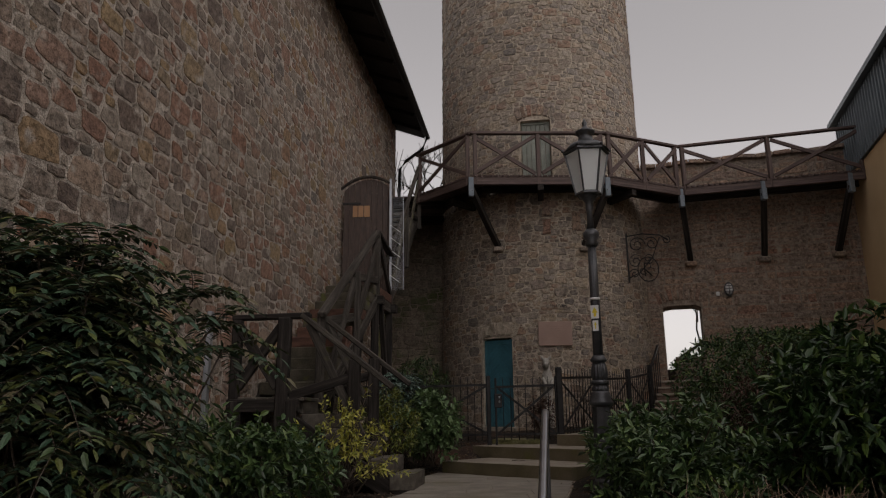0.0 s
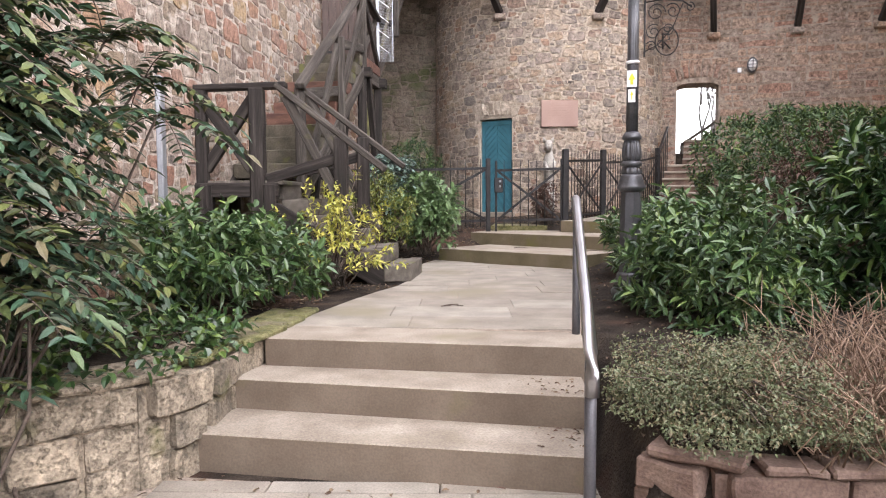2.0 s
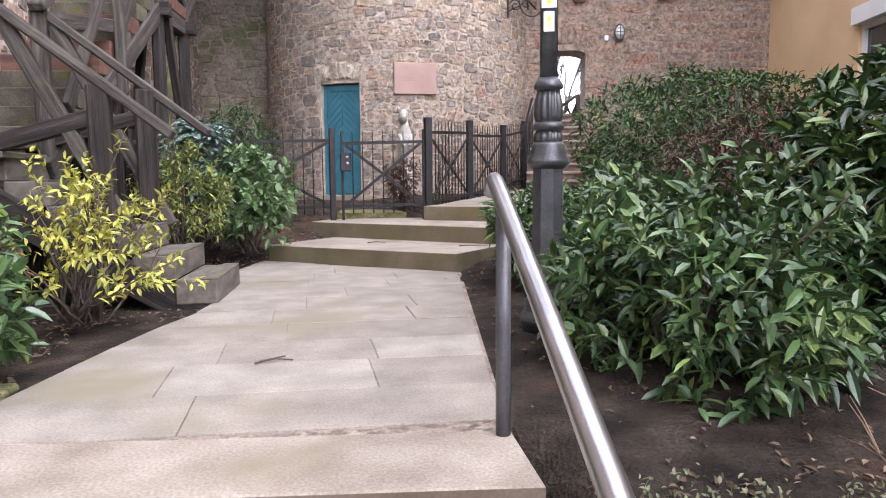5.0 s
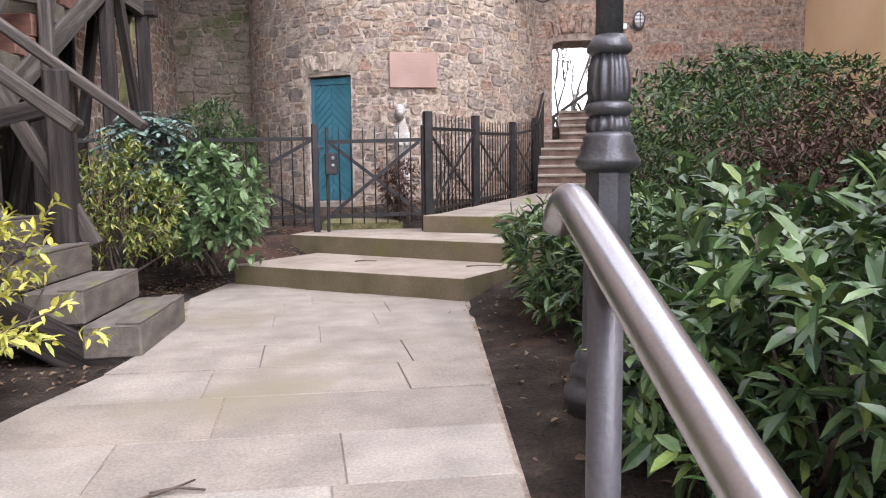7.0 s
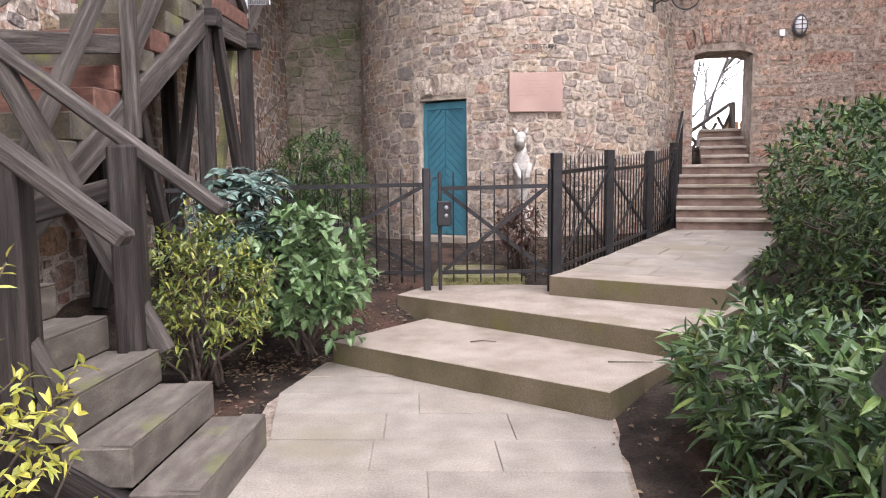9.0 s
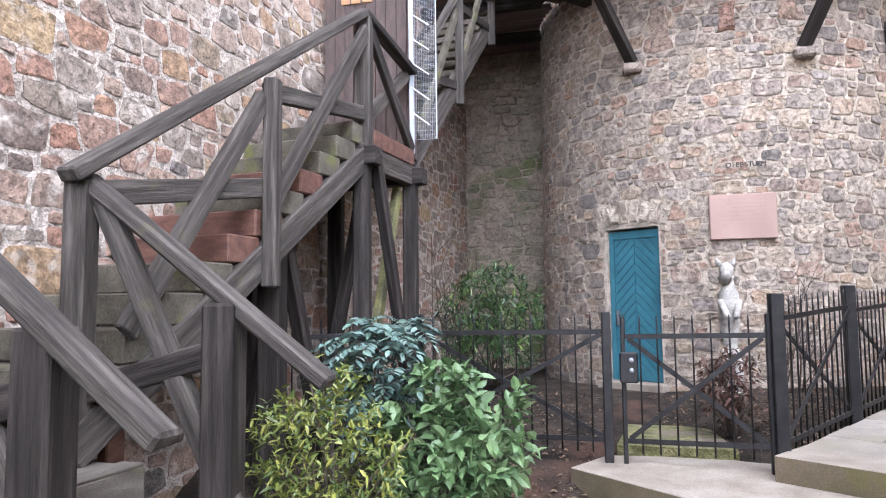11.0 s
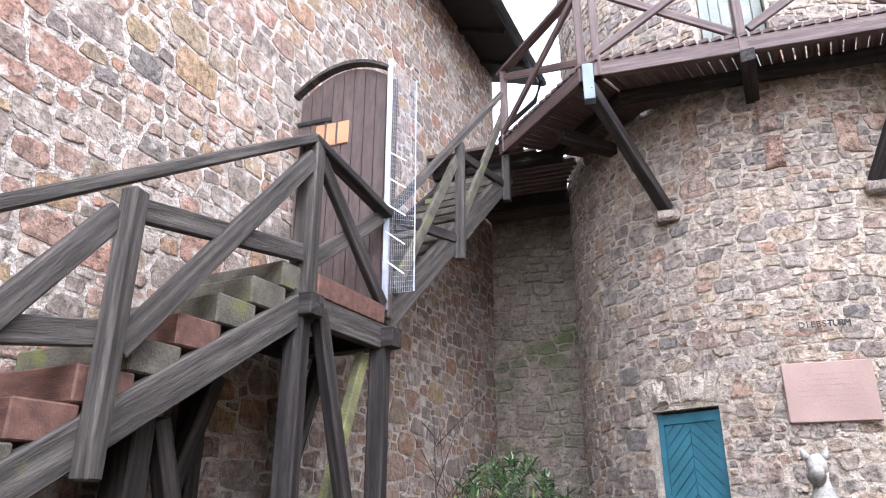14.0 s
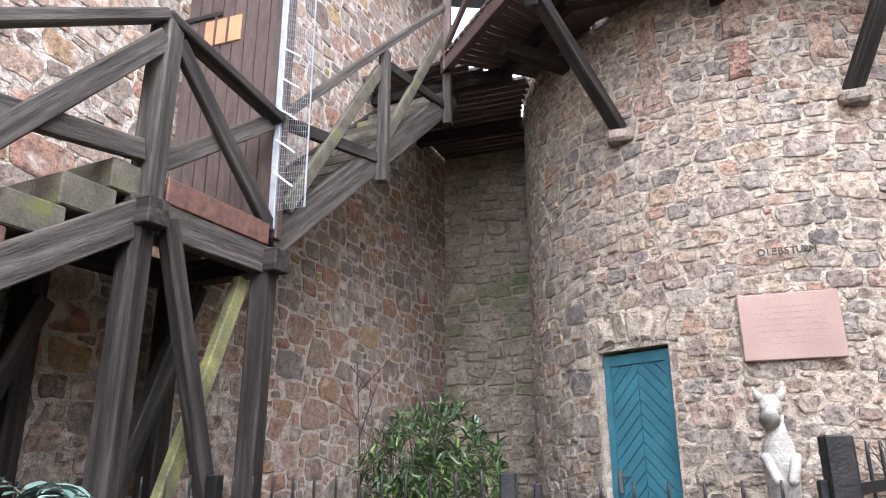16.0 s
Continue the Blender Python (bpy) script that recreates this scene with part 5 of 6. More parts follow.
# ---- cast-iron lamp ----
def build_lamp():
    x, y, g = 1.775, 8.19, -0.08
    K = 1.0
    L = thing("street_lamp", "old cast-iron street lamp with a glazed lantern among the shrubs", "street lamp", at=(x, y, g))

    def turned(name, profile, n=28, flutes=0, depth=0.0, material=cast_iron, label=""):
        bm = bmesh.new()
        lathe(bm, (x, y, g), [(r * K, z - 0.03 if 1.2 < z < 1.6 else z) for r, z in profile], n, flutes, depth)
        return part(name, bm, material, L, label)
    turned("plinth", [(0.15, 0), (0.15, 0.1), (0.162, 0.12), (0.162, 0.16), (0.14, 0.18), (0.128, 0.2), (0.138, 0.22), (0.138, 0.25), (0.115, 0.27), (0.12, 0.29), (0.1, 0.32)], 28)
    turned("pedestal", [(0.1, 0.31), (0.09, 1.03)], 8)
    turned("base_moulding", [(0.09, 1.02), (0.124, 1.05), (0.124, 1.07), (0.104, 1.10), (0.108, 1.115), (0.094, 1.14), (0.098, 1.155), (0.08, 1.175)])
    turned("lower_vase", [(0.080, 1.165), (0.088, 1.19), (0.086, 1.24), (0.072, 1.27)], 48, 12, 0.014)
    turned("middle_ring", [(0.07, 1.265), (0.09, 1.28), (0.09, 1.305), (0.07, 1.32)])
    turned("fluted_vase", [(0.070, 1.31), (0.086, 1.36), (0.080, 1.44), (0.064, 1.5)], 48, 12, 0.016)
    turned("upper_ring", [(0.06, 1.495), (0.084, 1.51), (0.084, 1.53), (0.056, 1.57)])
    turned("pole", [(0.052, 1.55), (0.048, 2.2), (0.045, 2.72)], 40, 10, 0.004)
    turned("collar", [(0.047, 2.70), (0.075, 2.73), (0.06, 2.77), (0.085, 2.82), (0.085, 2.86), (0.05, 2.9)])
    turned("neck", [(0.04, 2.88), (0.03, 3.1), (0.045, 3.14), (0.04, 3.2), (0.09, 3.27), (0.13, 3.3)])
    turned("pole_clip", [(0.056, 2.12), (0.056, 2.145)], 20, material=sticker_white, label="white clip")
    lan = put("lantern", bpy.data.meshes.new("lantern"), L)
    lan.data.materials.append(cast_iron)
    bm = bmesh.new()
    lathe(bm, (x, y, g), [(0.14, 3.28), (0.15, 3.29), (0.15, 3.31), (0.13, 3.32)], 6)
    bm.to_mesh(lan.data)
    bm.free()
    bm = bmesh.new()
    lathe(bm, (x, y, g), [(0.232, 3.76), (0.262, 3.77), (0.262, 3.79), (0.235, 3.8)], 6)
    part("upper_rim", bm, cast_iron, lan)
    for k in range(6):
        t = k * math.tau / 6
        c, s = math.cos(t), math.sin(t)
        timber("glazing_bar", (x + 0.14 * c, y + 0.14 * s, g + 3.3), (x + 0.24 * c, y + 0.24 * s, g + 3.78), 0.016, 0.016, cast_iron, lan, bevel=0)
        c2, s2 = math.cos(t + math.tau / 6), math.sin(t + math.tau / 6)
        bm = bmesh.new()
        v = [(x + 0.136 * c, y + 0.136 * s, g + 3.32), (x + 0.136 * c2, y + 0.136 * s2, g + 3.32), (x + 0.232 * c2, y + 0.232 * s2, g + 3.77), (x + 0.232 * c, y + 0.232 * s, g + 3.77)]
        v += [(x + (a - x) * 0.975, y + (b - y) * 0.975, z) for a, b, z in v]
        merge(bm, v, [(0, 1, 2, 3), (7, 6, 5, 4), (0, 4, 5, 1), (2, 6, 7, 3), (1, 5, 6, 2), (3, 7, 4, 0)])
        pane = part("pane", bm, lamp_glass, lan, "clear glass pane")
        pane.visible_shadow = False
        bm = bmesh.new()
        bmesh.ops.create_icosphere(bm, subdivisions=1, radius=0.02, matrix=Matrix.Translation((x + 0.262 * c, y + 0.262 * s, g + 3.81)))
        part("corner_knob", bm, cast_iron, lan)
    bm = bmesh.new()
    lathe(bm, (x, y, g), [(0.255, 3.79), (0.19, 3.87), (0.12, 3.9), (0.085, 3.93), (0.075, 4.0), (0.11, 4.02), (0.11, 4.04), (0.04, 4.08), (0.02, 4.11), (0.03, 4.14), (0.012, 4.18), (0.004, 4.2)], 18)
    part("roof", bm, cast_iron, lan)
    bm = bmesh.new()
    lathe(bm, (x, y, g), [(0.03, 3.55), (0.05, 3.62), (0.05, 3.7), (0.03, 3.78)], 12)
    part("burner", bm, white_frame, lan, "white lamp bulb holder")
    d = Vector((-0.35, -0.94, 0))
    s = Vector((0.94, -0.35, 0))
    for z0, z1, w, material in ((1.92, 2.06, 0.042, sticker_white), (1.79, 1.9, 0.03, sticker_white)):
        bm = bmesh.new()
        c = Vector((x, y, g)) + d * 0.054
        bar(bm, c + Vector((0, 0, z0)), c + Vector((0, 0, z1)), 2 * w, 0.004, d, 0)
        part("sticker", bm, material, L, "white sticker with a yellow mark")
    bm = bmesh.new()
    c = Vector((x, y, g)) + d * 0.058
    merge(bm, [c + s * -0.03 + Vector((0, 0, 1.98)), c + s * 0.03 + Vector((0, 0, 1.98)), c + Vector((0, 0, 2.04))], [(0, 1, 2)])
    bar(bm, c + Vector((0, 0, 1.94)), c + Vector((0, 0, 1.98)), 0.024, 0.002, d, 0)
    part("arrow_mark", bm, sticker_yellow, L, "yellow arrow mark")
    bm = bmesh.new()
    merge(bm, [c + s * -0.014 + Vector((0, 0, 1.85)), c + s * 0.014 + Vector((0, 0, 1.85)), c + Vector((0, 0, 1.885))], [(0, 1, 2)])
    bar(bm, c + Vector((0, 0, 1.81)), c + Vector((0, 0, 1.855)), 0.008, 0.002, d, 0)
    part("arrow_mark", bm, sticker_yellow, L, "yellow arrow mark")


build_lamp()


# ---- iron fence and garden gate ----
def fence_run(f, a, b, zb0, zb1, h, spacing=0.125, cross=True, posts=(True, True), thick=0.07, post_over=0.0):
    d = b - a
    L = d.length
    d.normalize()

    def at(k, z):
        p = a + d * k
        zz = zb0 + (zb1 - zb0) * k / L
        return Vector((p.x, p.y, zz + z))
    for on, k in zip(posts, (0.0, L)):
        if on:
            timber("post", at(k, -0.2), at(k, h + post_over), thick, thick, iron, f, bevel=0.006)
    for z in (0.16, h - 0.16):
        timber("rail", at(0, z), at(L, z), 0.014, 0.04, iron, f, bevel=0)
    n = max(2, round(L / spacing))
    for k in range(1, n):
        bm = bmesh.new()
        p, q = at(L * k / n, 0.06), at(L * k / n, h)
        tube(bm, [p, q - Vector((0, 0, 0.05)), q], 0.009, 6, 0.55)
        part("bar", bm, iron, f)
    if cross:
        o = Vector((d.y, -d.x, 0)) * 0.014
        timber("cross_bar", at(0.04, 0.18) + o, at(L - 0.04, h - 0.18) + o, 0.012, 0.038, iron, f, bevel=0)
        timber("cross_bar", at(0.04, h - 0.18) - o, at(L - 0.04, 0.18) - o, 0.012, 0.038, iron, f, bevel=0)


fence = thing("iron_fence", "black iron bar fence with crossed braces round the tower garden", "fence", at=(0, 13.5, 0.4))
V2 = lambda x, y: Vector((x, y, 0))
fence_run(fence, V2(-2.12, 13.1), V2(-0.87, 13.63), 0.32, 0.36, 1.19)
fence_run(fence, V2(-0.87, 13.63), V2(0.74, 13.49), 0.36, 0.38, 1.18)
fence_run(fence, V2(1.98, 13.31), V2(2.85, 14.59), 0.42, 0.5, 1.24, spacing=0.115, thick=0.095, post_over=0.03)
fence_run(fence, V2(2.85, 14.59), V2(3.77, 15.93), 0.5, 0.58, 1.2, spacing=0.115, posts=(False, True), thick=0.09, post_over=0.03)
fence_run(fence, V2(3.77, 15.93), V2(4.5, 17.0), 0.58, 0.74, 1.2, spacing=0.115, posts=(False, True), thick=0.09, post_over=0.03)
garden_gate = thing("garden_gate", "closed black iron garden gate with crossed bars and lock box", "gate", at=(1.3, 13.4, 0.4))
fence_run(garden_gate, V2(0.87, 13.47), V2(1.92, 13.32), 0.38, 0.4, 1.14, posts=(True, True), thick=0.035)
bm = bmesh.new()
block(bm, (0.84, 13.38, 1.0), (0.98, 13.45, 1.24), 0.01)
part("lock_box", bm, iron, garden_gate, "black lock box with a keypad")
for k in range(2):
    bm = bmesh.new()
    bmesh.ops.create_uvsphere(bm, u_segments=10, v_segments=6, radius=0.02, matrix=Matrix.Translation((0.93, 13.375, 1.1 + 0.08 * k)))
    part("knob", bm, steel, garden_gate)

stair_rail = thing("iron_stair_rail", "black iron handrail rising beside the arch steps", "handrail", at=(4.6, 17.2, 0.8))
timber("rail", (4.5, 16.95, 1.85), (4.97, 17.9, 2.5), 0.05, 0.05, iron, stair_rail)
for k in range(6):
    p = Vector((4.5, 16.95, 1.85)).lerp(Vector((4.97, 17.9, 2.5)), k / 5)
    timber("bar", (p.x, p.y, p.z - 1.0), p, 0.018, 0.018, iron, stair_rail, bevel=0)


# ---- plaque, letters, wall lamp, ornament, statue ----
def tangent(th, z, out):
    p = Vector(tower_place(th, z, out))
    return p, Vector((math.cos(th), math.sin(th), 0)), Vector((math.sin(th), -math.cos(th), 0))


p, u, n = tangent(-0.03, 2.67, 0.015)
bm = bmesh.new()
bar(bm, p - Vector((0, 0, 0.275)), p + Vector((0, 0, 0.275)), 0.76, 0.07, n, 0.008)
me = bpy.data.meshes.new("plaque")
bm.to_mesh(me)
bm.free()
me.materials.append(pink_slab)
plaque = tagged(new("plaque", me), "blank pink sandstone plaque on the tower wall", "plaque")
bm = bmesh.new()
for k in range(7):
    c = p + n * 0.036 + Vector((0, 0, 0.16 - 0.05 * k))
    w = (0.2, 0.26, 0.24, 0.27, 0.25, 0.22, 0.12)[k]
    bar(bm, c - u * w, c + u * w, 0.001, 0.008, (0, 0, 1), 0)
part("engraved_line", bm, shade("worn_engraving", [(0.31, 0.205, 0.17), (0.36, 0.245, 0.205)], 9, 60, 0.9, 0.0), plaque, "worn engraved lines")["kind"] = "stuff"

sign = thing("tower_name", "dark metal letters on the tower wall", "sign", at=tuple(tangent(-0.01, 3.3, 0.05)[0]))
word = "DIEBSTURM"
for k, ch in enumerate(word):
    th = -0.088 + 0.158 * (k + 0.5) / len(word)
    p, u, n = tangent(th, 3.275, 0.055)
    cu = bpy.data.curves.new("letter", "FONT")
    cu.body, cu.size, cu.extrude, cu.align_x = ch, 0.085, 0.008, "CENTER"
    tmp = bpy.data.objects.new("letter", cu)
    scene.collection.objects.link(tmp)
    me = bpy.data.meshes.new_from_object(tmp.evaluated_get(bpy.context.evaluated_depsgraph_get()))
    bpy.data.objects.remove(tmp)
    me.transform(Matrix((u, Vector((0, 0, 1)), n)).transposed().to_4x4())
    me.transform(Matrix.Translation(p))
    me.materials.clear()
    me.materials.append(letter_metal)
    put("letter", me, sign)

wall_lamp = thing("wall_lamp", "oval caged bulkhead lamp on the gate wall", "wall lamp", at=(6.76, 17.72, 3.83))
c = GATE_AT + GATE_DIR * 0.99 + GATE_IN * 0.02
c = Vector((c.x, c.y, 3.83))
basis = Matrix((GATE_DIR, Vector((0, 0, 1)), GATE_IN)).transposed().to_4x4()
bm = bmesh.new()
lathe(bm, (0, 0, 0), [(0.12, 0), (0.12, 0.05), (0.1, 0.06)], 20)
bmesh.ops.transform(bm, matrix=Matrix.Translation(c) @ basis @ Matrix.Diagonal((0.9, 1.45, 1, 1)), verts=bm.verts)
part("housing", bm, cast_iron, wall_lamp)
bm = bmesh.new()
lathe(bm, (0, 0, 0), [(0.095, 0.05), (0.085, 0.1), (0.05, 0.125), (0.01, 0.13)], 20)
bmesh.ops.transform(bm, matrix=Matrix.Translation(c) @ basis @ Matrix.Diagonal((0.9, 1.45, 1, 1)), verts=bm.verts)
part("globe", bm, white_frame, wall_lamp, "frosted white glass")
for k in (-1, 0, 1):
    timber("cage_bar", c + basis.to_3x3() @ Vector((-0.1, 0.07 * k, 0.135)), c + basis.to_3x3() @ Vector((0.1, 0.07 * k, 0.135)), 0.012, 0.012, cast_iron, wall_lamp, bevel=0)
timber("cage_bar", c + basis.to_3x3() @ Vector((0, -0.15, 0.14)), c + basis.to_3x3() @ Vector((0, 0.15, 0.14)), 0.012, 0.012, cast_iron, wall_lamp, bevel=0)
bm = bmesh.new()
q = c + GATE_DIR * -0.26 + Vector((0, 0, -0.1)) + GATE_IN * 0.02
bar(bm, q - Vector((0, 0, 0.05)), q + Vector((0, 0, 0.05)), 0.08, 0.05, GATE_IN, 0.006)
me = bpy.data.meshes.new("light_switch")
bm.to_mesh(me)
bm.free()
me.materials.append(white_frame)
tagged(new("light_switch", me), "small white switch box beside the archway", "switch")


def build_ornament():
    o = thing("wrought_iron_sign", "curled black wrought-iron sign bracket on the tower", "sign bracket", at=(4.4, 17.3, 4.4))
    p, u, n = tangent(0.72, 4.55, 0.02)
    d = (n * 0.75 + u * 0.66).normalized()

    def at(x, z):
        return p + d * x + Vector((0, 0, z))

    def curl(x, z, r, turns, start, flip=1, rad=0.012):
        bm = bmesh.new()
        pts = []
        for i in range(int(turns * 18) + 1):
            t = i / 18 * math.tau
            rr = r * (1 - 0.78 * i / (turns * 18))
            pts.append(at(x + rr * math.cos(start + flip * t), z + rr * math.sin(start + flip * t)))
        tube(bm, pts, rad, 6)
        part("scroll", bm, iron, o)
    timber("wall_bar", at(0.02, 0.62), at(0.02, -0.6), 0.03, 0.03, iron, o, bevel=0)
    bm = bmesh.new()
    tube(bm, [at(0, 0.55), at(0.4, 0.6), at(0.8, 0.55), at(0.98, 0.42)], 0.016, 6)
    tube(bm, [at(0, -0.5), at(0.3, -0.35), at(0.6, 0.0), at(0.8, 0.5)], 0.014, 6)
    part("arm", bm, iron, o)
    for a in ((0.95, 0.42, 0.1, 1.4, 1.6, -1), (0.25, 0.33, 0.2, 1.6, 0, 1), (0.6, 0.35, 0.17, 1.5, 2.5, -1), (0.2, -0.08, 0.17, 1.6, 1, 1), (0.16, -0.38, 0.12, 1.4, 3, -1), (0.5, -0.02, 0.14, 1.5, 4, 1), (0.36, -0.32, 0.1, 1.3, 0, -1)):
        curl(*a)
    bm = bmesh.new()
    ring = [at(0.48 + 0.24 * math.cos(k * math.tau / 24), -0.28 + 0.3 * math.sin(k * math.tau / 24)) for k in range(25)]
    tube(bm, ring, 0.013, 6)
    part("ring", bm, iron, o)
    bm = bmesh.new()
    tube(bm, [at(0.4, -0.45), at(0.4, -0.12), at(0.52, -0.12), at(0.54, -0.24), at(0.42, -0.29), at(0.56, -0.45)], 0.018, 6)
    part("monogram", bm, iron, o)


build_ornament()


def build_statue():
    bm = bmesh.new()
    lathe(bm, (2.1, 16.28, 0.5), [(0.16, 0), (0.16, 0.12), (0.11, 0.16), (0.075, 0.3), (0.07, 0.55), (0.09, 0.75), (0.115, 0.92), (0.12, 1.1), (0.11, 1.22), (0.075, 1.32), (0.06, 1.4), (0.07, 1.44)], 14)
    bmesh.ops.create_uvsphere(bm, u_segments=14, v_segments=10, radius=0.09, matrix=Matrix.Translation((2.08, 16.24, 2.0)) @ Matrix.Diagonal((0.9, 1.0, 1.05, 1)))
    lathe_m = Matrix.Translation((2.06, 16.13, 1.93)) @ Euler((radians(70), 0, 0)).to_matrix().to_4x4()
    bmesh.ops.create_cone(bm, cap_ends=True, segments=12, radius1=0.075, radius2=0.04, depth=0.16, matrix=lathe_m)
    for s in (-1, 1):
        bmesh.ops.create_cone(bm, cap_ends=True, segments=8, radius1=0.045, radius2=0.008, depth=0.1, matrix=Matrix.Translation((2.08 + 0.085 * s, 16.25, 2.1)) @ Euler((0, radians(22 * s), 0)).to_matrix().to_4x4())
        bar(bm, (2.1 + 0.11 * s, 16.22, 1.66), (2.1 + 0.04 * s, 16.06, 1.45), 0.07, 0.07, bevel=0.02)
        bar(bm, (2.1 + 0.06 * s, 16.2, 1.1), (2.1 + 0.05 * s, 16.18, 0.6), 0.09, 0.1, bevel=0.02)
    for f in bm.faces:
        f.smooth = True
    me = bpy.data.meshes.new("statue")
    bm.to_mesh(me)
    bm.free()
    me.materials.append(white_stone)
    tagged(new("statue", me), "white painted stone animal statue standing by the tower wall", "statue")


build_statue()

# ---- low garden walls of rough blocks ----


def block_wall(name, label, line, z0, tops, rng, cap=None, courses=3, stone=None):
    w = thing(name, label, "wall", kind="structure", at=(line[0][0], line[0][1], z0))
    stone = stone or block_stone
    pts = [Vector((x, y, 0)) for x, y in line]
    total = sum((b - a).length for a, b in zip(pts, pts[1:]))

    def along(k):
        for a, b in zip(pts, pts[1:]):
            L = (b - a).length
            if k <= L:
                return a.lerp(b, k / L), (b - a).normalized()
            k -= L
        return pts[-1], (pts[-1] - pts[-2]).normalized()
    for a, b in zip(pts, pts[1:]):
        bm = bmesh.new()
        bar(bm, lift(a, (z0 + tops[0]) / 2 - 0.02), lift(b, (z0 + tops[0]) / 2 - 0.02), 0.2, tops[0] - z0, bevel=0)
        part("core", bm, stone, w)
    for c in range(courses + 1):
        k = -rng.uniform(0, 0.1)
        while k < total:
            L = rng.uniform(0.18, 0.5) * (1.3 if c == courses else 1.0)
            a, d = along(max(0, k))
            b, _ = along(min(total, k + L))
            f = min(1, max(0, (k + L / 2) / total))
            top = tops[0] + (tops[1] - tops[0]) * f
            h = (top - z0) / courses
            za, zb = (z0 + c * h, z0 + (c + 1) * h) if c < courses else (top, top + 0.05)
            if (b - a).length > 0.08:
                dd = (b - a).normalized()
                side = Vector((dd.y, -dd.x, 0))
                lanes = [(0.0, 0.32)] if c < courses else [(-0.11, 0.2), (0.1, 0.19)]
                for off, wide in lanes:
                    bm = bmesh.new()
                    o = side * (off + rng.uniform(-0.02, 0.02))
                    slip = dd * (rng.uniform(-0.06, 0.06) if c == courses else 0)
                    bar(bm, lift(a + o + slip + dd * 0.005, (za + zb) / 2 + rng.uniform(-0.006, 0.006)), lift(b + o + slip - dd * 0.005, (za + zb) / 2 + rng.uniform(-0.008, 0.008)), wide + rng.uniform(-0.03, 0.03), zb - za - 0.01, (0, 0, 1), 0.012)
                    bmesh.ops.subdivide_edges(bm, edges=[e for e in bm.edges if e.calc_length() > 0.07], cuts=2, use_grid_fill=True)
                    for v in bm.verts:
                        v.co += 0.011 * noise.noise_vector(v.co * 7) + 0.008 * noise.noise_vector(v.co * 19)
                    part("block", bm, (moss if (cap and c == courses and f < cap and rng.random() < 0.8) else stone), w)
            k += L
    return w


rng = random.Random(8)
block_wall("retaining_wall", "low dry-stone garden wall with mossy capping beside the steps", [(-1.04, 7.55), (-1.09, 6.9), (-1.24, 6.25), (-1.22, 5.8), (-1.4, 5.45), (-1.85, 5.1), (-2.6, 4.8), (-3.2, 4.6)], -0.6, (-0.02, 0.0), rng, cap=0.4)
block_wall("border_wall", "low brown stone border wall below the box bushes", [(1.14, 5.12), (1.3, 4.92), (2.2, 4.86), (4.5, 4.7), (7, 4.5)], -0.62, (-0.2, -0.2), rng, courses=3, stone=brown_step)

# ---- plants ----


def leaf_mesh(name, P, D, L, W, material, rng, droop=0.13, cup=0.18):
    """Folded, pointed leaves as one mesh. P, D: places and directions."""
    P, D = np.array(P), np.array(D)
    L, W = np.array(L)[:, None], np.array(W)[:, None]
    D = D / np.linalg.norm(D, axis=1)[:, None]
    up = np.array([0.0, 0.0, 1.0]) + rng.normal(0, 0.35, D.shape)
    S = np.cross(D, up)
    S /= np.linalg.norm(S, axis=1)[:, None] + 1e-6
    U = np.cross(S, D)
    sag = np.array([0, 0, -1.0])[None, :] * droop * L
    c = cup * W
    V = np.stack([P, P + 0.5 * L * D + 0.2 * sag, P + L * D + sag,
                  P + 0.28 * L * D + 0.43 * W * S + c * U + 0.06 * sag, P + 0.66 * L * D + 0.4 * W * S + c * U + 0.4 * sag,
                  P + 0.28 * L * D - 0.43 * W * S + c * U + 0.06 * sag, P + 0.66 * L * D - 0.4 * W * S + c * U + 0.4 * sag], axis=1).reshape(-1, 3)
    n = len(P)
    T = np.array([(0, 3, 1), (3, 4, 1), (4, 2, 1), (0, 1, 5), (5, 1, 6), (6, 1, 2)])
    Fc = (np.arange(n)[:, None, None] * 7 + T[None]).reshape(-1, 3)
    return mesh_of(name, V.tolist(), Fc.tolist(), material)


def whorls(tips, dirs, per, length, width, rng, spread=(0.35, 1.2), jitter=0.05):
    P, D, L, W = [], [], [], []
    for p, d in zip(tips, dirs):
        d = d / np.linalg.norm(d)
        a = np.cross(d, (0.3, 0.2, 1.0) if abs(d[2]) < 0.9 else (1, 0, 0))
        a /= np.linalg.norm(a)
        b = np.cross(d, a)
        ph = rng.uniform(0, 6.28)
        for k in range(per):
            t = ph + k * 2.4
            e = rng.uniform(*spread)
            P.append(p - d * jitter * k / per * 3 + rng.normal(0, jitter * 0.2, 3))
            D.append(math.cos(e) * d + math.sin(e) * (math.cos(t) * a + math.sin(t) * b))
            L.append(length * rng.uniform(0.6, 1.15))
            W.append(width * rng.uniform(0.75, 1.15))
    return P, D, L, W


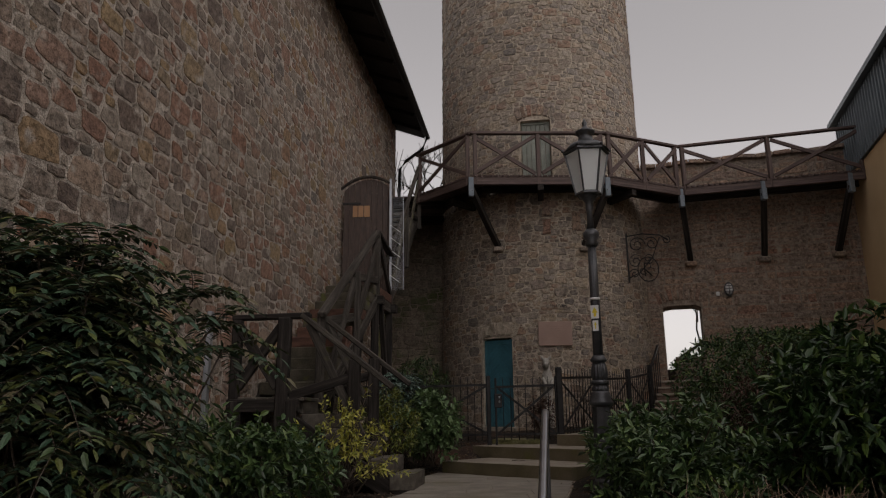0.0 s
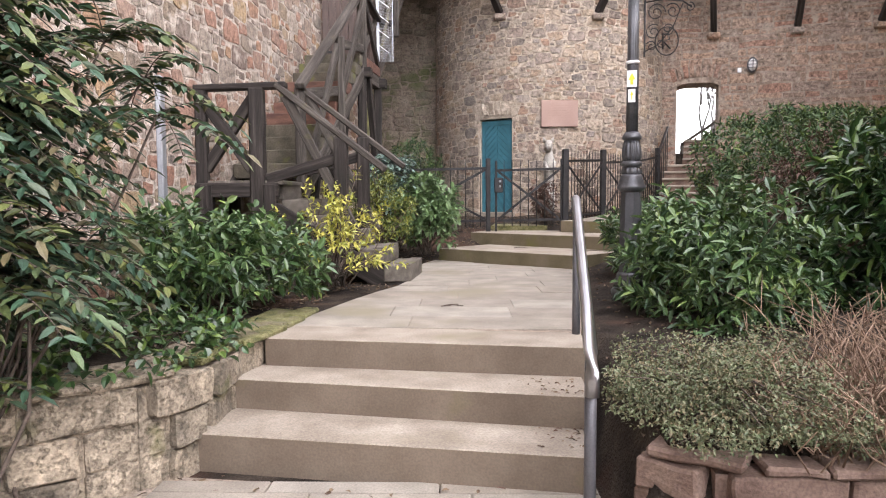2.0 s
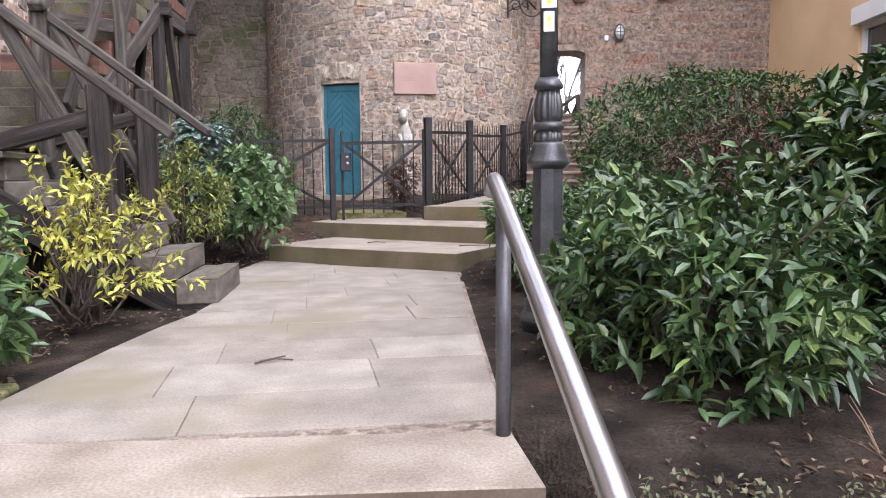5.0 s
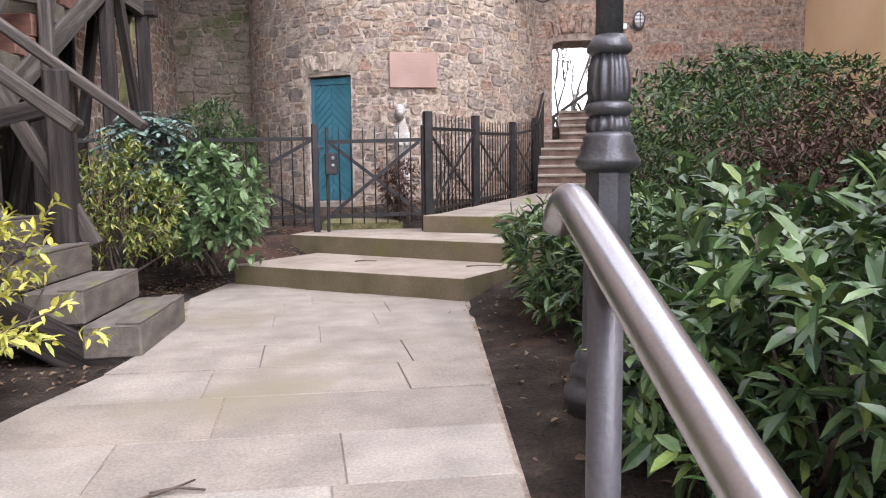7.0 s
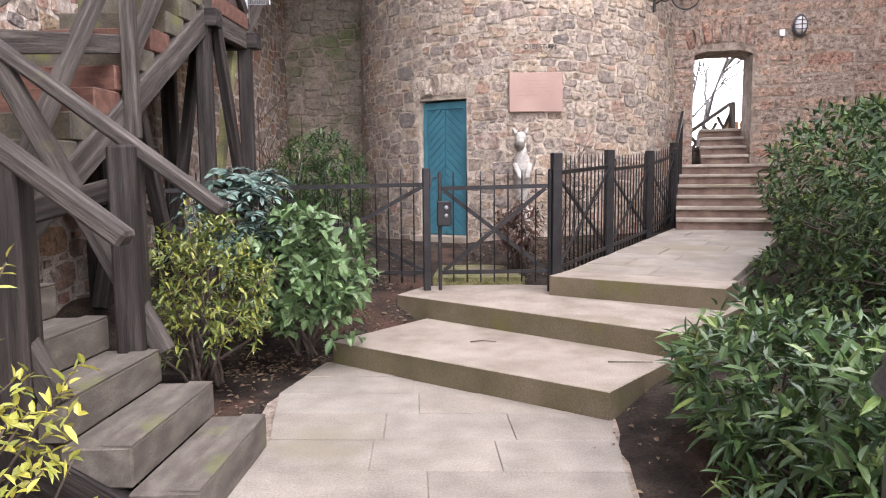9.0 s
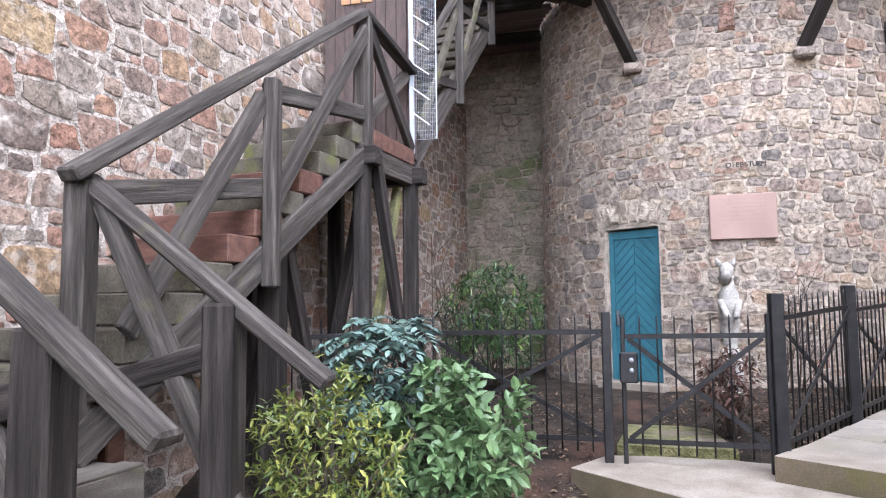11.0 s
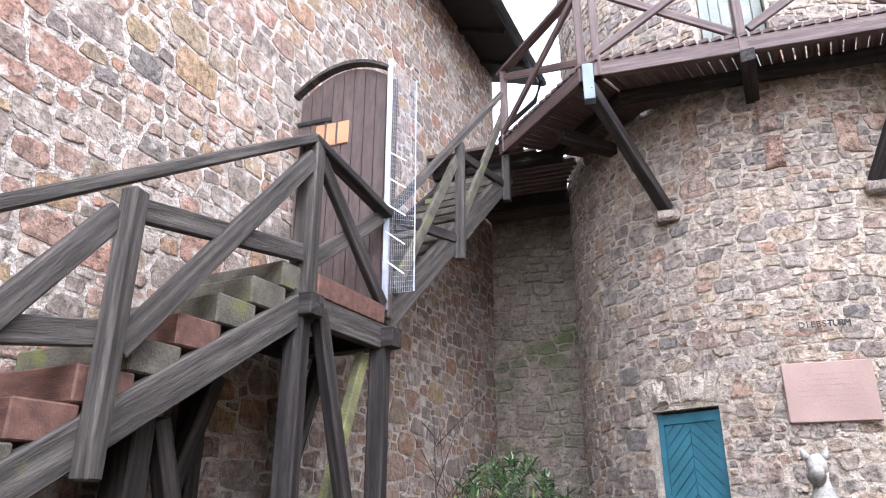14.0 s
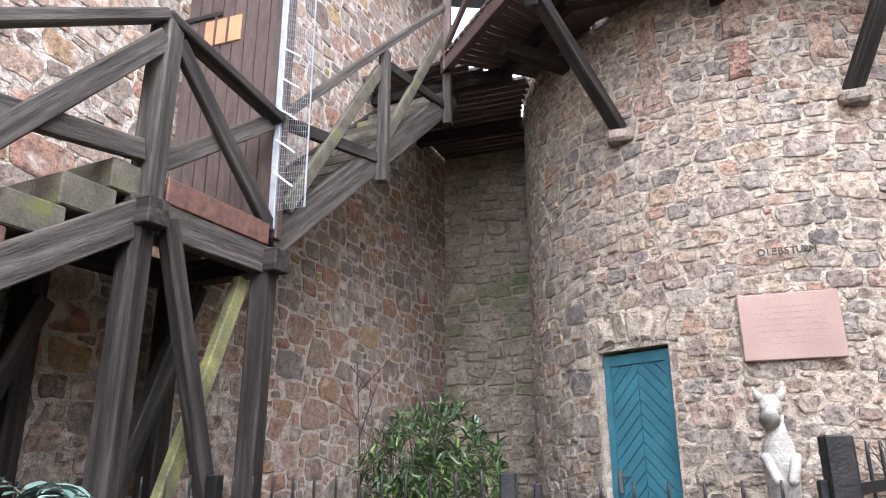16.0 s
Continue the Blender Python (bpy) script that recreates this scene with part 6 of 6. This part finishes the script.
def crown_tips(centre, radii, count, rng, rough=0.28, inner=0.3, freq=1.6, low=-0.75, square=1.0):
    tips, dirs = [], []
    centre, radii = np.array(centre), np.array(radii)
    while len(tips) < count:
        v = rng.normal(0, 1, 3)
        v /= np.linalg.norm(v)
        if v[2] < low:
            continue
        if square > 1:
            v = v / (np.sum(np.abs(v) ** (2 * square)) ** (1 / (2 * square)))
        r = 1 + rough * noise.noise(Vector((v * freq * 1.3 + centre).tolist())) * 1.6
        if rng.random() < inner:
            r *= rng.uniform(0.45, 0.9)
        p = centre + v * radii * r
        tips.append(p)
        dirs.append(v * np.array([1, 1, 0.8]) + np.array([0, 0, 0.45]) + rng.normal(0, 0.25, 3))
    return tips, dirs


def stems_mesh(base, tips, rng, r=0.012, n=14, spread=0.06, material=None):
    bm = bmesh.new()
    pick = rng.choice(len(tips), min(n, len(tips)), replace=False)
    for i in pick:
        a = Vector(base) + Vector((rng.normal(0, spread), rng.normal(0, spread), 0))
        t = Vector(tips[i].tolist())
        m = a.lerp(t, 0.5) + Vector((rng.normal(0, 0.05), rng.normal(0, 0.05), rng.uniform(0.0, 0.12)))
        q = a.lerp(m, 0.5) + Vector((rng.normal(0, 0.02), rng.normal(0, 0.02), 0.02))
        tube(bm, [a, q, m, m.lerp(t, 0.6), t], r, 5, 0.3)
    return bm


def bush(name, label, base, centre, radii, count, per, length, width, material, seed, category="bush", stems=16, spread=(0.5, 1.45), stem_r=0.012, **kw):
    rng = np.random.default_rng(seed)
    b = thing(name, label, category, at=base)
    tips, dirs = crown_tips(centre, radii, count, rng, **kw)
    tips = [np.array([t[0], t[1], max(t[2], base[2] + 0.04)]) for t in tips]
    part("stem_tangle", stems_mesh(base, tips, rng, stem_r, stems), bark, b)["kind"] = "stuff"
    P, D, L, W = whorls(tips, dirs, per, length, width, rng, spread)
    put("foliage", leaf_mesh("foliage", P, D, L, W, material, rng), b)["kind"] = "stuff"
    return b


bush("laurel_bush", "glossy green cherry laurel bush beside the lamp post", (2.1, 7.4, -0.05), (2.25, 7.45, 0.36), (0.64, 0.9, 0.54), 620, 8, 0.125, 0.042, laurel_leaf, 1, inner=0.4, rough=0.4)
bush("laurel_bush", "glossy laurel shrub with narrow leaves beside the path steps", (2.4, 9.6, 0.0), (2.48, 9.6, 0.42), (0.6, 1.05, 0.44), 450, 8, 0.13, 0.034, laurel_leaf, 2, inner=0.4)
bush("laurel_hedge", "tall dark glossy laurel hedge beside the ochre house", (4.5, 7.6, 0.0), (4.6, 7.65, 0.66), (1.4, 1.55, 1.05), 1700, 8, 0.17, 0.055, dark_laurel_leaf, 3, "hedge", inner=0.45, stems=30, stem_r=0.02)
bush("laurel_hedge", "tall dark laurel hedge at the bed's end", (5.6, 5.6, 0.0), (5.6, 5.4, 0.7), (1.3, 1.1, 1.0), 700, 8, 0.17, 0.055, dark_laurel_leaf, 4, "hedge", inner=0.45, stems=20, stem_r=0.02)
bush("clipped_hedge", "clipped dark green hedge before the gate wall", (5.4, 12.2, 0.3), (5.45, 12.3, 1.02), (1.6, 1.35, 1.1), 1900, 7, 0.11, 0.034, hedge_leaf, 5, "hedge", inner=0.3, rough=0.12, square=1.7, stems=24, stem_r=0.018)
bush("clipped_hedge", "clipped hedge with yellow tips beside the upper path", (6.6, 14.6, 0.3), (6.5, 14.6, 1.1), (1.4, 1.3, 1.25), 1300, 7, 0.11, 0.036, laurel_leaf, 6, "hedge", inner=0.3, rough=0.14, square=1.6, stems=20, stem_r=0.018)
bush("withered_shrub", "withered brown shrub between the green hedges", (4.55, 10.2, 0.1), (4.6, 10.3, 0.8), (0.75, 0.75, 0.8), 700, 7, 0.09, 0.025, brown_leaf, 7, inner=0.5)
bush("laurel_bush", "young laurel bush against the retaining wall bed", (-1.75, 7.6, 0.05), (-1.72, 7.55, 0.42), (0.75, 0.85, 0.46), 520, 8, 0.115, 0.046, laurel_leaf, 8, inner=0.4, rough=0.4)
bush("viburnum_bush", "soft green broad-leaved bush by the garden fence", (-0.25, 12.1, 0.1), (-0.22, 12.1, 0.68), (0.48, 0.45, 0.5), 260, 7, 0.115, 0.07, broad_leaf, 9, inner=0.35)
bush("pieris_bush", "yellow-green pieris shrub with bare stems by the staircase", (-0.8, 11.45, 0.05), (-0.78, 11.4, 0.72), (0.44, 0.36, 0.5), 260, 8, 0.075, 0.022, olive_leaf, 10, inner=0.35, stems=22, stem_r=0.014)
bush("pieris_bush", "bright yellow pieris shrub beside the lower timber steps", (-1.0, 8.85, 0.03), (-0.95, 8.85, 0.62), (0.5, 0.42, 0.52), 100, 11, 0.075, 0.028, yellow_leaf, 11, inner=0.3, stems=44, rough=0.8, stem_r=0.009)
bush("tower_shrub", "dark evergreen shrub at the foot of the tower", (-0.75, 16.6, 0.6), (-0.72, 16.55, 1.35), (0.62, 0.5, 0.75), 330, 7, 0.15, 0.03, dark_laurel_leaf, 12, inner=0.4)
bush("brown_shrub", "reddish brown shrub behind the garden gate", (1.75, 14.4, 0.45), (1.78, 14.4, 0.85), (0.25, 0.3, 0.42), 90, 7, 0.09, 0.035, brown_leaf, 13, inner=0.4)
bush("box_bush", "low grey-green box bush beside the handrail", (1.5, 5.3, -0.1), (1.54, 5.22, 0.0), (0.54, 0.62, 0.25), 2800, 10, 0.022, 0.0105, box_leaf, 14, inner=0.35, stems=70, stem_r=0.005, rough=0.35)
bush("ground_ivy", "dark ivy and ferns under the mahonia", (-1.9, 5.9, 0.02), (-1.9, 5.9, 0.1), (0.85, 0.95, 0.12), 260, 6, 0.075, 0.05, dark_laurel_leaf, 15, inner=0.3, stems=20, stem_r=0.005)


def mahonia(name, label, base, heads, seed, material, frond=0.44, pairs=10, leaflet=(0.09, 0.044), per=10):
    rng = np.random.default_rng(seed)
    m = thing(name, label, "shrub", at=base)
    P, D, L, W = [], [], [], []
    bm = bmesh.new()
    for h in heads:
        h = np.array(h)
        a = Vector(base) + Vector((rng.normal(0, 0.12), rng.normal(0, 0.12), 0))
        t = Vector(h.tolist())
        mid = a.lerp(t, 0.5) + Vector((rng.normal(0, 0.08), rng.normal(0, 0.08), 0))
        tube(bm, [a, a.lerp(mid, 0.5), mid, mid.lerp(t, 0.5), t], 0.011, 6, 0.5)
        for k in range(per):
            az = k * 2.4 + rng.uniform(-0.3, 0.3)
            el = rng.uniform(-0.1, 0.9)
            d = np.array([math.cos(az) * math.cos(el), math.sin(az) * math.cos(el), math.sin(el)])
            f = frond * rng.uniform(0.7, 1.15)
            side = np.cross(d, (0, 0, 1.0))
            side /= np.linalg.norm(side)
            pts = []
            for i in range(pairs + 1):
                s = (i + 1) / (pairs + 1)
                p = h + d * f * s + np.array([0, 0, -0.55 * f * s * s])
                pts.append(Vector(p.tolist()))
                fwd = d + np.array([0, 0, -0.9 * s])
                if i == pairs:
                    P.append(p), D.append(fwd), L.append(leaflet[0]), W.append(leaflet[1])
                else:
                    for sg in (-1, 1):
                        P.append(p)
                        D.append(side * sg + fwd * 0.4 + np.array([0, 0, -0.12]) + rng.normal(0, 0.07, 3))
                        k2 = rng.uniform(0.8, 1.1) * (1.0 if s < 0.7 else 0.85)
                        L.append(leaflet[0] * k2), W.append(leaflet[1] * k2)
            tube(bm, [Vector(h.tolist())] + pts[::2], 0.0035, 4, 0.6)
    part("stem_tangle", bm, bark, m)["kind"] = "stuff"
    put("foliage", leaf_mesh("foliage", P, D, L, W, material, rng, droop=0.15, cup=0.12), m)["kind"] = "stuff"


hr = random.Random(17)
heads = []
while len(heads) < 84:
    x, y, z = hr.uniform(-2.9, -1.4), hr.uniform(4.3, 5.4), hr.uniform(0.0, 1.6)
    if x > -1.4 - 0.35 * max(0, z - 0.5) or (z < 0.45 and x > -1.8):
        continue
    heads.append((x, y, z))
heads += [(hr.uniform(-2.15, -1.6), hr.uniform(4.35, 5.0), hr.uniform(0.75, 1.5)) for k in range(22)]
heads += [(hr.uniform(-2.4, -1.55), hr.uniform(4.6, 5.2), hr.uniform(1.2, 1.85)) for k in range(30)]
heads += [(-1.42, 5.35, 1.62), (-1.35, 5.6, 1.5), (-1.25, 5.5, 1.3), (-2.3, 4.9, 2.0), (-2.0, 5.2, 1.95)]
heads = [(x + 0.04, y, z) for x, y, z in heads]
mahonia("mahonia_shrub", "large mahonia with toothed pinnate leaves over the garden wall", (-1.9, 4.75, -0.57), heads, 18, mahonia_leaf, frond=0.5, pairs=11, leaflet=(0.095, 0.036), per=9)
mahonia("mahonia_shrub", "blue-green mahonia beside the timber staircase", (-0.75, 12.3, 0.15), [(-0.95 + 0.5 * hr.random(), 12.0 + 0.5 * hr.random(), 0.85 + 0.65 * hr.random()) for k in range(15)], 19, blue_leaf, frond=0.32, leaflet=(0.085, 0.04), per=8)


def twigs(name, label, base, count, height, lean, seed, material, category="shrub", r=0.004, forks=4):
    rng = np.random.default_rng(seed)
    t = thing(name, label, category, at=base)
    bm = bmesh.new()
    for k in range(count):
        a = Vector(base) + Vector((rng.normal(0, lean * 0.45), rng.normal(0, lean * 0.35), 0))
        d = Vector((rng.normal(0, lean), rng.normal(0, lean), 1)).normalized()
        h = height * rng.uniform(0.5, 1.1)
        m = a + d * h * 0.5 + Vector((rng.normal(0, 0.03), rng.normal(0, 0.03), 0))
        e = a + d * h + Vector((rng.normal(0, 0.06), rng.normal(0, 0.06), 0))
        tube(bm, [a, m, e], r, 4, 0.4)
        for j in range(forks):
            f = rng.uniform(0.35, 0.95)
            p = a.lerp(e, f)
            q = p + (d + Vector((rng.normal(0, 0.7), rng.normal(0, 0.7), rng.normal(0, 0.3)))) * h * rng.uniform(0.12, 0.3)
            tube(bm, [p, p.lerp(q, 0.5) + Vector((0, 0, 0.01)), q], r * 0.6, 3, 0.4)
    part("twig_mass", bm, material, t)["kind"] = "stuff"


twigs("dry_shrub", "dry brown leafless shrub beside the box bush", (2.35, 5.1, -0.1), 460, 0.5, 0.6, 31, dry_twig, r=0.0052, forks=5)
twigs("dry_shrub", "tangled dry brown twigs on the border wall", (2.05, 4.98, -0.16), 220, 0.36, 0.5, 32, dry_twig, r=0.0048, forks=5)
twigs("bare_rose", "leafless rose bush against the rubble wall", (-1.35, 17.2, 0.5), 7, 2.1, 0.22, 33, bark, r=0.011, forks=9)
twigs("bare_rose", "leafless rose bush by the tower plaque", (2.75, 16.3, 0.55), 9, 1.3, 0.25, 34, bark, r=0.008, forks=7)


def bare_tree(base, height, seed, r=0.16):
    rng = np.random.default_rng(seed)
    t = thing("bare_tree", "leafless winter tree beyond the old walls", "tree", group="bare trees", at=base)
    bm = bmesh.new()
    limbs = bmesh.new()

    def grow(b, p, d, L, rr, depth):
        q = p + d * L * 0.5 + Vector(rng.normal(0, 0.05 * L, 3).tolist())
        e = p + d * L
        tube(b, [p, q, e], rr, 6 if rr > 0.03 else 4, 0.65)
        if depth == 0:
            return
        for k in range(3 if depth > 1 else 4):
            nd = (d + Vector(rng.normal(0, 0.45, 3).tolist()) + Vector((0, 0, 0.12))).normalized()
            grow(limbs, p.lerp(e, rng.uniform(0.55, 1.0)), nd, L * rng.uniform(0.6, 0.8), rr * 0.6, depth - 1)
    grow(bm, Vector(base), Vector((0.03, 0, 1)), height * 0.32, r, 5)
    part("trunk", bm, tree_bark, t)
    part("branchwork", limbs, tree_bark, t)["kind"] = "stuff"


bare_tree((9.4, 27.5, 1.2), 8.0, 41, 0.07)
bare_tree((-1.6, 34.0, 0.0), 19.0, 42, 0.25)
bare_tree((10.9, 33.0, 1.2), 9.0, 43, 0.08)

# timber rail and picket fence beyond the arch
far_rail = thing("timber_rail", "weathered timber cross railing beyond the archway", "railing", at=(6.8, 21, 1.8))
timber("rail", (6.25, 20.9, 2.35), (7.25, 21.2, 2.98), 0.07, 0.07, oak, far_rail)
for x, z in ((6.3, 2.35), (7.22, 2.95)):
    timber("post", (x, 21.0, 1.3), (x, 21.0, z + 0.05), 0.1, 0.1, oak, far_rail)
for k in range(3):
    x = 6.35 + 0.29 * k
    timber("brace", (x, 21.0, 1.95 + 0.12 * k), (x + 0.27, 21.05, 2.4 + 0.18 * k), 0.05, 0.06, oak, far_rail)
    timber("brace", (x + 0.27, 21.0, 1.95 + 0.12 * k), (x, 21.05, 2.35 + 0.18 * k), 0.05, 0.06, oak, far_rail)
picket = thing("picket_fence", "orange-brown picket fence beyond the archway", "fence", at=(7.5, 21.2, 1.5))
for k in range(8):
    timber("picket", (7.22 + 0.1 * k, 21.2, 1.3), (7.22 + 0.1 * k, 21.2, 2.62), 0.065, 0.02, fence_wood, picket, up=(0, 1, 0), bevel=0)
for z in (1.95, 2.45):
    timber("rail", (7.15, 21.23, z), (8.05, 21.23, z), 0.03, 0.07, fence_wood, picket)

post = thing("metal_post", "grey galvanised post standing in the laurel bed", "post", at=(-2.24, 7.9, -0.04))
timber("post", (-2.24, 7.9, -0.15), (-2.24, 7.9, 1.93), 0.11, 0.05, steel, post)


# ---- fallen leaves and twigs ----
def litter():
    rng = np.random.default_rng(51)
    P, D, L, W = [], [], [], []
    spots = [(-3.0, -0.95, 6.3, 9.5, 500), (-1.2, -0.35, 9.0, 12.4, 160), (-0.9, 0.6, 11.9, 13.4, 300), (1.2, 4.0, 6.0, 12, 220), (-2.2, 0.7, 13.5, 16.5, 420), (1.2, 3.0, 13.9, 16.4, 260), (2.0, 3.3, 13.0, 15.5, 120), (-1.6, -0.9, 4.0, 5.6, 60), (1.0, 4.5, 4.9, 6.2, 200)]
    for x0, x1, y0, y1, n in spots:
        for k in range(n * 3):
            x, y = rng.uniform(x0, x1), rng.uniform(y0, y1)
            P.append((x, y, ground_height(x, y) + 0.012)), D.append((rng.normal(), rng.normal(), rng.normal() * 0.15)), L.append(rng.uniform(0.02, 0.065)), W.append(rng.uniform(0.008, 0.03))
    for k in range(60):
        x, y = rng.uniform(-1.15, 0.95), rng.uniform(4.2, 5.4)
        P.append((x, y, -0.535)), D.append((rng.normal(), rng.normal(), 0.05)), L.append(rng.uniform(0.03, 0.06)), W.append(rng.uniform(0.012, 0.03))
    for k in range(70):
        x, y = 0.95 - abs(rng.normal(0, 0.14)), rng.uniform(5.45, 6.1)
        z = -0.355 if y < 5.78 else -0.175
        P.append((x, y, z)), D.append((rng.normal(), rng.normal(), 0.05)), L.append(rng.uniform(0.015, 0.035)), W.append(rng.uniform(0.008, 0.018))
    tagged(new("leaf_litter", leaf_mesh("leaf_litter", P, D, L, W, litter_mat, rng, droop=0.05, cup=0.3)), "scattered dead leaves on the soil", "leaf litter", kind="stuff")


litter()


def fallen_twig(pts):
    bm = bmesh.new()
    tube(bm, pts, 0.006, 5, 0.6)
    me = bpy.data.meshes.new("twig")
    bm.to_mesh(me)
    bm.free()
    me.materials.append(bark)
    tagged(new("twig", me), "small dry twig lying on the stone path", "twig", group="fallen twigs")


fallen_twig([(0.12, 7.72, 0.008), (0.2, 7.74, 0.02), (0.26, 7.82, 0.01)])
fallen_twig([(0.14, 7.76, 0.006), (0.22, 7.77, 0.012), (0.3, 7.75, 0.006)])
fallen_twig([(1.05, 12.0, 0.19), (1.15, 12.02, 0.195), (1.25, 12.0, 0.187)])
fallen_twig([(1.95, 11.35, 0.19), (2.05, 11.3, 0.2), (2.25, 11.32, 0.19)])
# trodden moss strip behind the gate
plain("moss_strip", [(0.8, 13.8), (1.75, 13.75), (1.6, 15.2), (1.45, 16.65), (0.85, 16.9), (0.95, 15.2)], 0.3, 0.44, moss, "mossy trodden path behind the garden gate", "moss")


# ---- the single stones, slabs and wedges ----
for name, v, f, material, parent in PIECES:
    put(name, mesh_of(name, v, f, material), parent)
